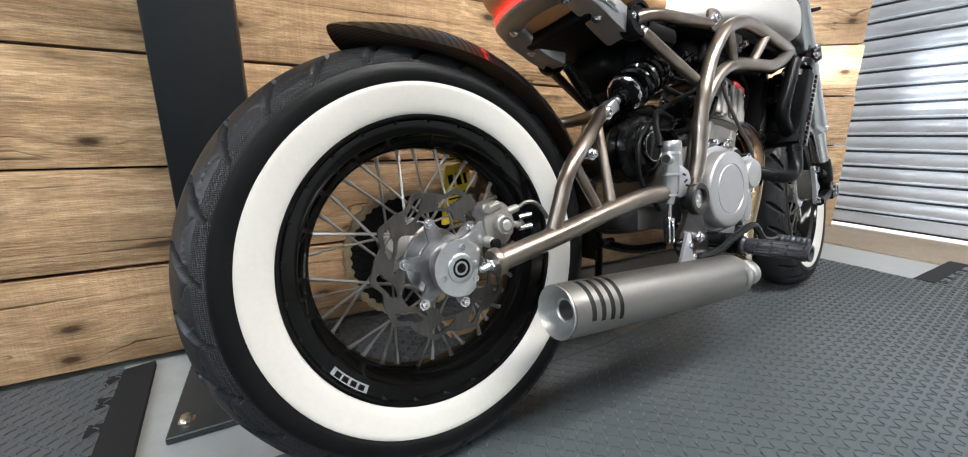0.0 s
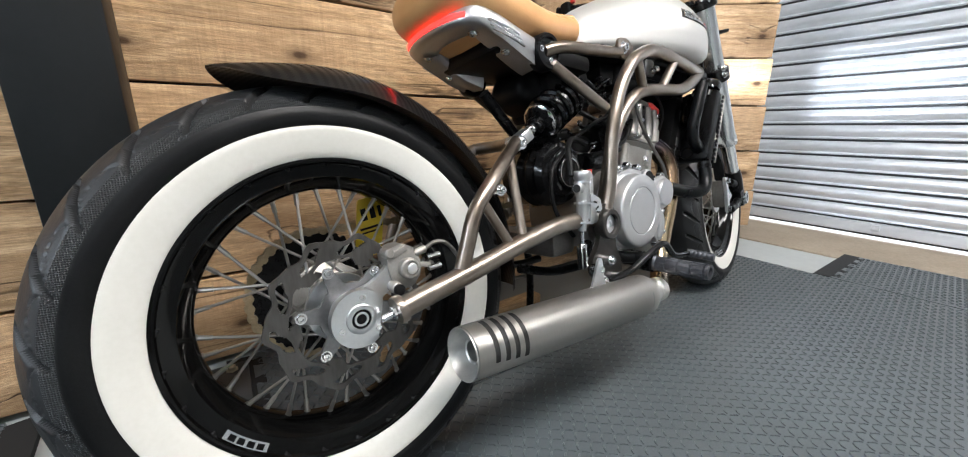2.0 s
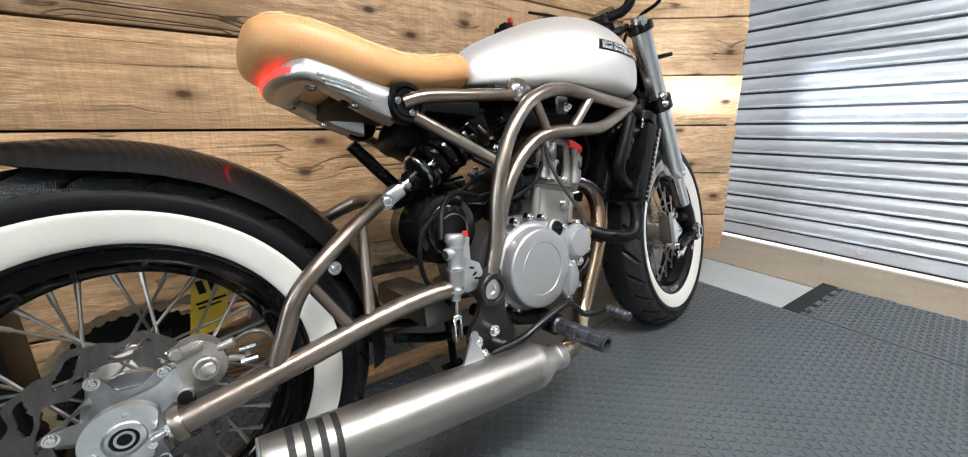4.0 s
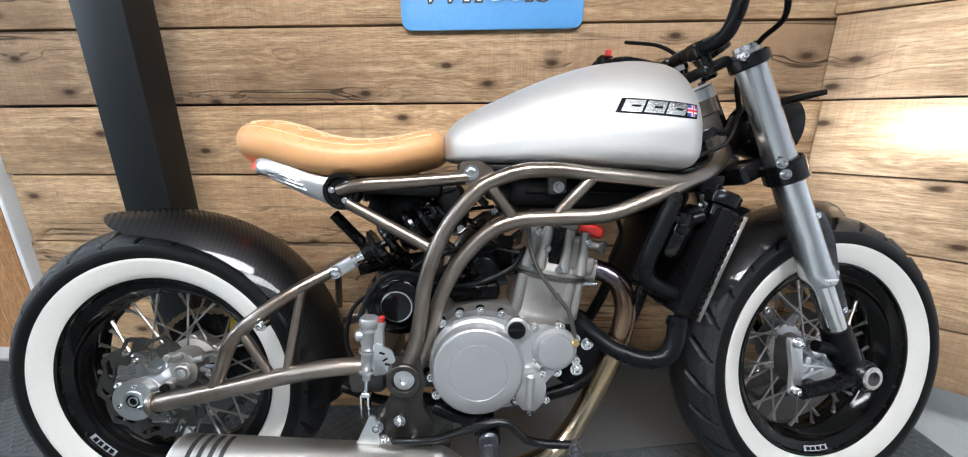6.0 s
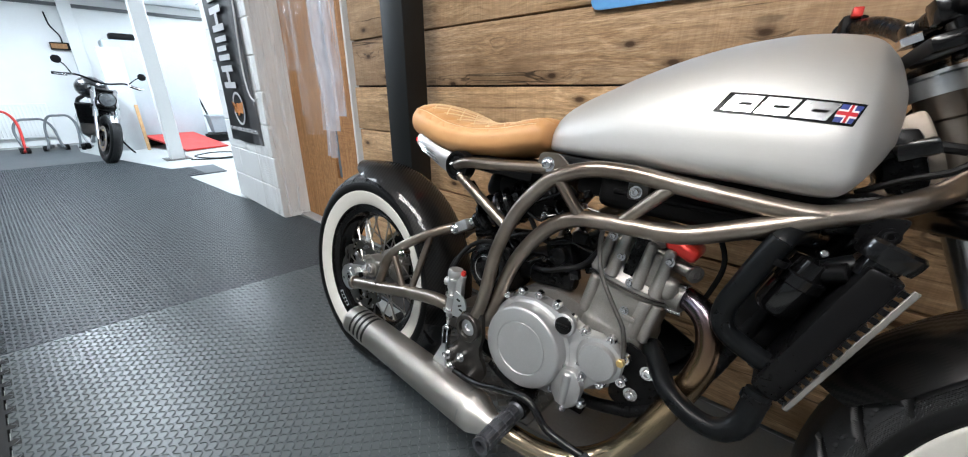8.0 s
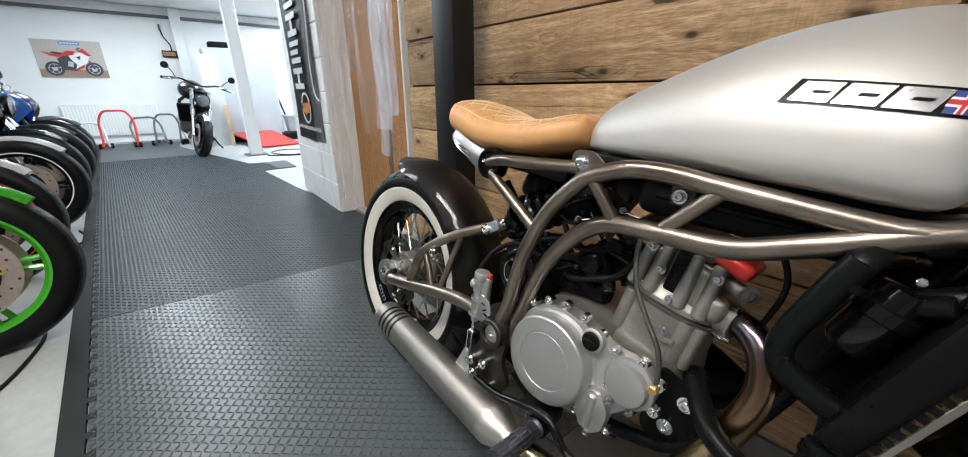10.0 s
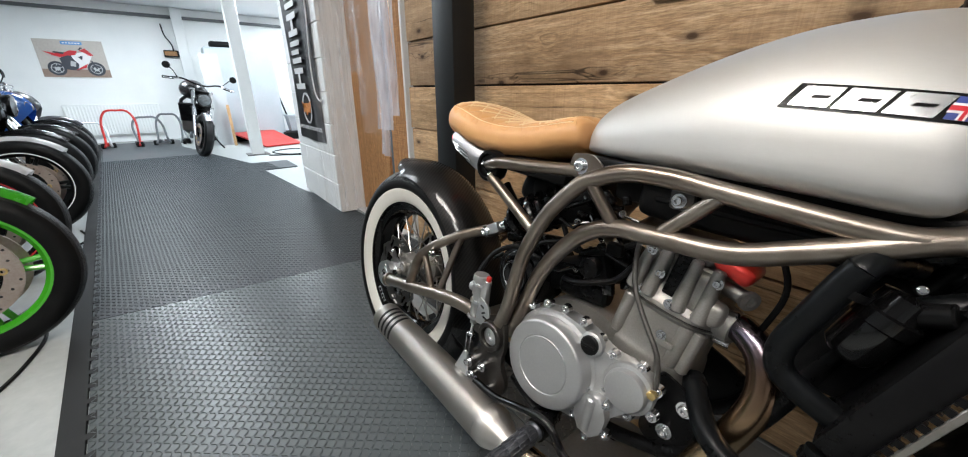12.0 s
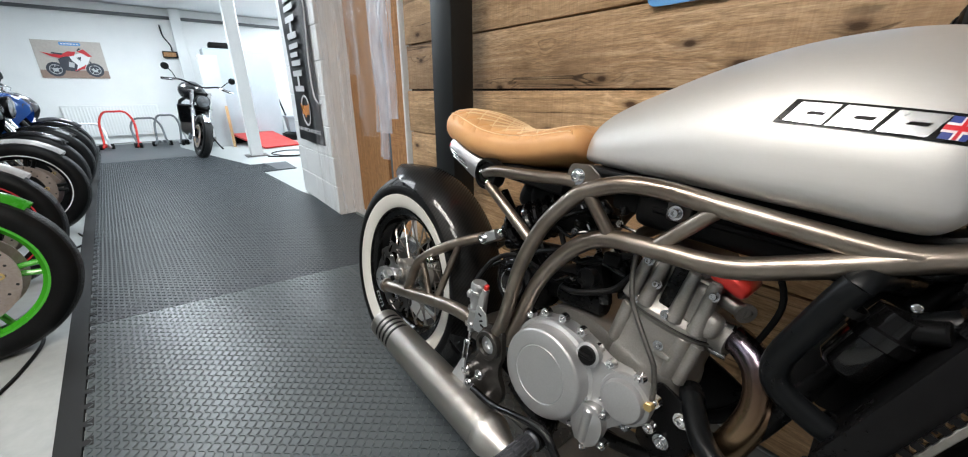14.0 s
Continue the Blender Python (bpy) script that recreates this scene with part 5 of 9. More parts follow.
part("clutch_housing", bm, CASE_PAINT, bike, "silver engine side cover")
bm = bm_new()
lathe(bm, [(0.0, 0.091), (0.006, 0.0895), (0.009, 0.0845), (0.032, 0.0825), (0.0355, 0.0805), (0.037, 0.077), (0.037, 0.0545), (0.0356, 0.0535), (0.0356, 0.0525), (0.037, 0.0515), (0.037, 0.0)], (CX, -0.127, CZ), (0, -1, 0), 80)
part("clutch_cover", bm, CASE_PAINT, bike, "round satin silver clutch cover")
bm = bm_new()
lathe(bm, [(0.0, 0.043), (0.006, 0.041), (0.008, 0.035), (0.015, 0.034), (0.018, 0.032), (0.019, 0.028), (0.019, 0.0)], (0.788, -0.130, 0.414), (0, -1, 0), 48)
part("starter_cover", bm, CASE_PAINT, bike, "small round silver engine cover")
bm = bm_new()
slab(bm, rounded([(0.722, 0.372), (0.756, 0.382), (0.772, 0.35), (0.764, 0.308), (0.738, 0.296), (0.716, 0.312), (0.712, 0.345)], 0.012), 0.02, pose(0, -0.139, 0), 0.005)
rod(bm, (0.742, -0.146, 0.372), (0.738, -0.146, 0.306), 0.009, 12, 0.003)
part("oil_filter_cover", bm, CASE_PAINT, bike, "silver oil filter cover")
bm = bm_new()
lathe(bm, [(0.0, 0.022), (0.010, 0.021), (0.012, 0.018)], (0.716, -0.130, 0.455), (0, -1, 0.1), 24)
part("filler_boss", bm, CASE_PAINT, bike)
bm = bm_new()
lathe(bm, [(0.0, 0.0165), (0.012, 0.0165), (0.014, 0.014), (0.014, 0)], (0.716, -0.132, 0.455), (0, -1, 0.1), 20)
box(bm, (0.716, -0.147, 0.457), (0.026, 0.006, 0.006), 0.001)
part("oil_cap", bm, BLACK_PLASTIC, bike, "black oil filler cap")
BOLTS = [(0.556, 0.425), (0.578, 0.467), (0.612, 0.484), (0.65, 0.489), (0.69, 0.482), (0.724, 0.466), (0.752, 0.452), (0.80, 0.455), (0.829, 0.432), (0.83, 0.388), (0.752, 0.39), (0.795, 0.366), (0.556, 0.36), (0.565, 0.325), (0.60, 0.297)]
for x, z in BOLTS:
    bm = bm_new()
    lathe(bm, [(0, 0.0095), (0.012, 0.0085), (0.012, 0.0)], (x, -0.118, z), (0, -1, 0), 12)
    bolt(bm, (x, -0.129, z), (0, -1, 0), 0.0048, 0.006)
    part("case_bolt", bm, CHROME, bike)
for x, z in ((0.722, 0.377), (0.764, 0.37), (0.772, 0.318), (0.740, 0.293), (0.712, 0.318)):
    bm = bm_new()
    lathe(bm, [(0, 0.0085), (0.012, 0.0075), (0.012, 0.0)], (x, -0.132, z), (0, -1, 0), 12)
    bolt(bm, (x, -0.143, z), (0, -1, 0), 0.0045, 0.006)
    part("filter_bolt", bm, CHROME, bike)

# cylinder and head lean a little ahead
TILT_E = radians(11)
EU = Vector((math.sin(TILT_E), 0, math.cos(TILT_E)))
EO = Vector((0.772, -0.01, 0.455))
EROT = Matrix.Rotation(TILT_E, 3, "Y")


def eng(dx, dy, h):
    return EO + EROT @ Vector((dx, dy, h))


def block(bm, h0, h1, wx0, wx1, wy, bev=0.012):
    box(bm, eng((wx0 + wx1) / 2, 0, (h0 + h1) / 2), (wx1 - wx0, 2 * wy, h1 - h0), bev, EROT, 3)


bm = bm_new()


def squared(th):
    return 1 + 0.055 * math.cos(4 * th + math.pi)


lathe(bm, [(-0.025, 0.0), (-0.025, 0.081), (0.000, 0.081), (0.006, 0.079), (0.012, 0.0765), (0.060, 0.0745), (0.078, 0.076), (0.084, 0.083), (0.0875, 0.085), (0.0885, 0.083), (0.0885, 0.0)], eng(0.004, 0, 0), EU, 56, wob=squared)
barrel = part("cylinder", bm, CAST, bike, "cast aluminium cylinder barrel", 30)
for dx, w_ in ((-0.052, 0.012), (0.044, 0.014), (0.064, 0.010)):
    bm = bm_new()
    rod(bm, eng(dx, -0.058, 0.004), eng(dx, -0.058, 0.082), w_, 12, 0.003)
    part("barrel_boss", bm, CAST, barrel)
bm = bm_new()
lathe(bm, [(0.0880, 0.070), (0.0880, 0.0866), (0.0908, 0.0866), (0.0908, 0.070)], eng(0.004, 0, 0), EU, 56, wob=squared)
part("head_gasket", bm, DARK_STEEL, barrel, "dark head gasket line", 30)
bm = bm_new()
box(bm, eng(0.030, -0.0745, 0.040), (0.026, 0.006, 0.010), 0.002, EROT, 2)
part("cast_mark", bm, CAST, barrel)
bm = bm_new()
lathe(bm, [(0.0905, 0.0), (0.0905, 0.083), (0.0925, 0.0855), (0.099, 0.0845), (0.104, 0.079), (0.118, 0.073), (0.130, 0.060), (0.138, 0.045), (0.150, 0.0)], eng(0.004, 0, 0), EU, 56, wob=squared)
block(bm, 0.115, 0.178, -0.052, 0.060, 0.060, 0.012)
box(bm, eng(-0.030, -0.052, 0.140), (0.030, 0.040, 0.070), 0.010, EROT, 3)
box(bm, eng(0.036, -0.050, 0.138), (0.040, 0.044, 0.066), 0.010, EROT, 3)
lathe(bm, [(0, 0.030), (0.022, 0.027), (0.03, 0.026), (0.03, 0.0)], eng(0.068, -0.03, 0.105), EROT @ Vector((1, -0.25, 0.05)), 24)
box(bm, eng(0.062, -0.066, 0.122), (0.040, 0.03, 0.040), 0.012, EROT, 3)
head_ = part("cylinder_head", bm, CAST, bike, "cast aluminium cylinder head", 30)
for dy in (-0.076, 0.071):
    for dx in (-0.052, -0.026, 0.022, 0.056):
        bm = bm_new()
        rod(bm, eng(dx, dy, 0.099), eng(dx * 0.9, dy * 0.96, 0.186), 0.0120, 14, 0.003, 0.0085)
        part("head_stud_boss", bm, CAST, head_)
bm = bm_new()
block(bm, 0.177, 0.206, -0.050, 0.040, 0.070, 0.012)
part("valve_cover", bm, DARK_STEEL, bike, "dark valve cover")
bm = bm_new()
box(bm, eng(0.062, -0.034, 0.192), (0.054, 0.076, 0.026), 0.010, Matrix.Rotation(TILT_E + 0.22, 3, "Y"), 3)
part("cam_cap", bm, RED_PAINT, bike, "bright red camshaft cover")
# black block in place of the shaded gap between the head's columns
bm = bm_new()
box(bm, eng(0.003, -0.066, 0.150), (0.026, 0.014, 0.075), 0.004, EROT, 2)
part("dark_head_gap", bm, SATIN_BLACK, bike)
bm = bm_new()
rod(bm, eng(0.055, -0.045, 0.158), eng(0.096, -0.055, 0.160), 0.011, 16, 0.003)
lathe(bm, [(0, 0.0145), (0.006, 0.0145), (0.007, 0.008), (0.003, 0.008), (0.003, 0)], eng(0.092, -0.056, 0.160), EROT @ Vector((0.75, -0.65, 0)), 20)
part("water_plug", bm, CAST, bike, "round head plug")
for dx, dy, h in ((-0.04, -0.078, 0.103), (0.012, -0.083, 0.106), (0.05, -0.072, 0.106), (-0.045, -0.080, 0.17), (0.055, -0.080, 0.168), (0.02, -0.0745, 0.05), (-0.02, -0.080, 0.142)):
    bm = bm_new()
    bolt(bm, eng(dx, dy, h), (0, -1, 0.1), 0.0055, 0.007)
    part("head_bolt", bm, CHROME, bike)
# exhaust flange with springs
bm = bm_new()
lathe(bm, [(-0.006, 0.022), (-0.006, 0.029), (0.004, 0.029), (0.004, 0.022)], (0.872, -0.04, 0.541), (1, -0.4, 0.1), 24, closed=True)
part("exhaust_flange", bm, CHROME, bike)
for dz in (-0.024, 0.024):
    bm = bm_new()
    rod(bm, (0.862, -0.055, 0.541 + dz), (0.888, -0.064, 0.543 + dz), 0.005, 10, 0.001)
    part("flange_stud", bm, CHROME, bike)

# oil feed pipe from the head to the side cover
bm = bm_new()
tube(bm, [(0.742, -0.096, 0.648), (0.744, -0.103, 0.61), (0.758, -0.112, 0.565), (0.788, -0.118, 0.52), (0.815, -0.124, 0.485), (0.824, -0.128, 0.452), (0.826, -0.130, 0.435)], 0.0042, 10)
part("oil_pipe", bm, DARK_STEEL, bike, "thin braided oil pipe")
bm = bm_new()
rod(bm, (0.826, -0.118, 0.428), (0.826, -0.142, 0.428), 0.0075, 6, 0.001)
part("banjo_bolt", bm, BRASS, bike, "brass banjo bolt")

# frame mounts low at the front and the black cradle
both("cradle_tube", [(1.06, -0.055, 0.70), (1.0, -0.075, 0.58), (0.945, -0.085, 0.44), (0.89, -0.085, 0.35), (0.84, -0.085, 0.312)], 0.0125, SATIN_BLACK)
both("cradle_plate", [(0.84, -0.085, 0.312), (0.76, -0.088, 0.292), (0.65, -0.092, 0.288), (0.55, -0.10, 0.298), (0.50, -0.115, 0.33)], 0.0125, SATIN_BLACK)
for s in (-1, 1):
    bm = bm_new()
    slab(bm, rounded([(0.815, 0.45), (0.865, 0.43), (0.925, 0.40), (0.90, 0.345), (0.835, 0.315), (0.80, 0.33)], 0.015), 0.006, pose(0, s * 0.088, 0), 0.001)
    part("engine_mount", bm, SATIN_BLACK, bike, "dark steel engine mounting plate")
for x, z in ((0.842, 0.352), (0.862, 0.405), (0.905, 0.385)):
    bm = bm_new()
    bolt(bm, (x, -0.092, z), (0, -1, 0), 0.0085, 0.008)
    part("mount_bolt", bm, CHROME, bike)

# pivot plate on the right with footrest hanger
bm = bm_new()
slab(bm, rounded([(0.492, 0.418), (0.538, 0.418), (0.548, 0.36), (0.538, 0.325), (0.565, 0.285), (0.552, 0.248), (0.515, 0.245), (0.478, 0.262), (0.452, 0.285), (0.462, 0.315), (0.486, 0.335)], 0.014), 0.012, pose(0, -0.152, 0), 0.002)
part("pivot_plate", bm, PLATE_STEEL, bike, "dark steel footrest plate")
bm = bm_new()
lathe(bm, [(0, 0.031), (0.024, 0.031), (0.026, 0.029), (0.026, 0.021), (0.012, 0.020), (0.012, 0.0)], (0.512, -0.146, 0.376), (0, -1, 0), 32)
part("pivot_boss", bm, PLATE_STEEL, bike)
bm = bm_new()
lathe(bm, [(0, 0.0195), (0.008, 0.0185), (0.009, 0.008), (0.004, 0.007), (0.004, 0)], (0.512, -0.157, 0.376), (0, -1, 0), 24)
part("pivot_bolt", bm, ALU, bike, "aluminium swingarm pivot bolt")
for x, z, r in ((0.462, 0.292, 0.010), (0.503, 0.302, 0.0085), (0.528, 0.262, 0.008), (0.475, 0.268, 0.007)):
    bm = bm_new()
    lathe(bm, [(0, r * 1.25), (0.016, r * 1.25), (0.016, r)], (x, -0.156, z), (0, -1, 0), 16)
    bolt(bm, (x, -0.171, z), (0, -1, 0), r * 0.8, 0.008)
    part("plate_bolt", bm, CHROME, bike)
bm = bm_new()
pts = []
for i in range(97):
    f = i / 96
    p = Vector((0.470, -0.166, 0.268)).lerp(Vector((0.530, -0.168, 0.246)), f)
    a_ = f * 2 * math.pi * 12
    pts.append(p + Vector((0.35, 0, 0.94)) * math.cos(a_) * 0.005 + Vector((0, 1, 0)) * math.sin(a_) * 0.005)
tube(bm, pts, 0.0012, 5, False)
part("return_spring", bm, CHROME, bike, "coiled return spring")

# footrest, brake pedal, rear master cylinder
bm = bm_new()
P0, P1 = Vector((0.662, -0.172, 0.264)), Vector((0.665, -0.292, 0.257))
d = (P1 - P0).normalized()
ln = (P1 - P0).length
prof = [(-0.02, 0.012), (0.0, 0.012), (0.002, 0.018), (0.008, 0.018)]
for i in range(4):
    a = 0.012 + i * (ln - 0.014) / 4
    w = (ln - 0.014) / 4
    prof += [(a, 0.0145), (a + 0.003, 0.0165), (a + w - 0.006, 0.0165), (a + w - 0.004, 0.014)]
prof += [(ln, 0.0165), (ln + 0.003, 0.0165), (ln + 0.003, 0.011), (ln - 0.01, 0.010), (ln - 0.01, 0)]
lathe(bm, prof, P0, d, 24)
PEG = surf("grey_anodised_peg", (0.05, 0.052, 0.062), (0.12, 0.125, 0.14), 30, 250, (0.28, 0.42), 0.7, 0.1)
peg = part("footpeg", bm, PEG, bike, "knurled dark grey footpeg")
for k in range(14):
    th = 2 * math.pi * k / 14
    _, u, w = basis(d)
    bm = bm_new()
    off = (u * math.cos(th) + w * math.sin(th)) * 0.0165
    tube(bm, [P0 + d * 0.018 + off, P0 + d * (ln - 0.004) + off], 0.0011, 5, False)
    part("knurl", bm, PEG, peg)
bm = bm_new()
lathe(bm, [(-0.03, 0.019), (-0.028, 0.022), (0.004, 0.022), (0.006, 0.019)], P0, d, 20)
box(bm, (0.655, -0.135, 0.272), (0.04, 0.05, 0.03), 0.006, None, 2)
tube(bm, [(0.56, -0.125, 0.30), (0.60, -0.13, 0.285), (0.645, -0.135, 0.275)], 0.014, 10)
part("footpeg_mount", bm, SATIN_BLACK, bike)
bm = bm_new()
tube(bm, [(0.49, -0.172, 0.262), (0.56, -0.178, 0.268), (0.62, -0.182, 0.288), (0.68, -0.186, 0.305), (0.705, -0.187, 0.296), (0.728, -0.187, 0.272), (0.765, -0.187, 0.262), (0.815, -0.187, 0.259)], 0.0075, 10)
part("brake_pedal", bm, GLOSS_BLACK, bike, "gloss black brake pedal")
bm = bm_new()
q0, q1 = Vector((0.813, -0.183, 0.259)), Vector((0.816, -0.240, 0.252))
dd = (q1 - q0).normalized()
lathe(bm, [(0, 0.009)] + [x for i in range(5) for x in ((0.006 + i * 0.010, 0.0092), (0.008 + i * 0.010, 0.0105), (0.013 + i * 0.010, 0.0105), (0.015 + i * 0.010, 0.0092))] + [(0.060, 0.0105), (0.062, 0.009), (0.062, 0)], q0, dd, 20)
part("pedal_tip", bm, PEG, bike, "grooved grey pedal tip")
bm = bm_new()
MC0, MC1 = Vector((0.452, -0.150, 0.488)), Vector((0.442, -0.150, 0.372))
md = (MC1 - MC0).normalized()
lathe(bm, [(0, 0.0), (0, 0.0155), (0.004, 0.0175), (0.014, 0.0175), (0.018, 0.0145), (0.045, 0.0145), (0.05, 0.012), (0.10, 0.0115), (0.104, 0.009), (0.117, 0.008)], MC0, md, 24)
rod(bm, MC0 + md * 0.032 + V3(-0.022, -0.004, 0), MC0 + md * 0.032 + V3(0.01, 0, 0), 0.0105, 16, 0.002)
box(bm, MC0 + md * 0.045 + V3(0.018, 0, 0), (0.022, 0.016, 0.055), 0.005, None, 2)
rod(bm, MC0 + md * 0.008 + V3(0.022, 0, 0.0), MC0 + md * 0.10 + V3(0.012, 0, 0), 0.0078, 14, 0.001)
mc = part("master_cylinder", bm, CASE_PAINT, bike, "silver rear brake master cylinder")
# port opening shown by a flat dark disc
bm = bm_new()
lathe(bm, [(0.0, 0.0), (0.0, 0.0078), (0.0012, 0.0078), (0.0012, 0.0)], MC0 + md * 0.032 + V3(-0.0215, -0.004, 0), (-1, -0.15, 0), 18)
part("fluid_port", bm, DARK_GAP, mc, "flat dark disc for the shade in the hose port")
for k in (0.020, 0.060, 0.098):
    bm = bm_new()
    lathe(bm, [(0, 0.0125), (0, 0.0162), (0.004, 0.0162), (0.004, 0.0125)], MC0 + md * k, md, 20, closed=True)
    part("cylinder_collar", bm, ALU, mc)
bm = bm_new()
rod(bm, MC0 + md * -0.002 + V3(0.022, 0, 0.0), MC0 + md * 0.008 + V3(0.022, 0, 0), 0.0055, 12, 0.001)
part("brake_switch", bm, RED_PAINT, mc, "red hydraulic brake switch cap")
bm = bm_new()
rod(bm, MC1 - md * 0.002, MC1 + md * 0.03, 0.0042, 10)
part("push_rod", bm, CHROME, mc)
bm = bm_new()
c = MC1 + md * 0.052
for s in (-1, 1):
    box(bm, c + V3(s * 0.0065, 0, 0), (0.004, 0.013, 0.045), 0.001)
box(bm, c - md * 0.022, (0.017, 0.013, 0.010), 0.002)
part("clevis", bm, CHROME, mc, "bright clevis joint")
bm = bm_new()
slab(bm, rounded([(0.462, 0.445), (0.492, 0.43), (0.498, 0.408), (0.484, 0.402), (0.482, 0.386), (0.456, 0.382)], 0.006), 0.004, pose(0, -0.158, 0), 0.0006)
mcp = part("emblem_plate", bm, ALU, bike, "engraved aluminium guard plate")
bm = bm_new()
for x, z, r in ((0.474, 0.425, 18), (0.479, 0.413, -30), (0.483, 0.404, 12)):
    box(bm, (x, -0.1608, z), (0.010, 0.0012, 0.0035), 0.0, Matrix.Rotation(radians(r), 3, "Y"))
part("engraving", bm, SATIN_BLACK, mcp, "black engraved mark")
bm = bm_new()
slab(bm, rounded([(0.385, 0.256), (0.425, 0.262), (0.452, 0.318), (0.462, 0.316), (0.468, 0.262), (0.478, 0.254), (0.43, 0.245)], 0.006), 0.005, pose(0, -0.176, 0), 0.0008)
part("muffler_bracket", bm, ALU, bike, "bare metal muffler hanger")

# shock absorber between swingarm and frame
S0, S1 = Vector((0.368, -0.060, 0.553)), Vector((0.628, -0.038, 0.700))
sd = (S1 - S0).normalized()
bm = bm_new()
box(bm, S0 + sd * 0.014, (0.055, 0.03, 0.026), 0.006, Matrix.Rotation(-math.atan2(sd.z, sd.x), 3, "Y"), 2)
shock = part("shock_absorber", bm, ALU, bike, "black coil-over shock absorber")
bm = bm_new()
bolt(bm, S0 + V3(0, -0.015, 0), (0, -1, 0), 0.009, 0.008)
part("shock_bolt", bm, CHROME, shock)
bm = bm_new()
lathe(bm, [(0.035, 0.009), (0.05, 0.009), (0.05, 0.012), (0.06, 0.012), (0.062, 0.010)], S0, sd, 20)
part("shaft", bm, CHROME, shock)
bm = bm_new()
lathe(bm, [(0.150, 0.0), (0.150, 0.018), (0.155, 0.026), (0.24, 0.026), (0.245, 0.014), (0.29, 0.012)], S0, sd, 24)
part("damper_body", bm, SATIN_BLACK, shock)
bm = bm_new()
lathe(bm, [(0.060, 0.010), (0.062, 0.018), (0.080, 0.019), (0.083, 0.030), (0.090, 0.038), (0.096, 0.038), (0.096, 0.010)], S0, sd, 30, wob=lambda th: 1 + 0.02 * math.cos(10 * th))
part("preload_ring", bm, SATIN_BLACK, shock)
bm = bm_new()
lathe(bm, [(0.0845, 0.031), (0.088, 0.0365), (0.0895, 0.0378), (0.0895, 0.035)], S0, sd, 30)
part("spring_seat", bm, CHROME, shock, "bright spring collar")
bm = bm_new()
rod(bm, S0 + sd * 0.09, S0 + sd * 0.155, 0.0075, 16)
part("damper_rod", bm, CHROME, shock)
bm = bm_new()
_, u, w = basis(sd)
pts = [S0 + sd * (0.100 + 0.128 * i / 150) + (u * math.cos(i * 2 * math.pi / 30) + w * math.sin(i * 2 * math.pi / 30)) * 0.0365 for i in range(151)]
tube(bm, pts, 0.0085, 8, False)
part("coil_spring", bm, GLOSS_BLACK, shock, "gloss black coil spring")
bm = bm_new()
lathe(bm, [(0, 0.0), (0.004, 0.022), (0.10, 0.022), (0.104, 0.018), (0.104, 0)], (0.52, 0.035, 0.655), (0.6, 0.1, 0.35), 24)
part("shock_reservoir", bm, SATIN_BLACK, shock)

# intake, air filter drum, electrics and wiring in the frame's middle
bm = bm_new()
lathe(bm, [(-0.085, 0.0), (-0.085, 0.042), (-0.08, 0.05), (-0.074, 0.052), (-0.07, 0.064), (-0.055, 0.071), (-0.045, 0.066), (-0.03, 0.072), (-0.015, 0.066), (0.0, 0.072), (0.02, 0.066), (0.05, 0.068), (0.055, 0)], (0.488, 0, 0.487), (0, 1, 0), 40)
part("air_filter", bm, GLOSS_BLACK, bike, "gloss black round air filter housing")
bm = bm_new()
lathe(bm, [(0, 0.032), (0.003, 0.034), (0.005, 0.032), (0.005, 0.0)], (0.488, -0.086, 0.487), (0, -1, 0), 32)
part("filter_badge", bm, GLOSS_BLACK, bike, "gloss black round badge")
bm = bm_new()
lathe(bm, [(0.004, 0.031), (0.0062, 0.031), (0.0062, 0.0285), (0.004, 0.0285)], (0.488, -0.086, 0.487), (0, -1, 0), 32, closed=True)
part("badge_ring", bm, CHROME, bike)
bm = bm_new()
tube(bm, [(0.54, -0.02, 0.50), (0.60, -0.02, 0.525), (0.66, -0.015, 0.555), (0.72, -0.01, 0.58)], 0.034, 18)
lathe(bm, [(0, 0.038), (0.015, 0.038)], (0.695, -0.012, 0.57), (1, 0.05, 0.4), 24)
part("intake_boot", bm, BLACK_PLASTIC, bike, "black rubber intake duct")
bm = bm_new()
box(bm, (0.655, -0.02, 0.56), (0.06, 0.11, 0.07), 0.012, Matrix.Rotation(radians(-20), 3, "Y"), 2)
lathe(bm, [(0, 0.018), (0.02, 0.018), (0.022, 0.015)], (0.66, -0.075, 0.565), (0, -1, 0), 20)
part("throttle_body", bm, SATIN_BLACK, bike, "black throttle body")
bm = bm_new()
box(bm, (0.55, 0.01, 0.665), (0.15, 0.14, 0.10), 0.02, Matrix.Rotation(radians(-12), 3, "Y"), 2)
part("battery_box", bm, BLACK_PLASTIC, bike, "black battery box under the seat")
bm = bm_new()
box(bm, (0.78, 0.0, 0.715), (0.24, 0.12, 0.05), 0.012, None, 2)
part("electrics_tray", bm, BLACK_PLASTIC, bike, "black electronics tray under the tank")
bm = bm_new()
box(bm, (0.84, 0.0, 0.745), (0.46, 0.20, 0.016), 0.006, Matrix.Rotation(radians(2), 3, "Y"), 2)
part("tank_base", bm, BLACK_PLASTIC, bike, "black rubber tank seat")
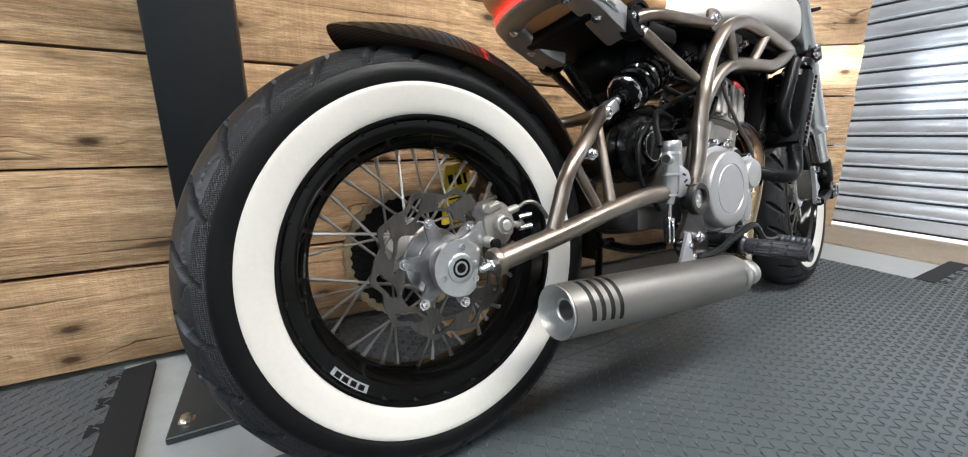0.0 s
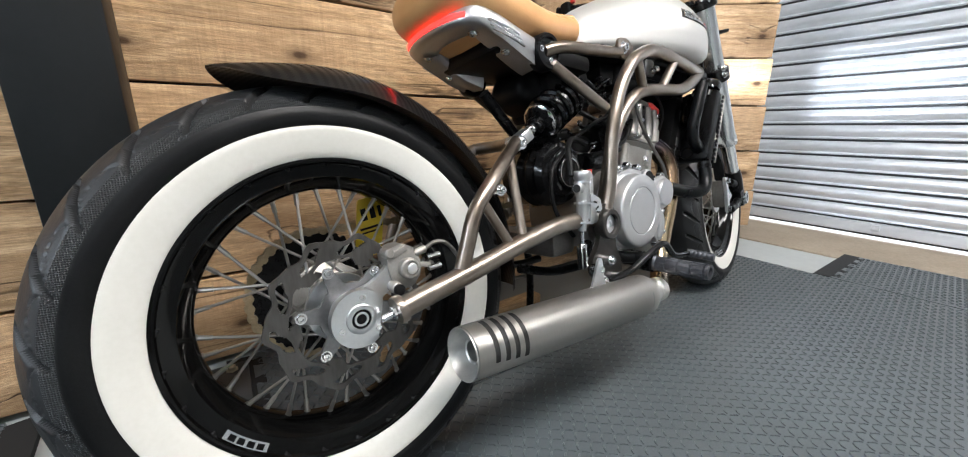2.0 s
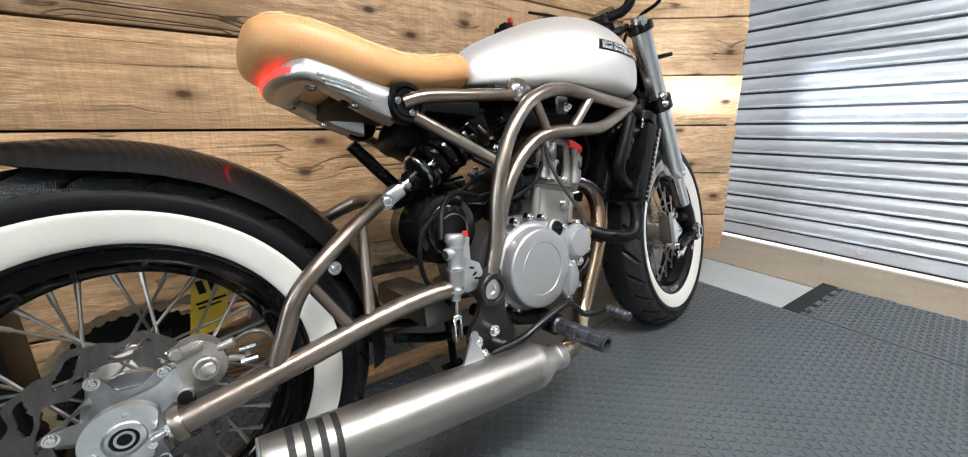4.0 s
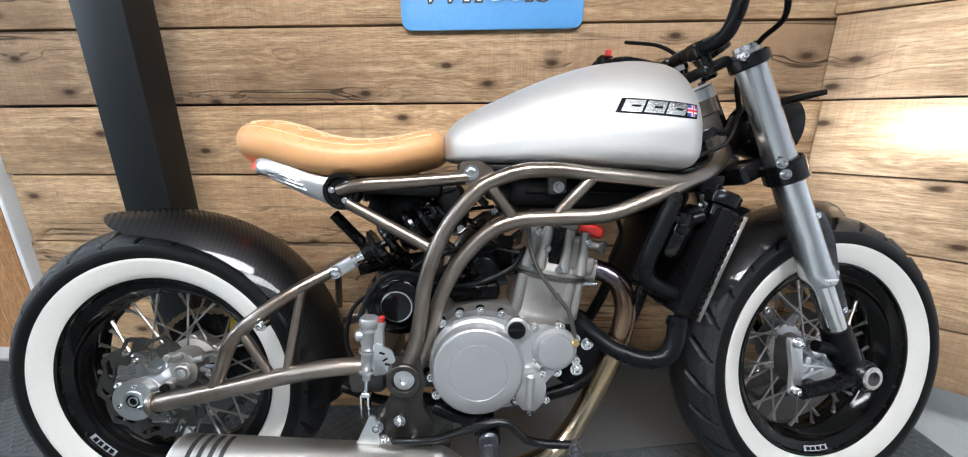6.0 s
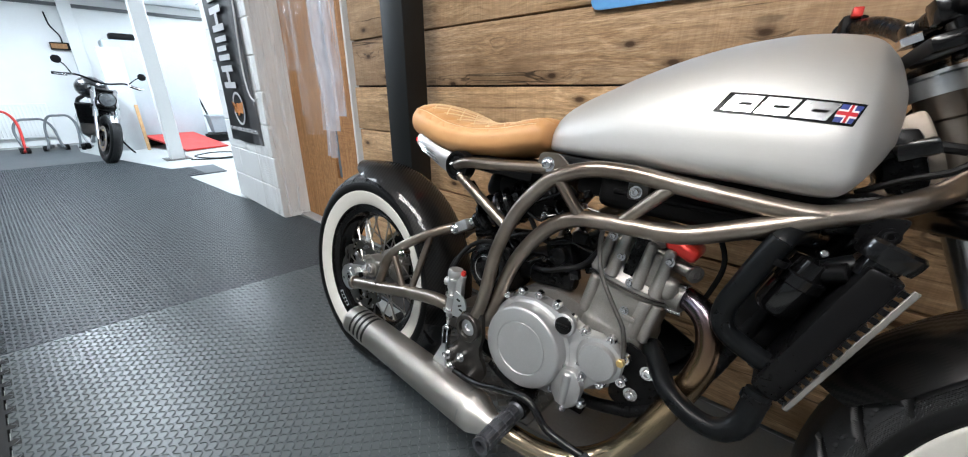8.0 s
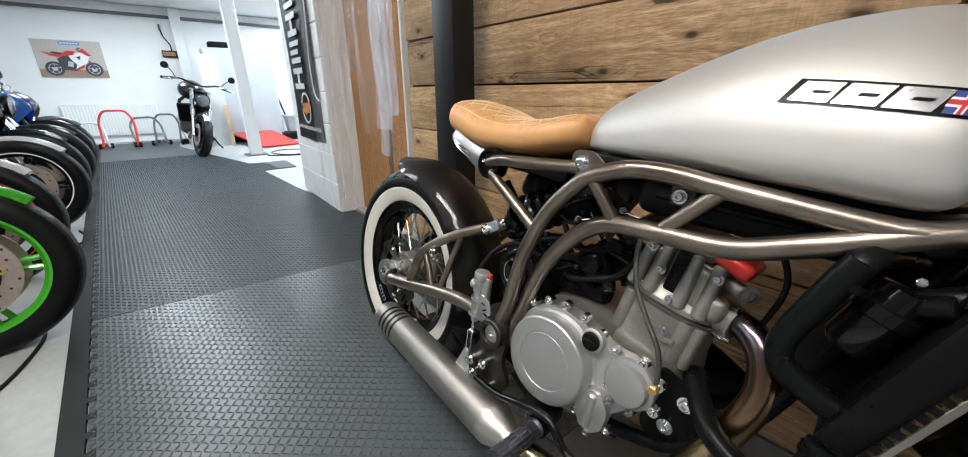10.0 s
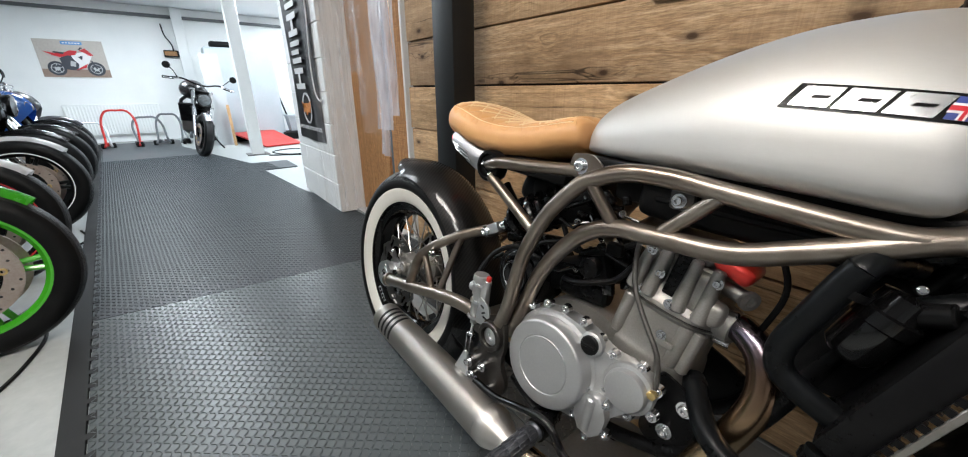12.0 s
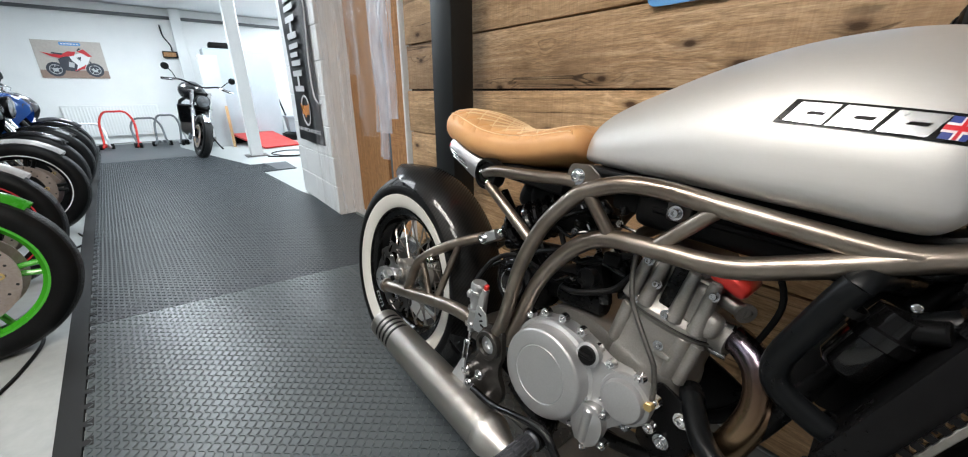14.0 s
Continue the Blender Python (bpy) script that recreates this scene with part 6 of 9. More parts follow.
for k, pts in enumerate(([(0.57, -0.06, 0.62), (0.62, -0.09, 0.59), (0.68, -0.085, 0.60), (0.73, -0.08, 0.63)], [(0.52, -0.085, 0.56), (0.56, -0.10, 0.585), (0.63, -0.095, 0.61), (0.70, -0.07, 0.655)],
                         [(0.43, -0.14, 0.48), (0.45, -0.12, 0.53), (0.49, -0.10, 0.555), (0.55, -0.09, 0.545)], [(0.44, -0.13, 0.36), (0.40, -0.12, 0.42), (0.41, -0.11, 0.49), (0.46, -0.1, 0.53)],
                         [(0.60, -0.07, 0.52), (0.65, -0.10, 0.535), (0.71, -0.09, 0.56), (0.74, -0.086, 0.60)], [(0.90, -0.06, 0.69), (0.93, -0.07, 0.63), (0.92, -0.06, 0.57), (0.90, -0.04, 0.52)])):
    bm = bm_new()
    tube(bm, pts, 0.0042 if k % 2 else 0.0055, 8)
    part("cable", bm, BLACK_PLASTIC, bike)
bm = bm_new()
box(bm, (0.700, -0.088, 0.612), (0.03, 0.016, 0.022), 0.003)
part("connector", bm, BLACK_PLASTIC, bike)
bm = bm_new()
tube(bm, [(0.40, -0.02, 0.545), (0.47, -0.015, 0.56), (0.56, -0.03, 0.575)], 0.013, 10)
part("shock_linkage", bm, SATIN_BLACK, bike)
both("rear_loop", [(0.36, -0.055, 0.555), (0.375, -0.025, 0.555), (0.378, 0.0, 0.555)], 0.0125)
bm = bm_new()
box(bm, (0.43, 0.0, 0.345), (0.07, 0.23, 0.05), 0.012, None, 2)
part("swingarm_yoke", bm, DARK_STEEL, bike)
both("link_rod", [(0.36, -0.05, 0.30), (0.45, -0.06, 0.275), (0.54, -0.07, 0.27)], 0.0095, SATIN_BLACK)

# radiator and hoses
GUARD = surf("dull_guard_aluminium", (0.25, 0.24, 0.22), (0.38, 0.36, 0.33), 20, 150, (0.35, 0.5), 0.9, 0.1)
RT, RB = Vector((1.090, 0, 0.676)), Vector((1.014, 0, 0.480))
rdir = (RT - RB).normalized()
rot = Matrix(((rdir.z, 0, rdir.x), (0, 1, 0), (-rdir.x, 0, rdir.z)))
rc = (RT + RB) / 2
rl = (RT - RB).length
for s in (-1, 1):
    bm = bm_new()
    cy = s * 0.10
    box(bm, rc + V3(0, cy, 0) - rot @ V3(0.0, 0, 0), (0.036, 0.118, rl * 0.98), 0.006, rot, 2)
    rad = part("radiator", bm, SATIN_BLACK, bike, "black water radiator")
    for k in range(26):
        bm = bm_new()
        box(bm, rc + V3(0, cy, 0) + rot @ V3(0.0195, 0, -rl * 0.45 + rl * 0.9 * k / 25), (0.004, 0.104, 0.0022), 0.0, rot)
        part("fin", bm, DARK_STEEL, rad)
    bm = bm_new()
    box(bm, rc + V3(0, cy + s * 0.062, 0) + rot @ V3(0.026, 0, 0), (0.007, 0.004, rl * 0.96), 0.001, rot)
    part("guard_edge", bm, GUARD, rad, "bare aluminium guard edge")
    for k in range(15):
        bm = bm_new()
        box(bm, rc + V3(0, cy + s * 0.062, 0) + rot @ V3(0.0185, 0, -rl * 0.44 + rl * 0.88 * k / 14), (0.007, 0.0045, 0.007), 0.0, rot)
        part("guard_tooth", bm, SATIN_BLACK, rad)
bm = bm_new()
lathe(bm, [(0, 0.017), (0.012, 0.017), (0.012, 0.022), (0.022, 0.022), (0.024, 0.019), (0.024, 0)], RT + V3(-0.004, -0.13, 0.0), rdir, 20, wob=lambda th: 1 + 0.03 * math.cos(8 * th))
part("radiator_cap", bm, GLOSS_BLACK, bike, "black radiator cap")
bm = bm_new()
tube(bm, [(0.852, -0.05, 0.440), (0.872, -0.085, 0.428), (0.905, -0.125, 0.408), (0.95, -0.148, 0.398), (0.985, -0.155, 0.405), (1.004, -0.152, 0.43), (1.012, -0.145, 0.478)], 0.0165, 16)
part("coolant_hose", bm, HOSE, bike, "black rubber coolant hose")
bm = bm_new()
tube(bm, [(0.990, -0.152, 0.690), (0.980, -0.151, 0.668), (0.962, -0.148, 0.620), (0.950, -0.145, 0.585), (0.949, -0.143, 0.562), (0.958, -0.140, 0.544), (0.980, -0.137, 0.530), (1.010, -0.132, 0.516)], 0.0148, 16)
part("coolant_hose", bm, HOSE, bike, "black rubber coolant hose")
for p, dv in (((0.858, -0.058, 0.436), (0.4, -0.8, -0.25)), ((1.009, -0.147, 0.462), (0.15, 0.1, 1)), ((0.985, -0.144, 0.660), (0.4, -0.05, 1)), ((1.000, -0.102, 0.509), (1, 0.2, -0.5))):
    bm = bm_new()
    lathe(bm, [(0, 0.0165), (0, 0.0182), (0.009, 0.0182), (0.009, 0.0165)], p, dv, 20, closed=True)
    part("hose_clip", bm, SATIN_BLACK, bike)
bm = bm_new()
tube(bm, [(1.068, -0.112, 0.668), (1.040, -0.112, 0.652), (1.022, -0.104, 0.630), (1.012, -0.080, 0.610), (1.005, -0.040, 0.600)], 0.0165, 16)
part("coolant_hose", bm, HOSE, bike, "short black rubber coolant hose")
bm = bm_new()
tube(bm, [(0.988, -0.150, 0.685), (0.993, -0.143, 0.694), (1.006, -0.118, 0.698), (1.025, -0.085, 0.692)], 0.0148, 16)
part("water_manifold", bm, HOSE, bike, "black rubber water pipe elbow")
bm = bm_new()
lathe(bm, [(-0.058, 0.0), (-0.058, 0.020), (-0.050, 0.026), (-0.012, 0.026), (-0.010, 0.029), (0.004, 0.029), (0.006, 0.024), (0.026, 0.022), (0.030, 0.0)], (1.020, -0.112, 0.640), rdir, 28)
part("thermostat_housing", bm, GLOSS_BLACK, bike, "gloss black thermostat housing")
bm = bm_new()
rod(bm, (1.022, -0.112, 0.645), (1.062, -0.128, 0.662), 0.013, 14, 0.002)
part("housing_outlet", bm, SATIN_BLACK, bike)
bm = bm_new()
lathe(bm, [(-0.02, 0.018), (0.0, 0.018), (0.002, 0.028), (0.012, 0.030), (0.022, 0.030), (0.026, 0.026), (0.026, 0.0)], RT + V3(-0.006, -0.130, 0.004), rdir, 26, wob=lambda th: 1 + 0.04 * math.cos(9 * th))
part("filler_cap", bm, GLOSS_BLACK, bike, "knurled black filler cap")
bm = bm_new()
lathe(bm, [(0, 0.004), (0.002, 0.004), (0.0035, 0.0025), (0.0035, 0)], (1.031, -0.160, 0.684), (0, -1, 0.2), 14)
part("bleed_screw", bm, CHROME, bike, "bright bleed screw")
bm = bm_new()
box(bm, (1.005, -0.010, 0.592), (0.075, 0.150, 0.160), 0.02, rot, 2)
part("fan_shroud", bm, BLACK_PLASTIC, bike, "black fan shroud behind the radiator")
bm = bm_new()
box(bm, (1.04, 0.0, 0.725), (0.09, 0.20, 0.05), 0.012, Matrix.Rotation(radians(-15), 3, "Y"), 2)
part("head_gusset", bm, SATIN_BLACK, bike)
bm = bm_new()
slab(bm, rounded([(1.06, 0.73), (1.10, 0.735), (1.09, 0.70), (1.055, 0.70)], 0.008), 0.004, pose(0, -0.118, 0), 0.0006)
bolt(bm, (1.085, -0.121, 0.712), (0, -1, 0), 0.007, 0.008)
part("radiator_bracket", bm, SATIN_BLACK, bike)

# black airbox under the tank
bm = bm_new()
box(bm, (0.86, 0.0, 0.704), (0.30, 0.15, 0.066), 0.018, Matrix.Rotation(radians(2), 3, "Y"), 3)
box(bm, (0.86, 0.0, 0.704), (0.24, 0.156, 0.010), 0.003, Matrix.Rotation(radians(2), 3, "Y"), 1)
part("airbox", bm, BLACK_PLASTIC, bike, "black plastic airbox under the tank")
# small fittings packed between the frame tubes
rnd = random.Random(12)
for k in range(34):
    c = V3(rnd.uniform(0.56, 0.73), rnd.uniform(-0.088, -0.045), rnd.uniform(0.515, 0.705))
    turn_ = Matrix.Rotation(rnd.uniform(-0.8, 0.8), 3, "Y")
    bm = bm_new()
    if k % 3 == 0:
        bolt(bm, c, (rnd.uniform(-0.3, 0.3), -1, 0.2), rnd.uniform(0.003, 0.0055), 0.006)
        part("fitting_screw", bm, CHROME, bike)
    elif k % 3 == 1:
        box(bm, c, (rnd.uniform(0.012, 0.034), 0.016, rnd.uniform(0.010, 0.022)), 0.003, turn_, 2)
        part("connector", bm, GLOSS_BLACK, bike)
    else:
        a_ = c + V3(rnd.uniform(-0.07, -0.03), 0.0, rnd.uniform(-0.03, 0.04))
        b_ = c + V3(rnd.uniform(0.03, 0.06), 0.0, rnd.uniform(-0.05, 0.03))
        tube(bm, [a_, a_.lerp(c, 0.6) + V3(0, -0.008, -0.012), c, b_], rnd.uniform(0.0025, 0.0048), 8)
        part("cable", bm, GLOSS_BLACK, bike)
bm = bm_new()
rod(bm, (0.590, -0.055, 0.506), (0.690, -0.050, 0.510), 0.021, 20, 0.006)
part("starter_motor", bm, SATIN_BLACK, bike, "black starter motor")



# ---- rear end details ----
# axle boss, adjuster and caliper hanger on the right
bm = bm_new()
lathe(bm, [(-0.070, 0.036), (-0.082, 0.035), (-0.084, 0.030), (-0.092, 0.029), (-0.094, 0.033), (-0.100, 0.033), (-0.102, 0.028), (-0.112, 0.027), (-0.112, 0.0)], (0, 0, R_WHEEL), (0, 1, 0), 48)
boss = part("axle_boss", bm, ALU, bike, "machined aluminium axle boss")
outline = []
for k in range(64):
    th = 2 * math.pi * k / 64
    x_, z_ = 0.0392 * math.cos(th), 0.0392 * math.sin(th)
    u_ = x_ * math.cos(radians(14)) - z_ * math.sin(radians(14))
    if u_ > 0.0275:
        x_, z_ = x_ - (u_ - 0.0275) * math.cos(radians(14)), z_ + (u_ - 0.0275) * math.sin(radians(14))
    outline.append((x_, R_WHEEL + z_))
bm = bm_new()
slab(bm, outline, 0.013, pose(0, -0.1185, 0), 0.0012)
lathe(bm, [(0.0, 0.0205), (0.002, 0.0200), (0.003, 0.0185), (0.003, 0.0135), (-0.001, 0.0130)], (0, -0.1248, R_WHEEL), (0, -1, 0), 36, caps=False)
part("boss_flange", bm, ALU, boss, "machined flange with one flat side")
for k in range(3):
    th = radians(80 + 120 * k)
    bm = bm_new()
    lathe(bm, [(0, 0.0044), (0.002, 0.0044), (0.002, 0.0022), (0.0008, 0.002), (0.0008, 0.0)], (0.0285 * math.cos(th), -0.1248, R_WHEEL + 0.0285 * math.sin(th)), (0, -1, 0), 14)
    part("boss_screw", bm, CHROME, boss)
# flange is solid here: a flat black disc gives the bore its shade
bm = bm_new()
lathe(bm, [(0, 0.0132), (0.0012, 0.0132), (0.0012, 0.0)], (0, -0.1248, R_WHEEL), (0, -1, 0), 28)
part("bore_shade_disc", bm, SATIN_BLACK, boss, "black disc painting the shade inside the axle bore")
bm = bm_new()
lathe(bm, [(0.001, 0.0098), (0.0022, 0.0095), (0.0022, 0.0070), (0.001, 0.0068)], (0, -0.1248, R_WHEEL), (0, -1, 0), 28, caps=False)
part("axle_end", bm, ALU, boss)
ARM_D = Vector((-0.962, 0.0, -0.22)).normalized()
for s in (-1, 1):
    bm = bm_new()
    lathe(bm, [(-0.006, 0.0), (-0.006, 0.0195), (-0.004, 0.0205), (0.004, 0.0205), (0.006, 0.0195), (0.006, 0.0)], (0.050, s * 0.137, 0.3245), ARM_D, 32)
    plate = part("axle_plate", bm, FRAME_STEEL, bike, "round steel plate closing the swingarm end")
    bm = bm_new()
    e_ = Vector((0.044, s * 0.139, 0.323))
    lathe(bm, [(0.0, 0.0095), (0.006, 0.0095), (0.007, 0.008), (0.007, 0.0)], e_, ARM_D, 6)
    rod(bm, e_, e_ + ARM_D * 0.022, 0.0052, 14, 0.001)
    part("chain_adjuster", bm, CHROME, plate, "bright adjuster bolt and locknut")
bm = bm_new()
slab(bm, rounded([(-0.012, 0.352), (0.030, 0.360), (0.070, 0.392), (0.095, 0.385), (0.090, 0.362), (0.045, 0.338), (0.0, 0.30)], 0.012), 0.010, pose(0, -0.094, 0), 0.002)
part("caliper_hanger", bm, ALU, bike, "aluminium rear caliper hanger")
bm = bm_new()
slab(bm, rounded([(0.056, 0.420), (0.088, 0.428), (0.112, 0.412), (0.120, 0.384), (0.112, 0.358), (0.090, 0.346), (0.066, 0.352), (0.058, 0.382)], 0.008), 0.036, pose(0, -0.088, 0), 0.004)
lathe(bm, [(0, 0.0185), (0.010, 0.0180), (0.012, 0.0155), (0.012, 0.013), (0.0105, 0.0125), (0.0105, 0.0)], (0.092, -0.106, 0.383), (0, -1, 0), 28)
box(bm, (0.078, -0.104, 0.414), (0.030, 0.012, 0.012), 0.003, Matrix.Rotation(radians(-20), 3, "Y"), 2)
rod(bm, (0.058, -0.095, 0.414), (0.060, -0.113, 0.415), 0.0085, 14, 0.002)
rod(bm, (0.062, -0.100, 0.358), (0.064, -0.118, 0.355), 0.0105, 14, 0.002)
rod(bm, (0.108, -0.100, 0.404), (0.132, -0.102, 0.410), 0.0075, 12, 0.002)
box(bm, (0.130, -0.094, 0.380), (0.024, 0.014, 0.011), 0.003, Matrix.Rotation(radians(10), 3, "Y"), 2)
lathe(bm, [(0, 0.003), (0, 0.0075), (0.008, 0.0075), (0.008, 0.003)], (0.142, -0.090, 0.378), (0, -1, 0), 16, closed=True)
cal = part("rear_caliper", bm, CAST, bike, "silver rear brake caliper")
bm = bm_new()
lathe(bm, [(0, 0.009), (0.006, 0.009), (0.007, 0.007), (0.007, 0)], (0.062, -0.124, 0.356), (0, -1, 0), 16)
part("slide_boot", bm, BLACK_PLASTIC, cal, "black rubber boot")
bm = bm_new()
lathe(bm, [(0, 0.008), (0.001, 0.0095), (0.002, 0.008), (0.002, 0.0)], (0.094, -0.1185, 0.383), (0, -1, 0), 20)
part("maker_mark", bm, ALU, cal)
bm = bm_new()
tube(bm, [(0.128, -0.10, 0.405), (0.148, -0.105, 0.418), (0.170, -0.108, 0.415), (0.184, -0.112, 0.398), (0.19, -0.115, 0.385)], 0.0038, 8)
part("brake_line", bm, DARK_STEEL, cal)
cal.matrix_basis = Matrix.Translation((0.083, -0.088, 0.373)) @ Matrix.Diagonal((0.86, 0.95, 0.86, 1)) @ Matrix.Translation((-0.09, 0.088, -0.385))
for z in (0.392, 0.372):
    bm = bm_new()
    rod(bm, (0.135, -0.10, z), (0.16, -0.104, z + 0.002), 0.0055, 8, 0.001)
    part("hose_end", bm, CHROME, cal)

# sprocket and chain on the left
bm = bm_new()
teeth = []
for k in range(176):
    th = 2 * math.pi * k / 176
    r_ = 0.1005 + (0.0045 if (k % 4) in (0, 1) else 0.0)
    teeth.append((r_ * math.cos(th), r_ * math.sin(th)))
slab(bm, teeth, 0.006, pose(0, 0.077, R_WHEEL))
part("sprocket", bm, SATIN_BLACK, bike, "black rear sprocket")
for k in range(6):
    th = 2 * math.pi * (k + 0.5) / 6
    bm = bm_new()
    bolt(bm, (0.045 * math.cos(th), 0.072, R_WHEEL + 0.045 * math.sin(th)), (0, -1, 0), 0.007, 0.01, False)
    part("sprocket_bolt", bm, CHROME, bike)
FRONT_SPR = Vector((0.545, 0.077, 0.385))
path = []
for k in range(241):
    th = radians(83 + (277 - 83) * k / 240)
    path.append(Vector((0.1055 * math.cos(th), 0.077, R_WHEEL + 0.1055 * math.sin(th))))
p_top, p_bot = path[0].copy(), path[-1].copy()
run_b = [p_bot.lerp(FRONT_SPR + Vector((0.0, 0, -0.034)), f) for f in np.linspace(0.005, 1, 220)]
run_t = [(FRONT_SPR + Vector((0, 0, 0.034))).lerp(p_top, f) for f in np.linspace(0, 0.995, 220)]
loop = path + run_b + run_t
bm = bm_new()
acc, count = 0.0, 0
for a, b in zip(loop, loop[1:]):
    acc += (b - a).length
    if acc >= 0.0150:
        acc = 0.0
        count += 1
        d_ = (b - a).normalized()
        rot_ = Matrix.Rotation(-math.atan2(d_.z, d_.x), 3, "Y")
        wy = 0.0065 if count % 2 else 0.0048
        for s in (-1, 1):
            lathe(bm, [(-0.0008, 0.0), (-0.0008, 0.0074), (0.0008, 0.0074), (0.0008, 0.0)], b + Vector((0, s * 0.0056, 0)), (0, 1, 0), 10)
            box(bm, b - d_ * 0.0075 + Vector((0, s * wy, 0)), (0.016, 0.0015, 0.0085), 0.0, rot_)
        lathe(bm, [(-0.0075, 0.0), (-0.0075, 0.0028), (0.0075, 0.0028), (0.0075, 0.0)], b, (0, 1, 0), 8)
tagged(part("chain", bm, CHAIN_STEEL, bike, "oiled bronze-coloured drive chain", 0), kind="stuff")

# yellow tag near the chain
bm = bm_new()
slab(bm, rounded([(0.064, 0.365), (0.114, 0.372), (0.134, 0.480), (0.082, 0.474)], 0.006), 0.004, pose(0, 0.060, 0))
tag = part("warning_tag", bm, YELLOW, bike, "yellow warning tag with black marks")
for x, z, w, h in ((0.090, 0.446, 0.010, 0.022), (0.106, 0.449, 0.010, 0.022), (0.120, 0.450, 0.006, 0.020), (0.101, 0.422, 0.042, 0.004), (0.098, 0.414, 0.032, 0.003)):
    bm = bm_new()
    box(bm, (x, 0.0575, z), (w, 0.001, h), 0, Matrix.Rotation(radians(-8), 3, "Y"))
    part("print_bar", bm, SATIN_BLACK, tag)

# carbon rear mudguard
bm = bm_new()
rows = []
NR = 40
for i in range(NR):
    f0 = (i / (NR - 1)) ** 1.5
    th = radians(108 - 117 * f0)
    wmax = 0.089 * math.sqrt(1 - (1 - min(1.0, 0.004 + f0 * 117 / 24)) ** 2)
    lift = 0.010 * max(0.0, 1 - f0 * 117 / 15) ** 2
    row = []
    for k in range(21):
        f = -1 + 2 * k / 20
        rr = 0.3525 + lift - 0.046 * (wmax / 0.089) ** 1.5 * abs(f) ** 2.8
        row.append((rr * math.cos(th), wmax * f, R_WHEEL + rr * math.sin(th)))
    rows.append(row)
loft(bm, rows, False, False)
bmesh.ops.solidify(bm, geom=list(bm.faces), thickness=0.003)
part("rear_mudguard", bm, CARBON, bike, "glossy carbon fibre rear mudguard", 50)

# tail unit with light strip under the seat
U = [(0.400, -0.112, 0.712), (0.352, -0.117, 0.722), (0.302, -0.116, 0.738), (0.262, -0.106, 0.750), (0.241, -0.084, 0.752), (0.228, -0.045, 0.752), (0.224, 0.0, 0.752)]
U += [(x, -y, z) for x, y, z in U[-2::-1]]
path = smooth_path(U, 0.010)


def band(bm, path, prof, closed=True):
    """Sweeps an upright outline (outwards, up) along a level path."""
    rings = []
    n = len(path)
    for i, p in enumerate(path):
        t_ = (path[min(i + 1, n - 1)] - path[max(i - 1, 0)])
        out = Vector((t_.y, -t_.x, 0)).normalized()
        rings.append([p + out * (-a) + Vector((0, 0, b)) for a, b in prof])
    return loft(bm, rings, True, closed)


TAIL_ALU = surf("satin_tail_casting", (0.42, 0.42, 0.43), (0.56, 0.56, 0.57), 10, 300, (0.3, 0.42), 0.9, 0.08)


def tail_band(bm, path):
    """The tail casting: a U that rises into a cowl at its rear and thins towards the pivots."""
    rings = []
    n = len(path)
    for i, p in enumerate(path):
        t_ = (path[min(i + 1, n - 1)] - path[max(i - 1, 0)])
        out = Vector((t_.y, -t_.x, 0)).normalized() * -1
        c = 1 - abs(2 * i / (n - 1) - 1)
        rise = 0.004 * min(1.0, c * 1.6) ** 2.2
        wide = 0.058 - 0.008 * c
        ring = [(0.006, 0.003), (0.005, 0.012 + rise * 0.3), (-0.002, 0.020 + rise), (-0.012, 0.020 + rise), (-0.020, 0.016), (-wide, 0.010), (-wide - 0.002, -0.012),
                (-wide + 0.003, -0.026), (-wide + 0.010, -0.030), (-0.024, -0.026), (-0.014, -0.026), (-0.002, -0.030), (0.004, -0.020), (0.0065, -0.006)]
        low = 1 - 0.70 * min(1.0, c * 1.9)
        rings.append([p + out * a + Vector((0, 0, b if b > 0 else b * low)) for a, b in ring])
    return loft(bm, rings)


bm = bm_new()
tail_band(bm, path)
tail = part("tail_unit", bm, TAIL_ALU, bike, "satin aluminium tail unit")
nb = len(path)
bm = bm_new()
band(bm, path[int(nb * 0.31):int(nb * 0.69)], [(0.0084, 0.0015), (0.0084, 0.0085), (0.0035, 0.0100), (0.0035, 0.0005)])
part("light_strip", bm, LED_RED, tail, "lit red LED tail light strip")
for k in range(3):
    for s in (-1, 1):
        bm = bm_new()
        tube(bm, [(0.345 - 0.006 * k, s * 0.1235, 0.713 + 0.0085 * k), (0.315 - 0.006 * k, s * 0.1228, 0.724 + 0.0080 * k), (0.282 - 0.005 * k, s * 0.1165, 0.735 + 0.0065 * k)], 0.0026, 8)
        part("cooling_rib", bm, CHROME, tail)
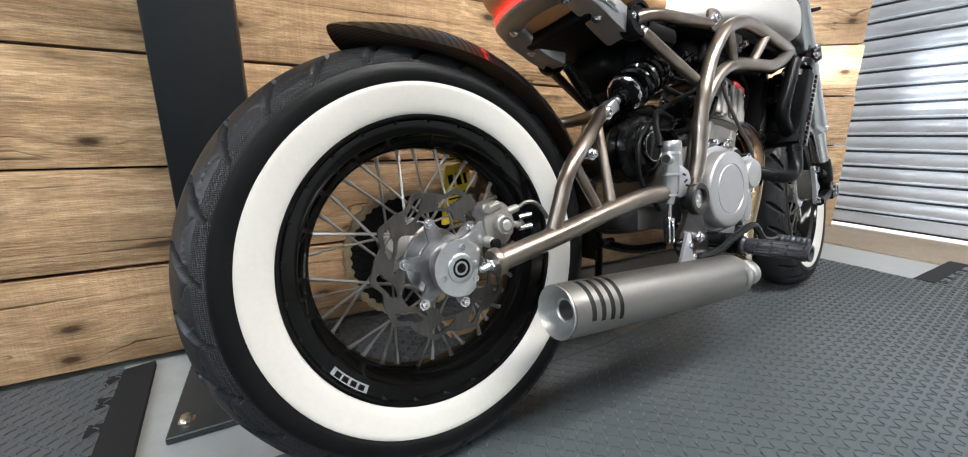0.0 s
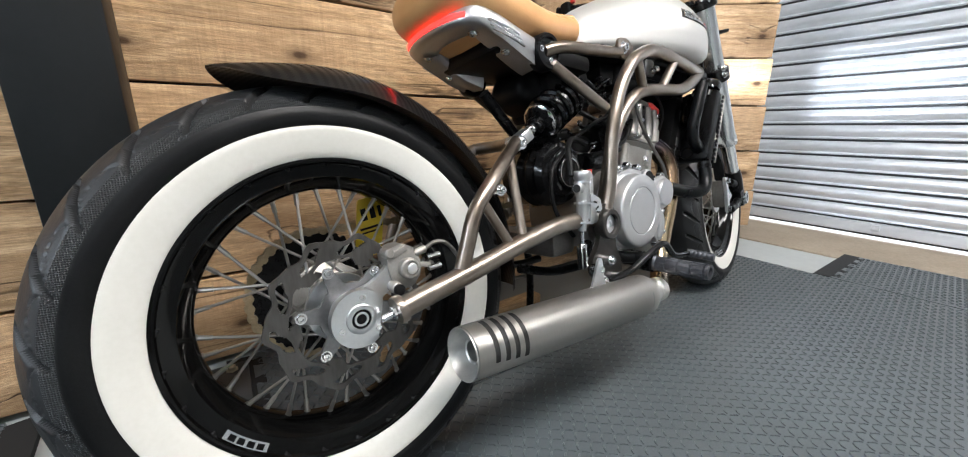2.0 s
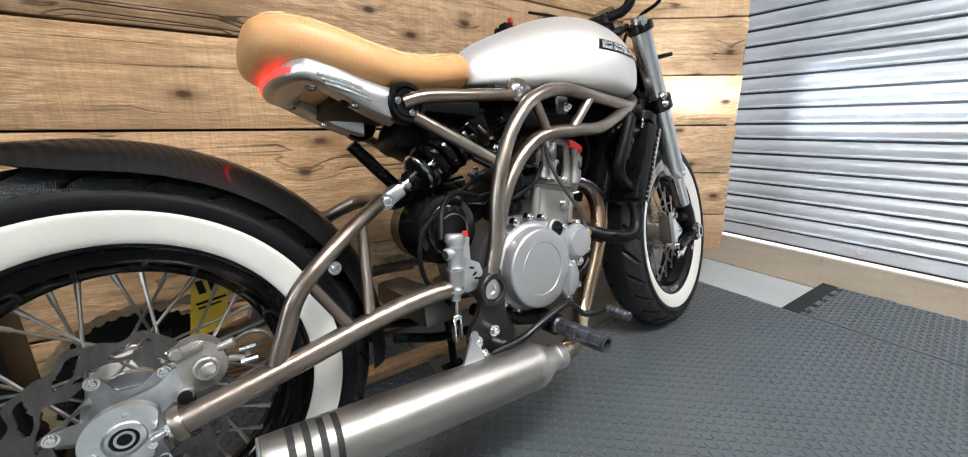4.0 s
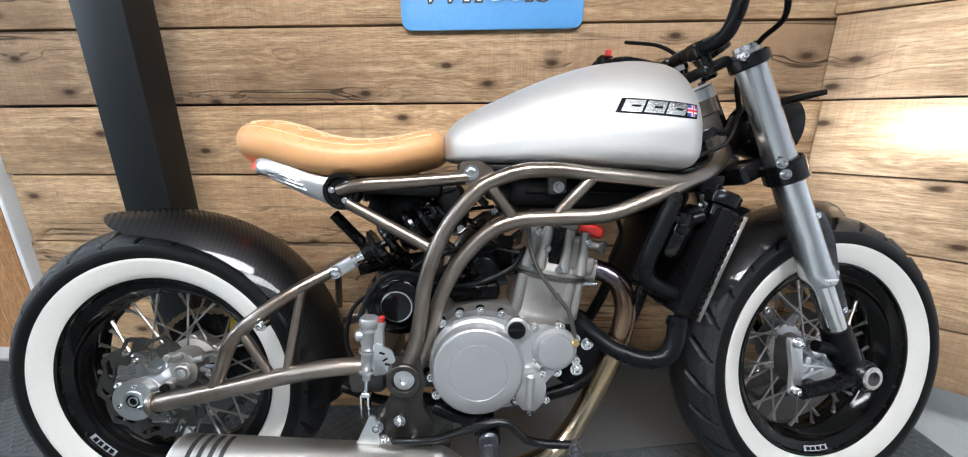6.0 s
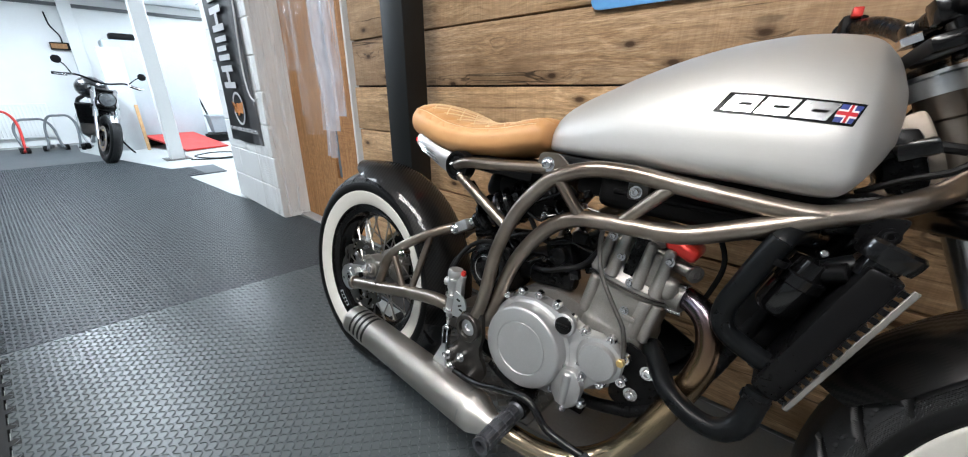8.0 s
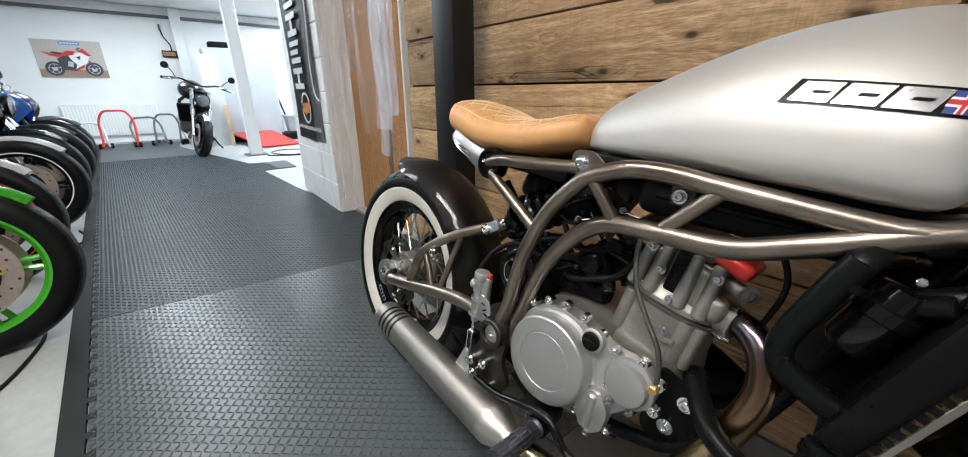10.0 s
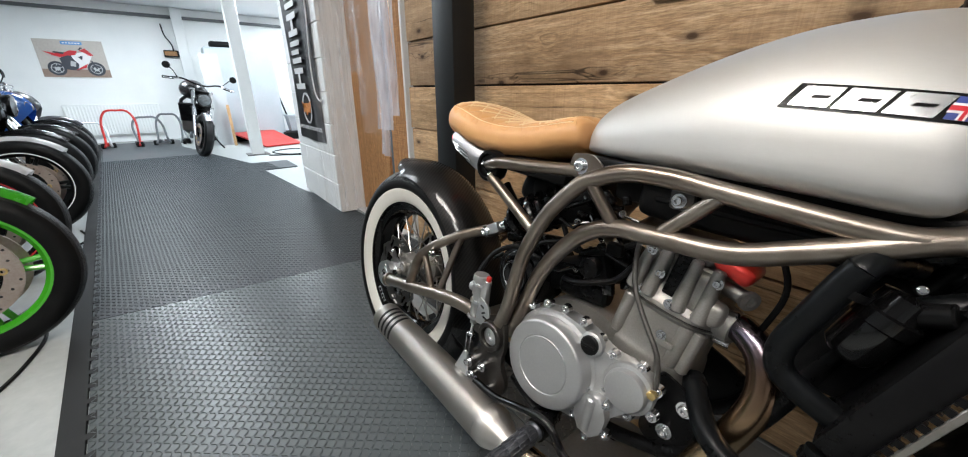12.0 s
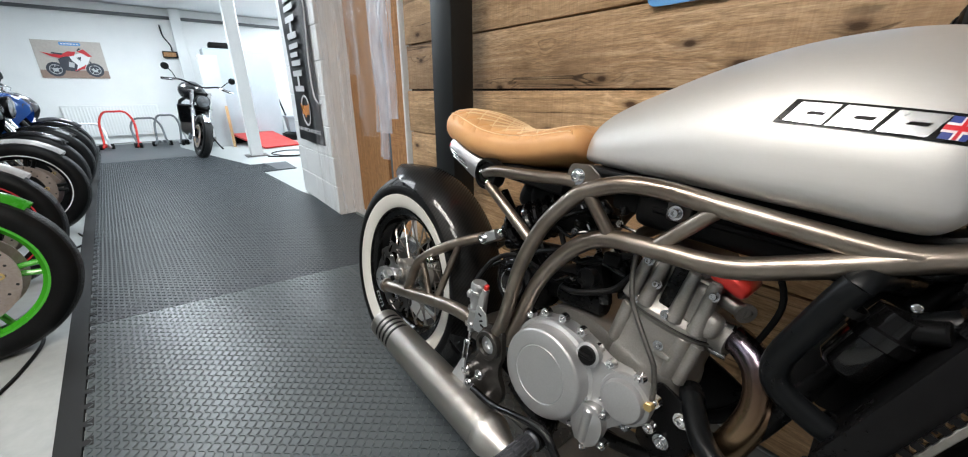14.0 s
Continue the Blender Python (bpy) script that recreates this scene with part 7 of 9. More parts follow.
for s in (-1, 1):
    bm = bm_new()
    lathe(bm, [(0.0, 0.0), (0.0, 0.031), (0.004, 0.033), (0.026, 0.033), (0.030, 0.031), (0.030, 0.025), (0.022, 0.024), (0.022, 0.0)], (0.405, s * 0.098, 0.711), (0, s, 0), 36)
    pod = part("pivot_pod", bm, SATIN_BLACK, bike, "round black pivot pod")
    bm = bm_new()
    lathe(bm, [(0.0, 0.012), (0.004, 0.012), (0.004, 0.022), (0.0, 0.022)], (0.405, s * 0.121, 0.711), (0, s, 0), 30, closed=True)
    part("pod_ring", bm, SATIN_BLACK, pod)
    for k in range(3):
        th = radians(50 + 120 * k)
        bm = bm_new()
        bolt(bm, (0.405 + 0.017 * math.cos(th), s * 0.1245, 0.711 + 0.017 * math.sin(th)), (0, s, 0), 0.0038, 0.003)
        part("pod_screw", bm, CHROME, pod)
    for q in ((0.272, 0.075, 0.739), (0.330, 0.092, 0.711)):
        bm = bm_new()
        bolt(bm, (q[0], s * q[1], q[2]), (-0.15, s * 0.1, -1), 0.0065, 0.005)
        part("tail_bolt", bm, CHROME, tail)
bm = bm_new()
slab(bm, rounded([(0.275, -0.075), (0.42, -0.095), (0.42, 0.095), (0.275, 0.075)], 0.03), 0.006, pose(0, 0, 0.755, 90, 0, 0))
part("seat_pan", bm, BLACK_PLASTIC, bike, "black seat pan")
bm = bm_new()
box(bm, (0.445, 0, 0.722), (0.27, 0.185, 0.036), 0.012, Matrix.Rotation(radians(4), 3, "Y"), 2)
part("seat_tray", bm, BLACK_PLASTIC, bike, "black tray under the seat")
bm = bm_new()
tube(bm, [(0.345, 0.0, 0.66), (0.40, 0.0, 0.60), (0.44, 0.0, 0.56)], 0.012, 10)
part("tail_stay", bm, SATIN_BLACK, bike)
bm = bm_new()
box(bm, (0.47, 0.02, 0.665), (0.10, 0.12, 0.07), 0.025, Matrix.Rotation(radians(20), 3, "Y"), 3)
part("seat_box", bm, BLACK_PLASTIC, bike)
# tank mount lug with its cap screw, and the second mount
for s in (-1, 1):
    bm = bm_new()
    slab(bm, rounded([(0.618, 0.762), (0.652, 0.764), (0.678, 0.745), (0.668, 0.722), (0.632, 0.718), (0.612, 0.735)], 0.008), 0.006, pose(0, s * 0.133, 0), 0.001)
    part("tank_mount", bm, FRAME_STEEL, bike)
for x, y, z, r in ((0.636, -0.136, 0.742, 0.009), (0.793, -0.122, 0.716, 0.007), (0.252, -0.136, 0.470, 0.0065), (0.245, 0.126, 0.487, 0.0065)):
    bm = bm_new()
    sgn = -1 if y < 0 else 1
    lathe(bm, [(-0.02, r * 1.3), (0.0, r * 1.3)], (x, y, z), (0, sgn, 0), 16)
    bolt(bm, (x, y, z), (0, sgn, 0), r, 0.009)
    part("cap_screw", bm, CHROME, bike)
bm = bm_new()
box(bm, (0.793, -0.108, 0.722), (0.035, 0.012, 0.04), 0.006, None, 2)
part("mount_lug", bm, DARK_STEEL, bike)


# tank badge: plain slanted blocks and a flag on a black plate
def tank_side(x, z):
    rows_ = np.array(TANK, float)
    zb, zt, w = (float(np.interp(x, rows_[:, 0], rows_[:, k])) for k in (1, 2, 3))
    zm = zb + 0.30 * (zt - zb)
    s_ = (z - zm) / ((zt - zm) if z > zm else (zm - zb))
    e = shoulder(x) if s_ > 0 else 6.5
    return -w * max(0.0, 1 - abs(s_) ** e) ** (1 / e)


def badge_piece(name, quad, lift, material_, parent, label="", n=8):
    """A thin quad that follows the tank's side: corners (u, v) in the badge's own axes."""
    A_, B_ = Vector((0.884, 0.855)), Vector((1.026, 0.843))
    bm = bm_new()
    top, low = [], []
    for i in range(n + 1):
        for j in range(3):
            f, g = i / n, j / 2
            u = (quad[0][0] * (1 - f) + quad[1][0] * f) * (1 - g) + (quad[3][0] * (1 - f) + quad[2][0] * f) * g
            v = (quad[0][1] * (1 - f) + quad[1][1] * f) * (1 - g) + (quad[3][1] * (1 - f) + quad[2][1] * f) * g
            p = A_.lerp(B_, u)
            x, z = p.x, p.y + v
            top.append(bm.verts.new((x, tank_side(x, z) - lift, z)))
            low.append(bm.verts.new((x, tank_side(x, z) + 0.001, z)))
    for i in range(n):
        for j in range(2):
            a, b = i * 3 + j, (i + 1) * 3 + j
            bm.faces.new((top[a], top[b], top[b + 1], top[a + 1]))
    for seq in ([i * 3 for i in range(n + 1)], [i * 3 + 2 for i in range(n, -1, -1)]):
        for a, b in zip(seq, seq[1:]):
            bm.faces.new((top[a], low[a], low[b], top[b]))
    for k in (0, n * 3):
        for j in range(2):
            bm.faces.new((top[k + j], low[k + j], low[k + j + 1], top[k + j + 1]))
    return part(name, bm, material_, parent, label)


badge = badge_piece("badge", [(-0.03, -0.0135), (0.97, -0.0135), (1.03, 0.0135), (0.075, 0.0135)], 0.0016, SATIN_BLACK, tank, "black badge plate with silver blocks and a flag")
SILVER = surf("badge_silver", (0.62, 0.63, 0.64), (0.78, 0.79, 0.8), 20, 90, (0.2, 0.3), 0.9, 0.0)
FLAG_BLUE = surf("flag_blue", (0.03, 0.05, 0.22), (0.05, 0.08, 0.3), 20, 90, (0.3, 0.4), bump=0.0)
FLAG_WHITE = surf("flag_white", (0.75, 0.75, 0.75), (0.85, 0.85, 0.85), 20, 90, (0.3, 0.4), bump=0.0)
FLAG_RED = surf("flag_red", (0.5, 0.02, 0.03), (0.6, 0.03, 0.04), 20, 90, (0.3, 0.4), bump=0.0)
for k in range(3):
    u0 = 0.045 + 0.262 * k
    sl = 0.075
    block = badge_piece("silver_block", [(u0 - 0.012, -0.0108), (u0 + 0.224, -0.0108), (u0 + 0.230 + sl, 0.0108), (u0 - 0.004 + sl, 0.0108)], 0.003, SILVER, badge)
    badge_piece("dark_slot", [(u0 + 0.085 + sl * 0.4, -0.0016), (u0 + 0.185 + sl * 0.4, -0.0016), (u0 + 0.19 + sl * 0.6, 0.0016), (u0 + 0.09 + sl * 0.6, 0.0016)], 0.0036, SATIN_BLACK, badge)
flag = badge_piece("flag_panel", [(0.835, -0.0105), (0.955, -0.0105), (1.01, 0.0105), (0.875, 0.0105)], 0.0024, FLAG_BLUE, badge, "small enamel flag")
badge_piece("flag_bar", [(0.84, -0.0045), (0.975, -0.0045), (0.985, 0.0045), (0.86, 0.0045)], 0.0030, FLAG_WHITE, badge)
badge_piece("flag_bar", [(0.885, -0.0105), (0.925, -0.0105), (0.965, 0.0105), (0.925, 0.0105)], 0.0030, FLAG_WHITE, badge)
badge_piece("flag_bar", [(0.845, -0.0022), (0.978, -0.0022), (0.982, 0.0022), (0.852, 0.0022)], 0.0036, FLAG_RED, badge)
badge_piece("flag_bar", [(0.896, -0.0105), (0.914, -0.0105), (0.952, 0.0105), (0.934, 0.0105)], 0.0036, FLAG_RED, badge)

# rim decals as plain bars
for hub_, a0 in ((rear, 127), (front, 84)):
    for j, (da, dl, m_) in enumerate(((0, 17, SILVER), (1.5, 2.6, SATIN_BLACK), (5.2, 2.6, SATIN_BLACK), (9, 2.6, SATIN_BLACK), (12.6, 2.6, SATIN_BLACK))):
        bm = bm_new()
        lift = 0.0006 if j == 0 else 0.0012
        pr_ = [(-0.0497 - lift, 0.2095), (-0.0452 - lift, 0.1995)] if j == 0 else [(-0.0490 - lift, 0.2080), (-0.0460 - lift, 0.2013)]
        lathe(bm, pr_, (0, 0, 0), (0, 1, 0), 10, span=(a0 + da, a0 + da + dl))
        part("rim_decal", bm, m_, hub_, "silver rim decal" if j == 0 else "")

# diamond stitching on the seat
bm = bm_new()
for sgn in (-1, 1):
    for k in range(-3, 10):
        pts = []
        for i in range(25):
            y = -0.09 + 0.18 * i / 24
            x = 0.22 + 0.042 * k + sgn * y * 0.75
            if 0.222 < x < 0.545:
                z, w = seat_top(x, y)
                if abs(y) < 0.84 * w:
                    pts.append((x, y, z + 0.0002))
        if len(pts) > 3:
            tube(bm, pts, 0.0016, 5, False)
tagged(part("stitching", bm, THREAD, seat, "diamond quilting stitches"), kind="stuff")
for sgn in (-1, 1):
    for off, rr in ((0.865, 0.0016), (0.89, 0.0009)):
        pts = []
        for i in range(40):
            x = 0.222 + 0.338 * i / 39
            z, w = seat_top(x, 0)
            y = sgn * off * w
            pts.append((x, y, seat_top(x, y)[0] + 0.0003))
        bm = bm_new()
        tube(bm, pts, rr, 6, False)
        part("edge_seam", bm, LEATHER if rr > 0.001 else THREAD, seat)
# fork lettering as plain white bars
for k in range(7):
    bm = bm_new()
    c = leg(0.5295, -LY, 0)
    a_ = radians(-118 + 9 * k)
    box(bm, c + Vector((math.cos(a_) * 0.0294, math.sin(a_) * 0.0294, 0)), (0.0012, 0.003, 0.0035), 0.0, Matrix.Rotation(a_, 3, "Z"))
    fpart("print_bar", bm, FLAG_WHITE)
# side stand on the left
bm = bm_new()
tube(bm, [(0.56, 0.13, 0.30), (0.60, 0.17, 0.18), (0.63, 0.215, 0.048)], 0.011, 10)
box(bm, (0.632, 0.217, 0.040), (0.07, 0.045, 0.008), 0.003, Matrix.Rotation(radians(8), 3, "X"), 1)
part("side_stand", bm, SATIN_BLACK, bike, "black side stand")


# ---- things round the motorcycle ----
def flat(name, m, outline, thick, material_, parent, label="", bev=0.0):
    """A flat piece: outline in x and z, thickness along y."""
    bm = bm_new()
    slab(bm, outline, thick, None, bev)
    ob = part(name, bm, material_, parent, label)
    ob.matrix_basis = m
    return ob


def rect(w, h):
    return [(-w / 2, -h / 2), (w / 2, -h / 2), (w / 2, h / 2), (-w / 2, h / 2)]


def text_mesh(words, size, m, material_, parent, label="", shear=0.0, depth=0.0015, heavy=0.0, name="lettering"):
    cu = bpy.data.curves.new("lettering", "FONT")
    cu.body, cu.size, cu.extrude, cu.shear, cu.offset, cu.align_x = words, size, depth, shear, heavy, "CENTER"
    tmp = bpy.data.objects.new("tmp_text", cu)
    scene.collection.objects.link(tmp)
    me = bpy.data.meshes.new_from_object(tmp.evaluated_get(bpy.context.evaluated_depsgraph_get()))
    bpy.data.objects.remove(tmp)
    me.materials.clear()
    me.materials.append(material_)
    ob = new(name, me)
    ob.parent = parent
    ob.matrix_basis = m
    return tagged(ob, label) if label else ob


SIGN_BLUE = surf("sign_blue", (0.10, 0.30, 0.62), (0.13, 0.35, 0.68), 4, 80, (0.3, 0.4), bump=0.02)
PRINT_WHITE = surf("print_white", (0.78, 0.78, 0.78), (0.86, 0.86, 0.86), 6, 80, (0.4, 0.5), bump=0.0)
PRINT_DARK = surf("print_dark", (0.03, 0.035, 0.05), (0.05, 0.055, 0.07), 6, 80, (0.4, 0.5), bump=0.0)
sign = thing("wall_sign", pose(0.662, 0.541, 1.235), "blue rounded sign with white and black script lettering", "sign")
flat("board", pose(0, 0, 0), rounded(rect(0.505, 0.30), 0.03, 6), 0.006, SIGN_BLUE, sign, "", 0.001)
text_mesh("Wheels", 0.118, pose(-0.02, -0.0042, -0.078, 90, 0, 0), PRINT_DARK, sign, "", 0.35, 0.0008, 0.006)
text_mesh("Wheels", 0.118, pose(-0.02, -0.0062, -0.078, 90, 0, 0), PRINT_WHITE, sign, "", 0.35, 0.0008, 0.001)

# batten on the floor behind the bike
bat = thing("timber_batten", pose(0.44, 0.345, 0.016, 0, 0, 3), "short sawn pine batten lying on the floor mat", "timber")
bm = bm_new()
box(bm, (0, 0, 0), (0.58, 0.045, 0.03), 0.002)
part("batten", bm, PALE_WOOD, bat)

# door opening: door, jambs, strip curtain
bm = bm_new()
box(bm, (-1.36, 0.66, CEIL / 2), (1.06, 0.05, CEIL))
setting("wall_behind_door", bm, WHITE_PAINT, "painted wall behind the door", "wall")
door = thing("door_1", pose(-1.46, 0.585, 0.0), "closed orange-brown wooden door with a narrow glass pane", "door", "", "structure")
bm = bm_new()
for x0, x1, z0, z1 in ((-0.37, 0.17, 0.01, 2.0), (0.235, 0.435, 0.01, 2.0), (0.17, 0.235, 0.01, 0.34), (0.17, 0.235, 1.55, 2.0)):
    box(bm, ((x0 + x1) / 2, 0, (z0 + z1) / 2), (x1 - x0, 0.044, z1 - z0))
part("leaf", bm, DOOR_WOOD, door)
GLASS_BLUE = surf("bluish_wired_glass", (0.10, 0.16, 0.22), (0.16, 0.23, 0.3), 5, 60, (0.08, 0.15), 0.0, 0.0, coat=1.0)
bm = bm_new()
box(bm, (0.2025, 0, 0.945), (0.064, 0.012, 1.2))
part("pane", bm, GLASS_BLUE, door, "narrow bluish glass pane")
bm = bm_new()
box(bm, (0, -0.05, 0.004), (0.78, 0.08, 0.014), 0.003)
part("threshold", bm, surf("grey_threshold", (0.4, 0.41, 0.42), (0.52, 0.53, 0.54), 5, 80, (0.4, 0.6), 0.2), door, "pale grey threshold strip")
bm = bm_new()
box(bm, (-0.996, 0.585, CEIL / 2), (0.016, 0.07, CEIL), 0.003)
setting("trim_jamb_white", bm, WHITE_PAINT, "white painted door jamb", "door jamb")
# dark brown takes the place of shadow at the boards' left end
SHADE_BROWN = surf("shade_brown_paint", (0.045, 0.03, 0.022), (0.08, 0.055, 0.042), 4, 80, (0.5, 0.65), bump=0.1)
bm = bm_new()
box(bm, (-0.925, 0.632, CEIL / 2), (0.112, 0.07, CEIL), 0.003)
setting("trim_jamb_brown", bm, SHADE_BROWN, "upright beside the board wall, shadow on the planks painted dark brown", "door jamb")

PVC, pt, pb = material("clear_pvc")
pb.inputs["Base Color"].default_value = (0.82, 0.86, 0.93, 1)
pb.inputs["Roughness"].default_value = 0.09
pb.inputs["Specular IOR Level"].default_value = 0.9
pt.links.new(ramp(pt, noise_of(pt, coords(pt, (9, 9, 0.8)), 3.0, 3.0), [(0.4, grey(0.05)), (0.62, grey(0.16)), (0.75, grey(0.40))]), pb.inputs["Alpha"])
relief(pt, pb, noise_of(pt, coords(pt, (4, 4, 1.0)), 3.0, 2.0), 0.7, 0.03)
MILKY, mkt, mkb = material("cloudy_pvc")
mkb.inputs["Base Color"].default_value = (0.72, 0.75, 0.84, 1)
mkb.inputs["Roughness"].default_value = 0.16
mkb.inputs["Specular IOR Level"].default_value = 0.8
mkt.links.new(ramp(mkt, noise_of(mkt, coords(mkt, (6, 6, 1.2)), 3.0, 3.0), [(0.35, grey(0.28)), (0.7, grey(0.60))]), mkb.inputs["Alpha"])
relief(mkt, mkb, noise_of(mkt, coords(mkt, (4, 4, 1.0)), 3.0, 2.0), 0.6, 0.03)


def pvc_strip(x, y, w, z0, turn, amp):
    bm = bm_new()
    rows_ = []
    for i in range(26):
        z = z0 + (CEIL - 0.02 - z0) * i / 25
        rows_.append([(w * (k / 8 - 0.5), amp * math.sin(k * 1.3 + i * 0.22) + 0.5 * amp * math.sin(i * 0.55), z) for k in range(9)])
    loft(bm, rows_, False, False)
    bmesh.ops.solidify(bm, geom=list(bm.faces), thickness=0.002)
    ob = tagged(link_mesh("curtain_strip", bm, MILKY if x > -1.2 else PVC, None, "", 60), "cloudy plastic door curtain strip hanging from above" if x > -1.2 else "clear plastic door curtain strip hanging from above", "curtain", "door curtain strips")
    ob.matrix_world = pose(x, y, 0, 0, 0, turn)
    ob.visible_shadow = False
    return ob


for x, y, w, z0, turn, amp in ((-1.83, 0.36, 0.16, 0.03, 60, 0.014), (-1.76, 0.42, 0.17, 0.02, 30, 0.014), (-1.66, 0.47, 0.16, 0.05, 10, 0.014), (-1.42, 0.47, 0.17, 0.72, -10, 0.012),
                                (-1.28, 0.46, 0.18, 0.62, 14, 0.010), (-1.14, 0.48, 0.18, 0.50, -6, 0.012), (-1.05, 0.45, 0.17, 0.66, 10, 0.012), (-1.52, 0.49, 0.16, 0.98, 8, 0.010), (-0.985, 0.47, 0.16, 0.74, 4, 0.010)):
    pvc_strip(x, y, w, z0, turn, amp)

# banner on the block pier: plain blocks for its big lettering
BANNER = surf("banner_black", (0.015, 0.016, 0.018), (0.03, 0.031, 0.034), 4, 120, (0.4, 0.55), bump=0.05)
banner = thing("banner", pose(-2.26, 0.368, 1.335), "black hanging banner with pale block lettering and orange emblem", "banner")
bm = bm_new()
rows_ = []
for i in range(20):
    z = -0.835 + 1.70 * i / 19
    rows_.append([(-0.34 + 0.68 * k / 10, 0.006 * math.sin(k * 0.8 + i * 0.35) - 0.004, z) for k in range(11)])
loft(bm, rows_, False, False)
bmesh.ops.solidify(bm, geom=list(bm.faces), thickness=0.002)
part("cloth", bm, BANNER, banner)
PALE_PRINT = surf("pale_grey_print", (0.55, 0.56, 0.57), (0.66, 0.67, 0.68), 6, 80, (0.4, 0.55), bump=0.0)


def bars(z, pieces):
    for x0, x1, z0, z1 in pieces:
        flat("letter_bar", pose((x0 + x1) / 2, -0.016, z + (z0 + z1) / 2), rect(x1 - x0, z1 - z0), 0.003, PALE_PRINT, banner)


for k in range(5):
    z = -0.455 + 0.185 * k
    bars(z, [(-0.19, 0.05, 0.0, 0.040), (-0.19, 0.05, 0.110, 0.150)] if k % 2 == 0 else [(-0.19, 0.05, 0.0, 0.036), (-0.19, 0.01, 0.060, 0.092), (-0.19, 0.05, 0.118, 0.152)])
    if k % 2 == 0:
        bars(z, [(-0.095, -0.045, 0.040, 0.110)])
bm = bm_new()
lathe(bm, [(0.0, 0.115), (0.004, 0.115), (0.004, 0.100), (0.0, 0.100)], (0, -0.010, -0.595), (0, -1, 0), 40, closed=True)
part("emblem_ring", bm, PALE_PRINT, banner)
ORANGE = surf("orange_print", (0.6, 0.2, 0.03), (0.7, 0.26, 0.05), 6, 80, (0.4, 0.5), bump=0.0)
for s in (-1, 1):
    flat("emblem_wing", pose(s * 0.045, -0.016, -0.595), [(-0.045, -0.03), (0.045, -0.03), (s * 0.075, 0.05), (-0.045 if s > 0 else -0.0, 0.03)][:: 1 if s > 0 else 1], 0.003, ORANGE, banner)
flat("emblem_core", pose(0, -0.017, -0.60), rounded(rect(0.04, 0.09), 0.02), 0.003, ORANGE, banner)
text_mesh("THE NEW AMERICAN MOTORCYCLE", 0.038, pose(0, -0.014, -0.755, 90, 0, 0), PALE_PRINT, banner, "", 0, 0.0006, 0.0008)

# black flex looped down the pier
flex = thing("hanging_cable", pose(0, 0, 0), "thin pale cable looped down the block pier", "cable")
bm = bm_new()
tube(bm, [(-1.93, 0.36, 1.7), (-1.95, 0.355, 1.35), (-1.99, 0.35, 1.05), (-1.97, 0.35, 0.86), (-1.90, 0.355, 0.80), (-1.86, 0.36, 0.82)], 0.005, 8)
part("flex", bm, PRINT_WHITE, flex)

# far bay: white post, cabinet, ramp, bin, broom
wpost = thing("white_post", pose(-5.47, 0.40, -0.0115), "white painted square steel post", "post")
bm = bm_new()
box(bm, (0, 0, CEIL / 2), (0.15, 0.15, CEIL), 0.006)
part("column", bm, WHITE_PAINT, wpost)
bm = bm_new()
box(bm, (0, 0, 0.006), (0.28, 0.28, 0.012), 0.002)
part("base_plate", bm, DARK_STEEL, wpost)
CAB = surf("blue_grey_cabinet", (0.38, 0.43, 0.46), (0.46, 0.51, 0.54), 2, 60, (0.35, 0.5), bump=0.03)
cab = thing("steel_cabinet", pose(-7.55, 0.62, -0.0115), "tall blue-grey steel cabinet with a bag on top", "cabinet")
bm = bm_new()
box(bm, (0, 0.06, 0.79), (0.46, 1.04, 1.56), 0.01)
part("body", bm, CAB, cab)
for s in (-1, 1):
    bm = bm_new()
    box(bm, (0.236, 0.06 + s * 0.258, 0.79), (0.016, 0.508, 1.50), 0.004)
    d_ = part("cabinet_door", bm, CAB, cab)
    bm = bm_new()
    box(bm, (0.25, 0.06 + s * 0.05, 0.85), (0.02, 0.016, 0.11), 0.003)
    part("handle", bm, CHROME, d_)
bag = thing("tool_bag", pose(-7.5, 0.42, 1.5585), "black tool bag on top of the cabinet", "bag")
bm = bm_new()
box(bm, (0, 0, 0.05), (0.2, 0.30, 0.10), 0.03, None, 3)
part("body", bm, BLACK_PLASTIC, bag)
pan = thing("sheet_panel", pose(-6.9, 0.18, -0.0115, 0, -4, 0), "pale board leaning against the cabinet", "board")
bm = bm_new()
box(bm, (0, 0, 0.72), (0.02, 0.26, 1.44), 0.002)
part("board", bm, GREY_PAINT, pan)
stick = thing("wooden_prop", pose(-6.75, 0.28, -0.0115, 0, -6, 0), "thin wooden prop leaning upright", "timber")
bm = bm_new()
box(bm, (0, 0, 0.33), (0.03, 0.04, 0.66), 0.002)
part("stick", bm, PALE_WOOD, stick)
ramp_ = thing("red_ramp", pose(-6.7, 0.78, 0.0, 0, 0, 14), "red lift ramp with a black base", "ramp")
bm = bm_new()
loft(bm, [[(-0.55, -0.35, 0.14), (-0.55, 0.35, 0.14), (-0.55, 0.35, 0.17), (-0.55, -0.35, 0.17)], [(0.55, -0.3, 0.0), (0.55, 0.3, 0.0), (0.55, 0.3, 0.02), (0.55, -0.3, 0.02)]])
part("plate", bm, RED_PAINT, ramp_)
bm = bm_new()
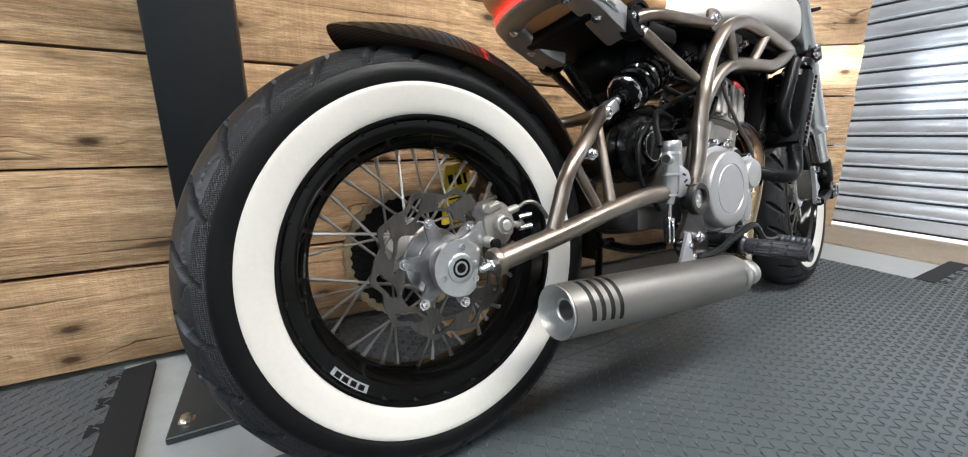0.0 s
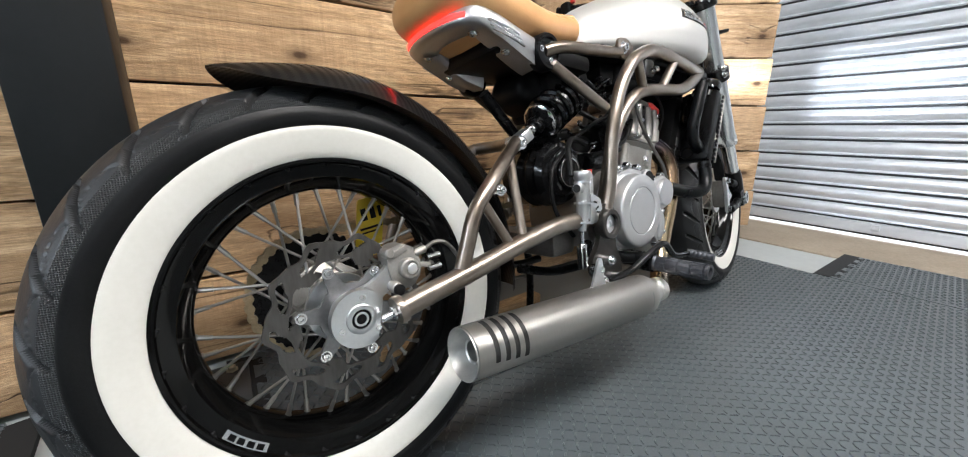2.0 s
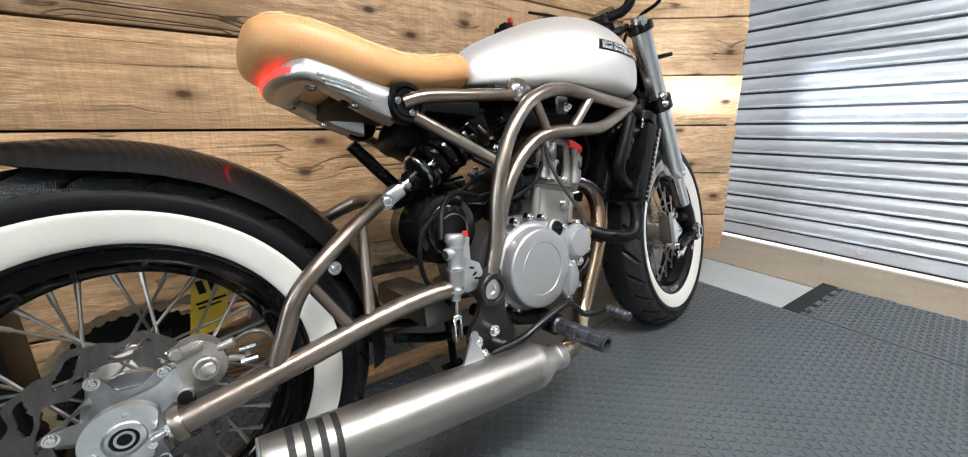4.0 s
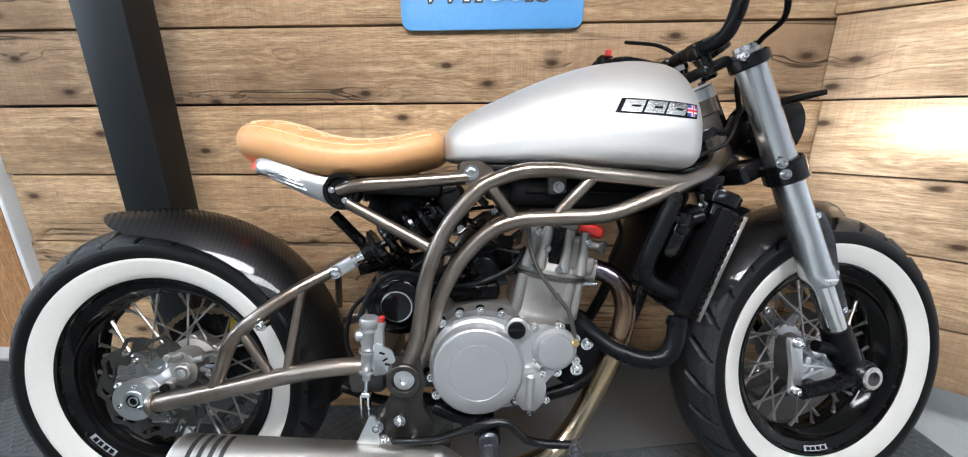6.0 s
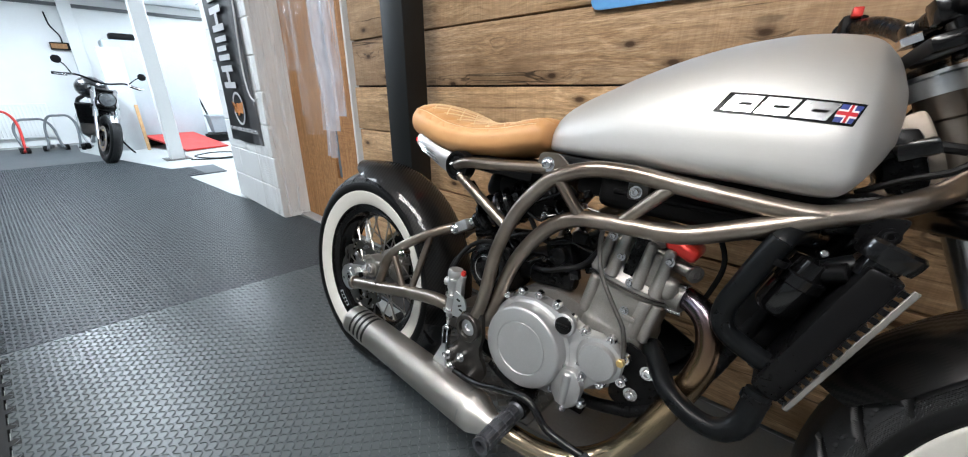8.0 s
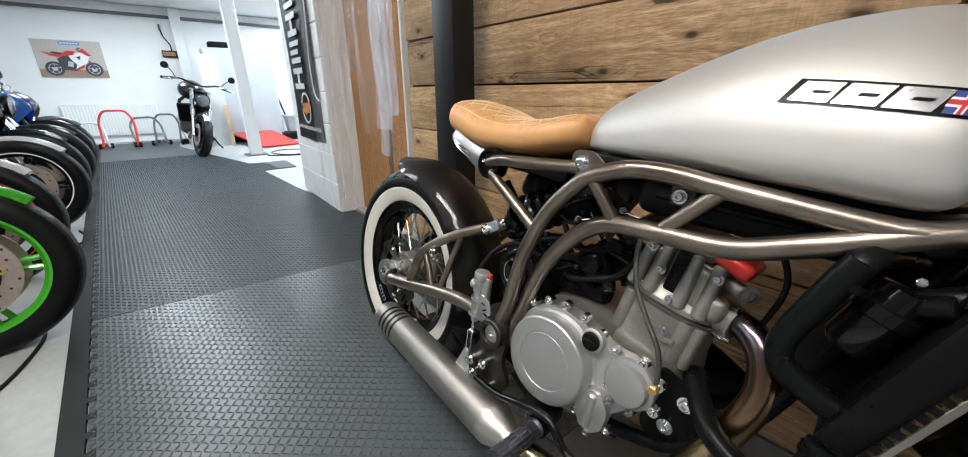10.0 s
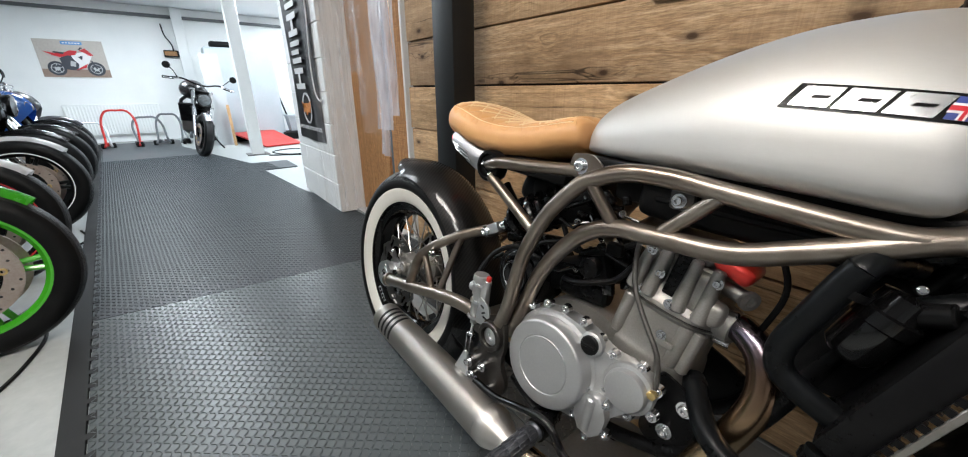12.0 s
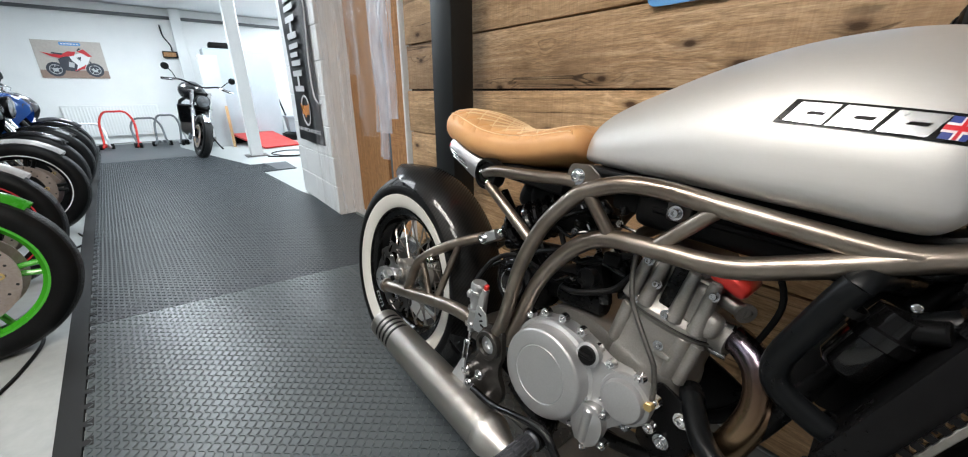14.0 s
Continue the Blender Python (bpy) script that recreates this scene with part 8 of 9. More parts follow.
box(bm, (-0.8, 0, 0.06), (0.5, 0.7, 0.12), 0.02)
part("base", bm, BLACK_PLASTIC, ramp_)
bin_ = thing("storage_bin", pose(-7.3, 1.45, 0.14), "grey plastic storage tub", "tub")
bm = bm_new()
loft(bm, [[(-0.13, -0.17, 0), (0.13, -0.17, 0), (0.13, 0.17, 0), (-0.13, 0.17, 0)], [(-0.16, -0.2, 0.26), (0.16, -0.2, 0.26), (0.16, 0.2, 0.26), (-0.16, 0.2, 0.26)], [(-0.175, -0.215, 0.26), (0.175, -0.215, 0.26), (0.175, 0.215, 0.26), (-0.175, 0.215, 0.26)], [(-0.175, -0.215, 0.29), (0.175, -0.215, 0.29), (0.175, 0.215, 0.29), (-0.175, 0.215, 0.29)]])
part("tub", bm, surf("grey_plastic", (0.3, 0.33, 0.36), (0.4, 0.43, 0.46), 5, 80, (0.4, 0.55)), bin_)
bm = bm_new()
box(bm, (-7.3, 1.45, 0.06), (0.5, 0.6, 0.12), 0.01)
tagged(link_mesh("low_platform", bm, BLACK_PLASTIC), "low black platform under the storage tub", "platform")
br = thing("broom", pose(-7.95, 1.50, -0.0115, 0, -10, 0), "black long-handled broom leaning on the wall", "broom")
bm = bm_new()
rod(bm, (0, 0, 0.02), (0, -0.25, 1.15), 0.016, 10)
box(bm, (0, 0, 0.02), (0.06, 0.28, 0.04), 0.008)
part("handle", bm, BLACK_PLASTIC, br)

# west wall: poster, radiator, trunking, box
poster = thing("motorcycle_poster", pose(-8.488, -1.545, 1.36, 0, 0, 90), "printed poster of a red and white sports motorcycle", "poster")
BEIGE = surf("poster_grey", (0.42, 0.38, 0.34), (0.55, 0.51, 0.47), 3, 40, (0.35, 0.45), bump=0.0)
flat("sheet", pose(0, 0, 0), rect(0.80, 0.56), 0.004, BEIGE, poster)
flat("ground_band", pose(0, -0.0035, -0.22), rect(0.80, 0.12), 0.002, surf("poster_brown", (0.25, 0.17, 0.13), (0.33, 0.24, 0.19), 4, 40, (0.4, 0.5), bump=0.0), poster)
flat("title_bar", pose(0.03, -0.004, 0.235), rounded(rect(0.25, 0.05), 0.02), 0.003, SIGN_BLUE, poster)
for k in range(6):
    flat("title_mark", pose(-0.06 + 0.036 * k, -0.0065, 0.235), rect(0.024, 0.016), 0.002, PRINT_WHITE, poster)
for cx in (-0.22, 0.24):
    for r0, r1, d0, mat_ in ((0.0, 0.108, 0.0, PRINT_DARK), (0.066, 0.074, 0.0035, GREY_PAINT), (0.0, 0.034, 0.0035, GREY_PAINT)):
        bm = bm_new()
        lathe(bm, [(d0, r0), (d0, r1), (d0 + 0.003, r1), (d0 + 0.003, r0)], (cx, -0.004, -0.150), (0, -1, 0), 28, closed=r0 > 0)
        part("printed_wheel", bm, mat_, poster)
    for k in range(5):
        th = 2 * math.pi * k / 5 + 0.3
        flat("printed_spoke", pose(cx + 0.05 * math.cos(th), -0.0095, -0.150 + 0.05 * math.sin(th), 0, -math.degrees(th), 0), rect(0.04, 0.008), 0.002, GREY_PAINT, poster)
PRINTED = [(PRINT_DARK, [(-0.14, -0.16), (0.02, -0.18), (0.12, -0.12), (0.08, 0.02), (-0.06, 0.06), (-0.16, 0.0)]), (GREY_PAINT, [(-0.06, -0.11), (0.0, -0.12), (0.02, -0.05), (-0.04, -0.03)]),
           (PRINT_DARK, [(-0.24, -0.135), (-0.08, -0.10), (-0.08, -0.08), (-0.24, -0.115)]), (PRINT_WHITE, [(-0.02, 0.05), (0.08, 0.09), (0.18, 0.12), (0.235, 0.06), (0.19, -0.03), (0.13, -0.12), (0.02, -0.165), (0.05, -0.08), (0.0, -0.01)]),
           (FLAG_RED, [(-0.33, 0.105), (-0.20, 0.075), (-0.08, 0.095), (-0.05, 0.05), (-0.14, 0.02), (-0.22, 0.04)]), (FLAG_RED, [(-0.09, 0.085), (-0.02, 0.125), (0.07, 0.12), (0.04, 0.06), (-0.04, 0.045)]),
           (FLAG_RED, [(0.09, 0.125), (0.17, 0.165), (0.255, 0.055), (0.205, 0.05), (0.15, 0.095)]), (FLAG_RED, [(-0.01, -0.172), (0.12, -0.135), (0.155, -0.07), (0.07, -0.12)]),
           (PRINT_DARK, [(-0.22, 0.085), (-0.10, 0.065), (-0.08, 0.09), (-0.20, 0.105)]), (PRINT_DARK, [(0.06, 0.03), (0.12, 0.05), (0.10, -0.02)]), (PRINT_DARK, [(0.195, -0.02), (0.215, -0.02), (0.262, -0.145), (0.240, -0.15)]),
           (PRINT_DARK, [(0.085, 0.14), (0.125, 0.18), (0.145, 0.165), (0.10, 0.135)])]
for k, (mat_, pts) in enumerate(PRINTED):
    flat("printed_shape", pose(0, -0.0115 - 0.0007 * k, 0), pts, 0.002, mat_, poster)
radi = thing("wall_radiator", pose(-8.46, -1.25, 0.12), "white ribbed panel radiator on the wall", "radiator")
bm = bm_new()
box(bm, (0, 0, 0.27), (0.06, 1.25, 0.52), 0.01)
part("body", bm, WHITE_PAINT, radi)
for k in range(30):
    bm = bm_new()
    box(bm, (0.034, -0.6 + 1.2 * k / 29, 0.27), (0.012, 0.018, 0.46), 0.004)
    part("rib", bm, WHITE_PAINT, radi)
TRUNK = surf("grey_trunking", (0.07, 0.075, 0.08), (0.12, 0.125, 0.13), 3, 60, (0.4, 0.55), bump=0.05)
bm = bm_new()
box(bm, (-8.47, -0.5, 2.10), (0.05, 8.0, 0.05), 0.004)
setting("trim_trunking", bm, TRUNK, "grey cable trunking along the wall top", "trunking")
ebox = thing("heater_box", pose(-8.46, -0.2, 1.5), "small wooden-fronted wall box with a cable", "wall box")
bm = bm_new()
box(bm, (0, 0, 0), (0.07, 0.30, 0.11), 0.006)
part("case", bm, BLACK_PLASTIC, ebox)
bm = bm_new()
box(bm, (0.037, -0.05, 0.0), (0.01, 0.18, 0.07), 0.002)
part("front", bm, DOOR_WOOD, ebox)
bm = bm_new()
tube(bm, [(0, 0, 0.055), (0, -0.01, 0.16), (0, -0.08, 0.30), (0, -0.10, 0.48)], 0.01, 8)
part("cable", bm, BLACK_PLASTIC, ebox)
bm = bm_new()
box(bm, (-8.45, -0.05, CEIL / 2), (0.12, 0.16, CEIL), 0.004)
setting("trim_pilaster", bm, WHITE_PAINT, "white painted pilaster", "pilaster")


# paddock stands along the west wall
def paddock_stand(x, y, turn, material_, w, h, label):
    st = thing("paddock_stand", pose(x, y, -0.0115, 0, 0, turn), label, "paddock stand", "paddock stands")
    bm = bm_new()
    tube(bm, [(0.25, -w / 2, 0.04), (0.12, -w / 2, 0.12), (0.02, -w / 2, h * 0.7), (-0.01, -w * 0.32, h * 0.97), (-0.01, 0, h), (-0.01, w * 0.32, h * 0.97), (0.02, w / 2, h * 0.7), (0.12, w / 2, 0.12), (0.25, w / 2, 0.04)], 0.016, 10)
    part("hoop", bm, material_, st)
    for s in (-1, 1):
        bm = bm_new()
        lathe(bm, [(-0.02, 0.02), (-0.02, 0.045), (0.02, 0.045), (0.02, 0.02)], (0.20, s * (w / 2 + 0.03), 0.045), (0, 1, 0), 16, closed=True)
        part("castor", bm, BLACK_PLASTIC, st)
        bm = bm_new()
        box(bm, (0.06, s * w / 2, 0.06), (0.16, 0.04, 0.05), 0.006)
        part("foot", bm, material_, st)
    return st


GREY_TUBE = surf("grey_tube_paint", (0.10, 0.11, 0.12), (0.16, 0.17, 0.18), 5, 80, (0.35, 0.5), 0.3)
paddock_stand(-7.75, -1.55, 10, surf("silver_tube", (0.5, 0.52, 0.54), (0.6, 0.62, 0.64), 5, 80, (0.3, 0.4), 0.6), 0.36, 0.40, "silver tubular paddock stand on castors")
paddock_stand(-7.7, -1.18, -4, RED_PAINT, 0.42, 0.58, "red tubular paddock stand on castors")
paddock_stand(-7.75, -0.84, 14, GREY_TUBE, 0.40, 0.46, "dark grey tubular paddock stand on castors")
paddock_stand(-7.75, -0.55, -12, GREY_TUBE, 0.34, 0.50, "dark grey tubular paddock stand on castors")
paddock_stand(-7.85, -0.22, 20, surf("dull_tube", (0.35, 0.36, 0.37), (0.45, 0.46, 0.47), 5, 80, (0.3, 0.45), 0.6), 0.34, 0.54, "dull metal paddock stand on castors")

# black flex on the floor under the parked bikes
fl = thing("floor_cable", pose(0, 0, 0), "black cable trailing across the painted floor", "cable")
bm = bm_new()
tube(bm, [(-0.1, -1.16, -0.006), (-0.45, -1.14, -0.006), (-0.75, -1.06, -0.006), (-0.98, -1.04, -0.006), (-1.1, -1.12, -0.006), (-1.25, -1.4, -0.006), (-1.6, -1.5, -0.006), (-2.0, -1.2, -0.006), (-2.25, -1.06, -0.006), (-2.5, -1.12, -0.006)], 0.006, 8)
part("flex", bm, BLACK_PLASTIC, fl)
fl2 = thing("floor_cable", pose(0, 0, 0), "black cable coiled by the white post", "cable")
bm = bm_new()
tube(bm, [(-5.2, 0.5, -0.004), (-5.0, 0.9, -0.004), (-5.3, 1.2, -0.004), (-5.7, 0.9, -0.004), (-5.5, 0.6, -0.004), (-5.1, 0.8, -0.004), (-5.2, 1.4, -0.004)], 0.008, 8)
part("flex", bm, BLACK_PLASTIC, fl2)

CLEAR_LENS = surf("clear_lamp_lens", (0.10, 0.11, 0.12), (0.3, 0.32, 0.34), 20, 60, (0.04, 0.1), 0.3, 0.0, coat=0.6)


# ---- parked motorcycles ----
def ring_wheel(name, m, parent, rim_mat, stripe=None, r=0.30, w=0.058, disc=True, n_spoke=5):
    """A cast wheel: hub with tyre, rim, spokes and two drilled discs."""
    bm = bm_new()
    lathe(bm, [(-0.05, 0.0), (-0.05, 0.03), (-0.02, 0.036), (0.02, 0.036), (0.05, 0.03), (0.05, 0.0)], (0, 0, 0), (0, 1, 0), 24)
    hub = part(name, bm, rim_mat, parent)
    hub.matrix_basis = m
    bm = bm_new()
    lathe(bm, [(-w * 0.78, r * 0.72), (-w, r * 0.82), (-w * 0.92, r * 0.90), (-w * 0.55, r * 0.975), (0, r), (w * 0.55, r * 0.975), (w * 0.92, r * 0.90), (w, r * 0.82), (w * 0.78, r * 0.72)], (0, 0, 0), (0, 1, 0), 64, caps=False)
    part("tyre", bm, TYRE, hub)
    bm = bm_new()
    lathe(bm, [(-w * 0.8, r * 0.735), (-w * 0.78, r * 0.70), (-w * 0.5, r * 0.655), (w * 0.5, r * 0.655), (w * 0.78, r * 0.70), (w * 0.8, r * 0.735), (w * 0.4, r * 0.69), (-w * 0.4, r * 0.69)], (0, 0, 0), (0, 1, 0), 64, closed=True)
    part("rim", bm, rim_mat, hub)
    if stripe:
        for s in (-1, 1):
            bm = bm_new()
            lathe(bm, [(s * (w * 0.8 + 0.001), r * 0.715), (s * (w * 0.805 + 0.001), r * 0.735)], (0, 0, 0), (0, 1, 0), 64, caps=False)
            part("pinstripe", bm, stripe, hub)
    for k in range(n_spoke):
        th = 2 * math.pi * k / n_spoke
        for dv in (-0.10, 0.10):
            bm = bm_new()
            p0 = Vector((0.03 * math.cos(th), 0, 0.03 * math.sin(th)))
            p1 = Vector((r * 0.67 * math.cos(th + dv), 0, r * 0.67 * math.sin(th + dv)))
            tube(bm, [p0, p1], 0.011, 8, False)
            part("spoke", bm, rim_mat, hub)
    if disc:
        for s in (-1, 1):
            bm = bm_new()
            y = s * 0.066
            lathe(bm, [(y - 0.0025, 0.105), (y - 0.0025, 0.155), (y + 0.0025, 0.155), (y + 0.0025, 0.105)], (0, 0, 0), (0, 1, 0), 48, closed=True)
            dsc = part("brake_disc", bm, WORN_DISC, hub, "drilled steel brake disc")
            # drilled holes as flat dark dots, their shade in the colour
            for k in range(24):
                th = 2 * math.pi * k / 24
                rr = 0.118 + 0.013 * (k % 3)
                bm = bm_new()
                lathe(bm, [(0, 0.0045), (0.0006, 0.0045), (0.0006, 0.0)], (rr * math.cos(th), y + s * 0.0024, rr * math.sin(th)), (0, s, 0), 8)
                part("hole_shade_dot", bm, DARK_GAP, dsc)
            bm = bm_new()
            lathe(bm, [(y - 0.003, 0.04), (y - 0.003, 0.108), (y + 0.001, 0.108), (y + 0.001, 0.04)], (0, 0, 0), (0, 1, 0), 8, closed=True)
            part("disc_carrier", bm, SATIN_BLACK, hub)
            for k in range(5):
                th = 2 * math.pi * k / 5
                bm = bm_new()
                lathe(bm, [(0, 0.012), (0.006, 0.012), (0.006, 0.006), (0.0, 0.006)], (0.108 * math.cos(th), y + s * 0.003, 0.108 * math.sin(th)), (0, s, 0), 14, closed=True)
                part("disc_button", bm, BRASS, hub)
    return hub


WORN_DISC = surf("drilled_disc_steel", (0.30, 0.24, 0.20), (0.46, 0.40, 0.36), 14, 120, (0.3, 0.45), 0.9, 0.05)


def gloss(name, c):
    return surf(name, tuple(v * 0.85 for v in c), c, 5, 90, (0.2, 0.3), bump=0.0, coat=0.6)


def parked_bike(m, label, rim_mat, body_mat, fender_mat, fork_mat, stripe=None, fairing=True, screen=True, trim=None, lean=8.0, steer=10.0):
    """A parked sports or roadster motorcycle; x ahead, origin under the front axle."""
    b = thing("parked_motorcycle", m @ pose(0, 0, 0, -lean, 0, 0), label, "motorcycle", "parked motorcycles")
    ax = Vector((0, 0, 0.30))
    ft = Matrix.Translation((-0.25, 0, 0)) @ Matrix.Rotation(radians(steer), 4, Vector((-0.42, 0, 0.9))) @ Matrix.Translation((0.25, 0, 0))
    fr = ring_wheel("front_wheel", ft @ pose(0, 0, 0.30), b, rim_mat, stripe)
    u = Vector((-0.42, 0, 0.907))

    def fp(name, bm, mt, lab=""):
        bmesh.ops.transform(bm, matrix=ft, verts=bm.verts)
        return part(name, bm, mt, b, lab)

    for s in (-1, 1):
        bm = bm_new()
        rod(bm, ax + V3(0, s * 0.10, -0.01), ax + u * 0.30 + V3(0, s * 0.10, 0), 0.021, 14)
        fp("fork_slider", bm, CHROME)
        bm = bm_new()
        rod(bm, ax + u * 0.27 + V3(0, s * 0.10, 0), ax + u * 0.66 + V3(0, s * 0.10, 0), 0.028, 16, 0.003)
        fp("fork_tube", bm, fork_mat)
        bm = bm_new()
        box(bm, ax + V3(-0.10, s * 0.085, 0.06), (0.06, 0.05, 0.11), 0.012, Matrix.Rotation(radians(20), 3, "Y"), 2)
        fp("brake_caliper", bm, SATIN_BLACK)
        bm = bm_new()
        tube(bm, [ax + V3(-0.09, s * 0.10, 0.12), ax + V3(-0.13, s * 0.12, 0.25), ax + u * 0.45 + V3(0.03, s * 0.09, 0), ax + u * 0.62 + V3(0, s * 0.05, 0)], 0.006, 6)
        fp("brake_hose", bm, BLACK_PLASTIC)
    bm = bm_new()
    rows_ = []
    for i in range(15):
        th = radians(155 - 110 * i / 14)
        wm = 0.075 * (0.55 + 0.45 * math.sin(math.pi * min(1.0, (i + 1.5) / 8)))
        rows_.append([((0.325 - 0.03 * abs(f) ** 2.4) * math.cos(th), wm * f, 0.30 + (0.325 - 0.03 * abs(f) ** 2.4) * math.sin(th)) for f in np.linspace(-1, 1, 11)])
    loft(bm, rows_, False, False)
    bmesh.ops.solidify(bm, geom=list(bm.faces), thickness=0.003)
    fp("front_mudguard", bm, fender_mat)
    for k in (0.40, 0.62):
        bm = bm_new()
        box(bm, ax + u * k + V3(-0.03, 0, 0), (0.10, 0.26, 0.035), 0.012, Matrix.Rotation(radians(-25), 3, "Y"), 2)
        fp("fork_clamp", bm, SATIN_BLACK)
    top = ax + u * 0.68
    bm = bm_new()
    tube(bm, [top + V3(-0.14, 0.38, 0.06), top + V3(-0.05, 0.22, 0.09), top + V3(0.0, 0.06, 0.05), top + V3(0.0, -0.06, 0.05), top + V3(-0.05, -0.22, 0.09), top + V3(-0.14, -0.38, 0.06)], 0.012, 10)
    fp("handlebar", bm, SATIN_BLACK)
    for s in (-1, 1):
        bm = bm_new()
        rod(bm, top + V3(-0.10, s * 0.29, 0.072), top + V3(-0.15, s * 0.41, 0.058), 0.017, 12, 0.002)
        fp("grip", bm, BLACK_PLASTIC)
        bm = bm_new()
        tube(bm, [top + V3(-0.06, s * 0.24, 0.09), top + V3(0.0, s * 0.30, 0.07), top + V3(-0.03, s * 0.41, 0.055)], 0.006, 8)
        fp("lever", bm, CHROME)
        bm = bm_new()
        tube(bm, [top + V3(-0.07, s * 0.26, 0.09), top + V3(-0.05, s * 0.32, 0.17), top + V3(-0.06, s * 0.36, 0.20)], 0.006, 8)
        lathe(bm, [(-0.008, 0.0), (-0.006, 0.045), (0.006, 0.045), (0.010, 0.03), (0.012, 0)], top + V3(-0.06, s * 0.39, 0.22), (1, 0, 0.1), 20)
        fp("mirror", bm, BLACK_PLASTIC)
    hl = ax + u * 0.5 + V3(0.10, 0, 0.02)
    if fairing:
        bm = bm_new()
        rows_ = []
        for i, (x, w_, z0, z1) in enumerate(((-0.06, 0.04, 0.70, 0.77), (-0.10, 0.10, 0.64, 0.83), (-0.18, 0.14, 0.55, 0.88), (-0.28, 0.17, 0.45, 0.90), (-0.42, 0.18, 0.38, 0.88), (-0.60, 0.18, 0.32, 0.80))):
            row = []
            for k in range(13):
                f = k / 12
                a_ = math.pi * f
                row.append((x - 0.06 * math.sin(a_) * 0, -w_ * math.cos(a_), z0 + (z1 - z0) * math.sin(a_) ** 0.7))
            rows_.append(row)
        loft(bm, rows_, False, False)
        bmesh.ops.solidify(bm, geom=list(bm.faces), thickness=0.004)
        part("fairing", bm, body_mat, b, "", 50)
        if trim:
            for s in (-1, 1):
                bm = bm_new()
                loft(bm, [[(-0.16, s * 0.138, 0.66), (-0.16, s * 0.140, 0.71)], [(-0.30, s * 0.178, 0.58), (-0.30, s * 0.180, 0.66)], [(-0.52, s * 0.186, 0.50), (-0.52, s * 0.188, 0.56)]], False, False)
                bmesh.ops.solidify(bm, geom=list(bm.faces), thickness=0.004)
                part("side_flash", bm, trim, b)
        for s in (-1, 1):
            bm = bm_new()
            lathe(bm, [(0, 0.0), (0.01, 0.035), (-0.02, 0.05)], (-0.085, s * 0.045, 0.745), (1, s * 0.5, 0.1), 20)
            part("headlight", bm, CLEAR_LENS, b)
    else:
        bm = bm_new()
        lathe(bm, [(-0.10, 0.0), (-0.09, 0.05), (-0.03, 0.085), (0.0, 0.09), (0.01, 0.085)], hl, (1, 0, -0.1), 28)
        fp("headlight_shell", bm, SATIN_BLACK)
        bm = bm_new()
        lathe(bm, [(0.006, 0.084), (0.02, 0.06), (0.026, 0.0)], hl, (1, 0, -0.1), 28)
        fp("headlight", bm, CLEAR_LENS, "clear round headlight")
    if screen:
        bm = bm_new()
        rows_ = [[(-0.12 - 0.22 * i / 8, (0.09 + 0.03 * math.sin(i * 0.4)) * f, 0.80 + 0.24 * i / 8 - 0.08 * f * f) for f in np.linspace(-1, 1, 9)] for i in range(9)]
        loft(bm, rows_, False, False)
        bmesh.ops.solidify(bm, geom=list(bm.faces), thickness=0.003)
        part("windscreen", bm, PVC, b, "clear windscreen")
    bm = bm_new()
    rows_ = []
    for x, w_, z0, z1 in ((-0.30, 0.06, 0.82, 0.90), (-0.34, 0.13, 0.78, 0.98), (-0.45, 0.16, 0.75, 1.02), (-0.58, 0.15, 0.75, 1.0), (-0.70, 0.11, 0.76, 0.92), (-0.76, 0.07, 0.78, 0.86)):
        rows_.append([(x, w_ * math.cos(t_), (z0 + z1) / 2 + (z1 - z0) / 2 * math.sin(t_)) for t_ in np.linspace(0, 2 * math.pi, 20, endpoint=False)])
    loft(bm, rows_)
    part("fuel_tank", bm, body_mat, b, "", 60)
    bm = bm_new()
    rows_ = []
    for x, w_, z0, z1 in ((-0.74, 0.07, 0.76, 0.83), (-0.85, 0.12, 0.74, 0.82), (-1.02, 0.13, 0.76, 0.83), (-1.14, 0.12, 0.80, 0.90), (-1.36, 0.09, 0.84, 0.93), (-1.5, 0.04, 0.88, 0.94)):
        rows_.append([(x, w_ * math.cos(t_), (z0 + z1) / 2 + (z1 - z0) / 2 * math.sin(t_)) for t_ in np.linspace(0, 2 * math.pi, 16, endpoint=False)])
    loft(bm, rows_)
    part("seat", bm, BLACK_PLASTIC, b, "", 60)
    bm = bm_new()
    box(bm, (-0.62, 0, 0.46), (0.46, 0.34, 0.40), 0.05, Matrix.Rotation(radians(-12), 3, "Y"), 2)
    part("engine", bm, DARK_STEEL, b)
    bm = bm_new()
    box(bm, (-0.30, 0, 0.58), (0.05, 0.32, 0.26), 0.01, Matrix.Rotation(radians(20), 3, "Y"), 1)
    part("radiator", bm, SATIN_BLACK, b)
    for s in (-1, 1):
        bm = bm_new()
        tube(bm, [(-0.22, s * 0.05, 0.80), (-0.45, s * 0.15, 0.72), (-0.75, s * 0.16, 0.62), (-0.92, s * 0.14, 0.42)], 0.022, 10)
        part("frame_beam", bm, SATIN_BLACK, b)
    bm = bm_new()
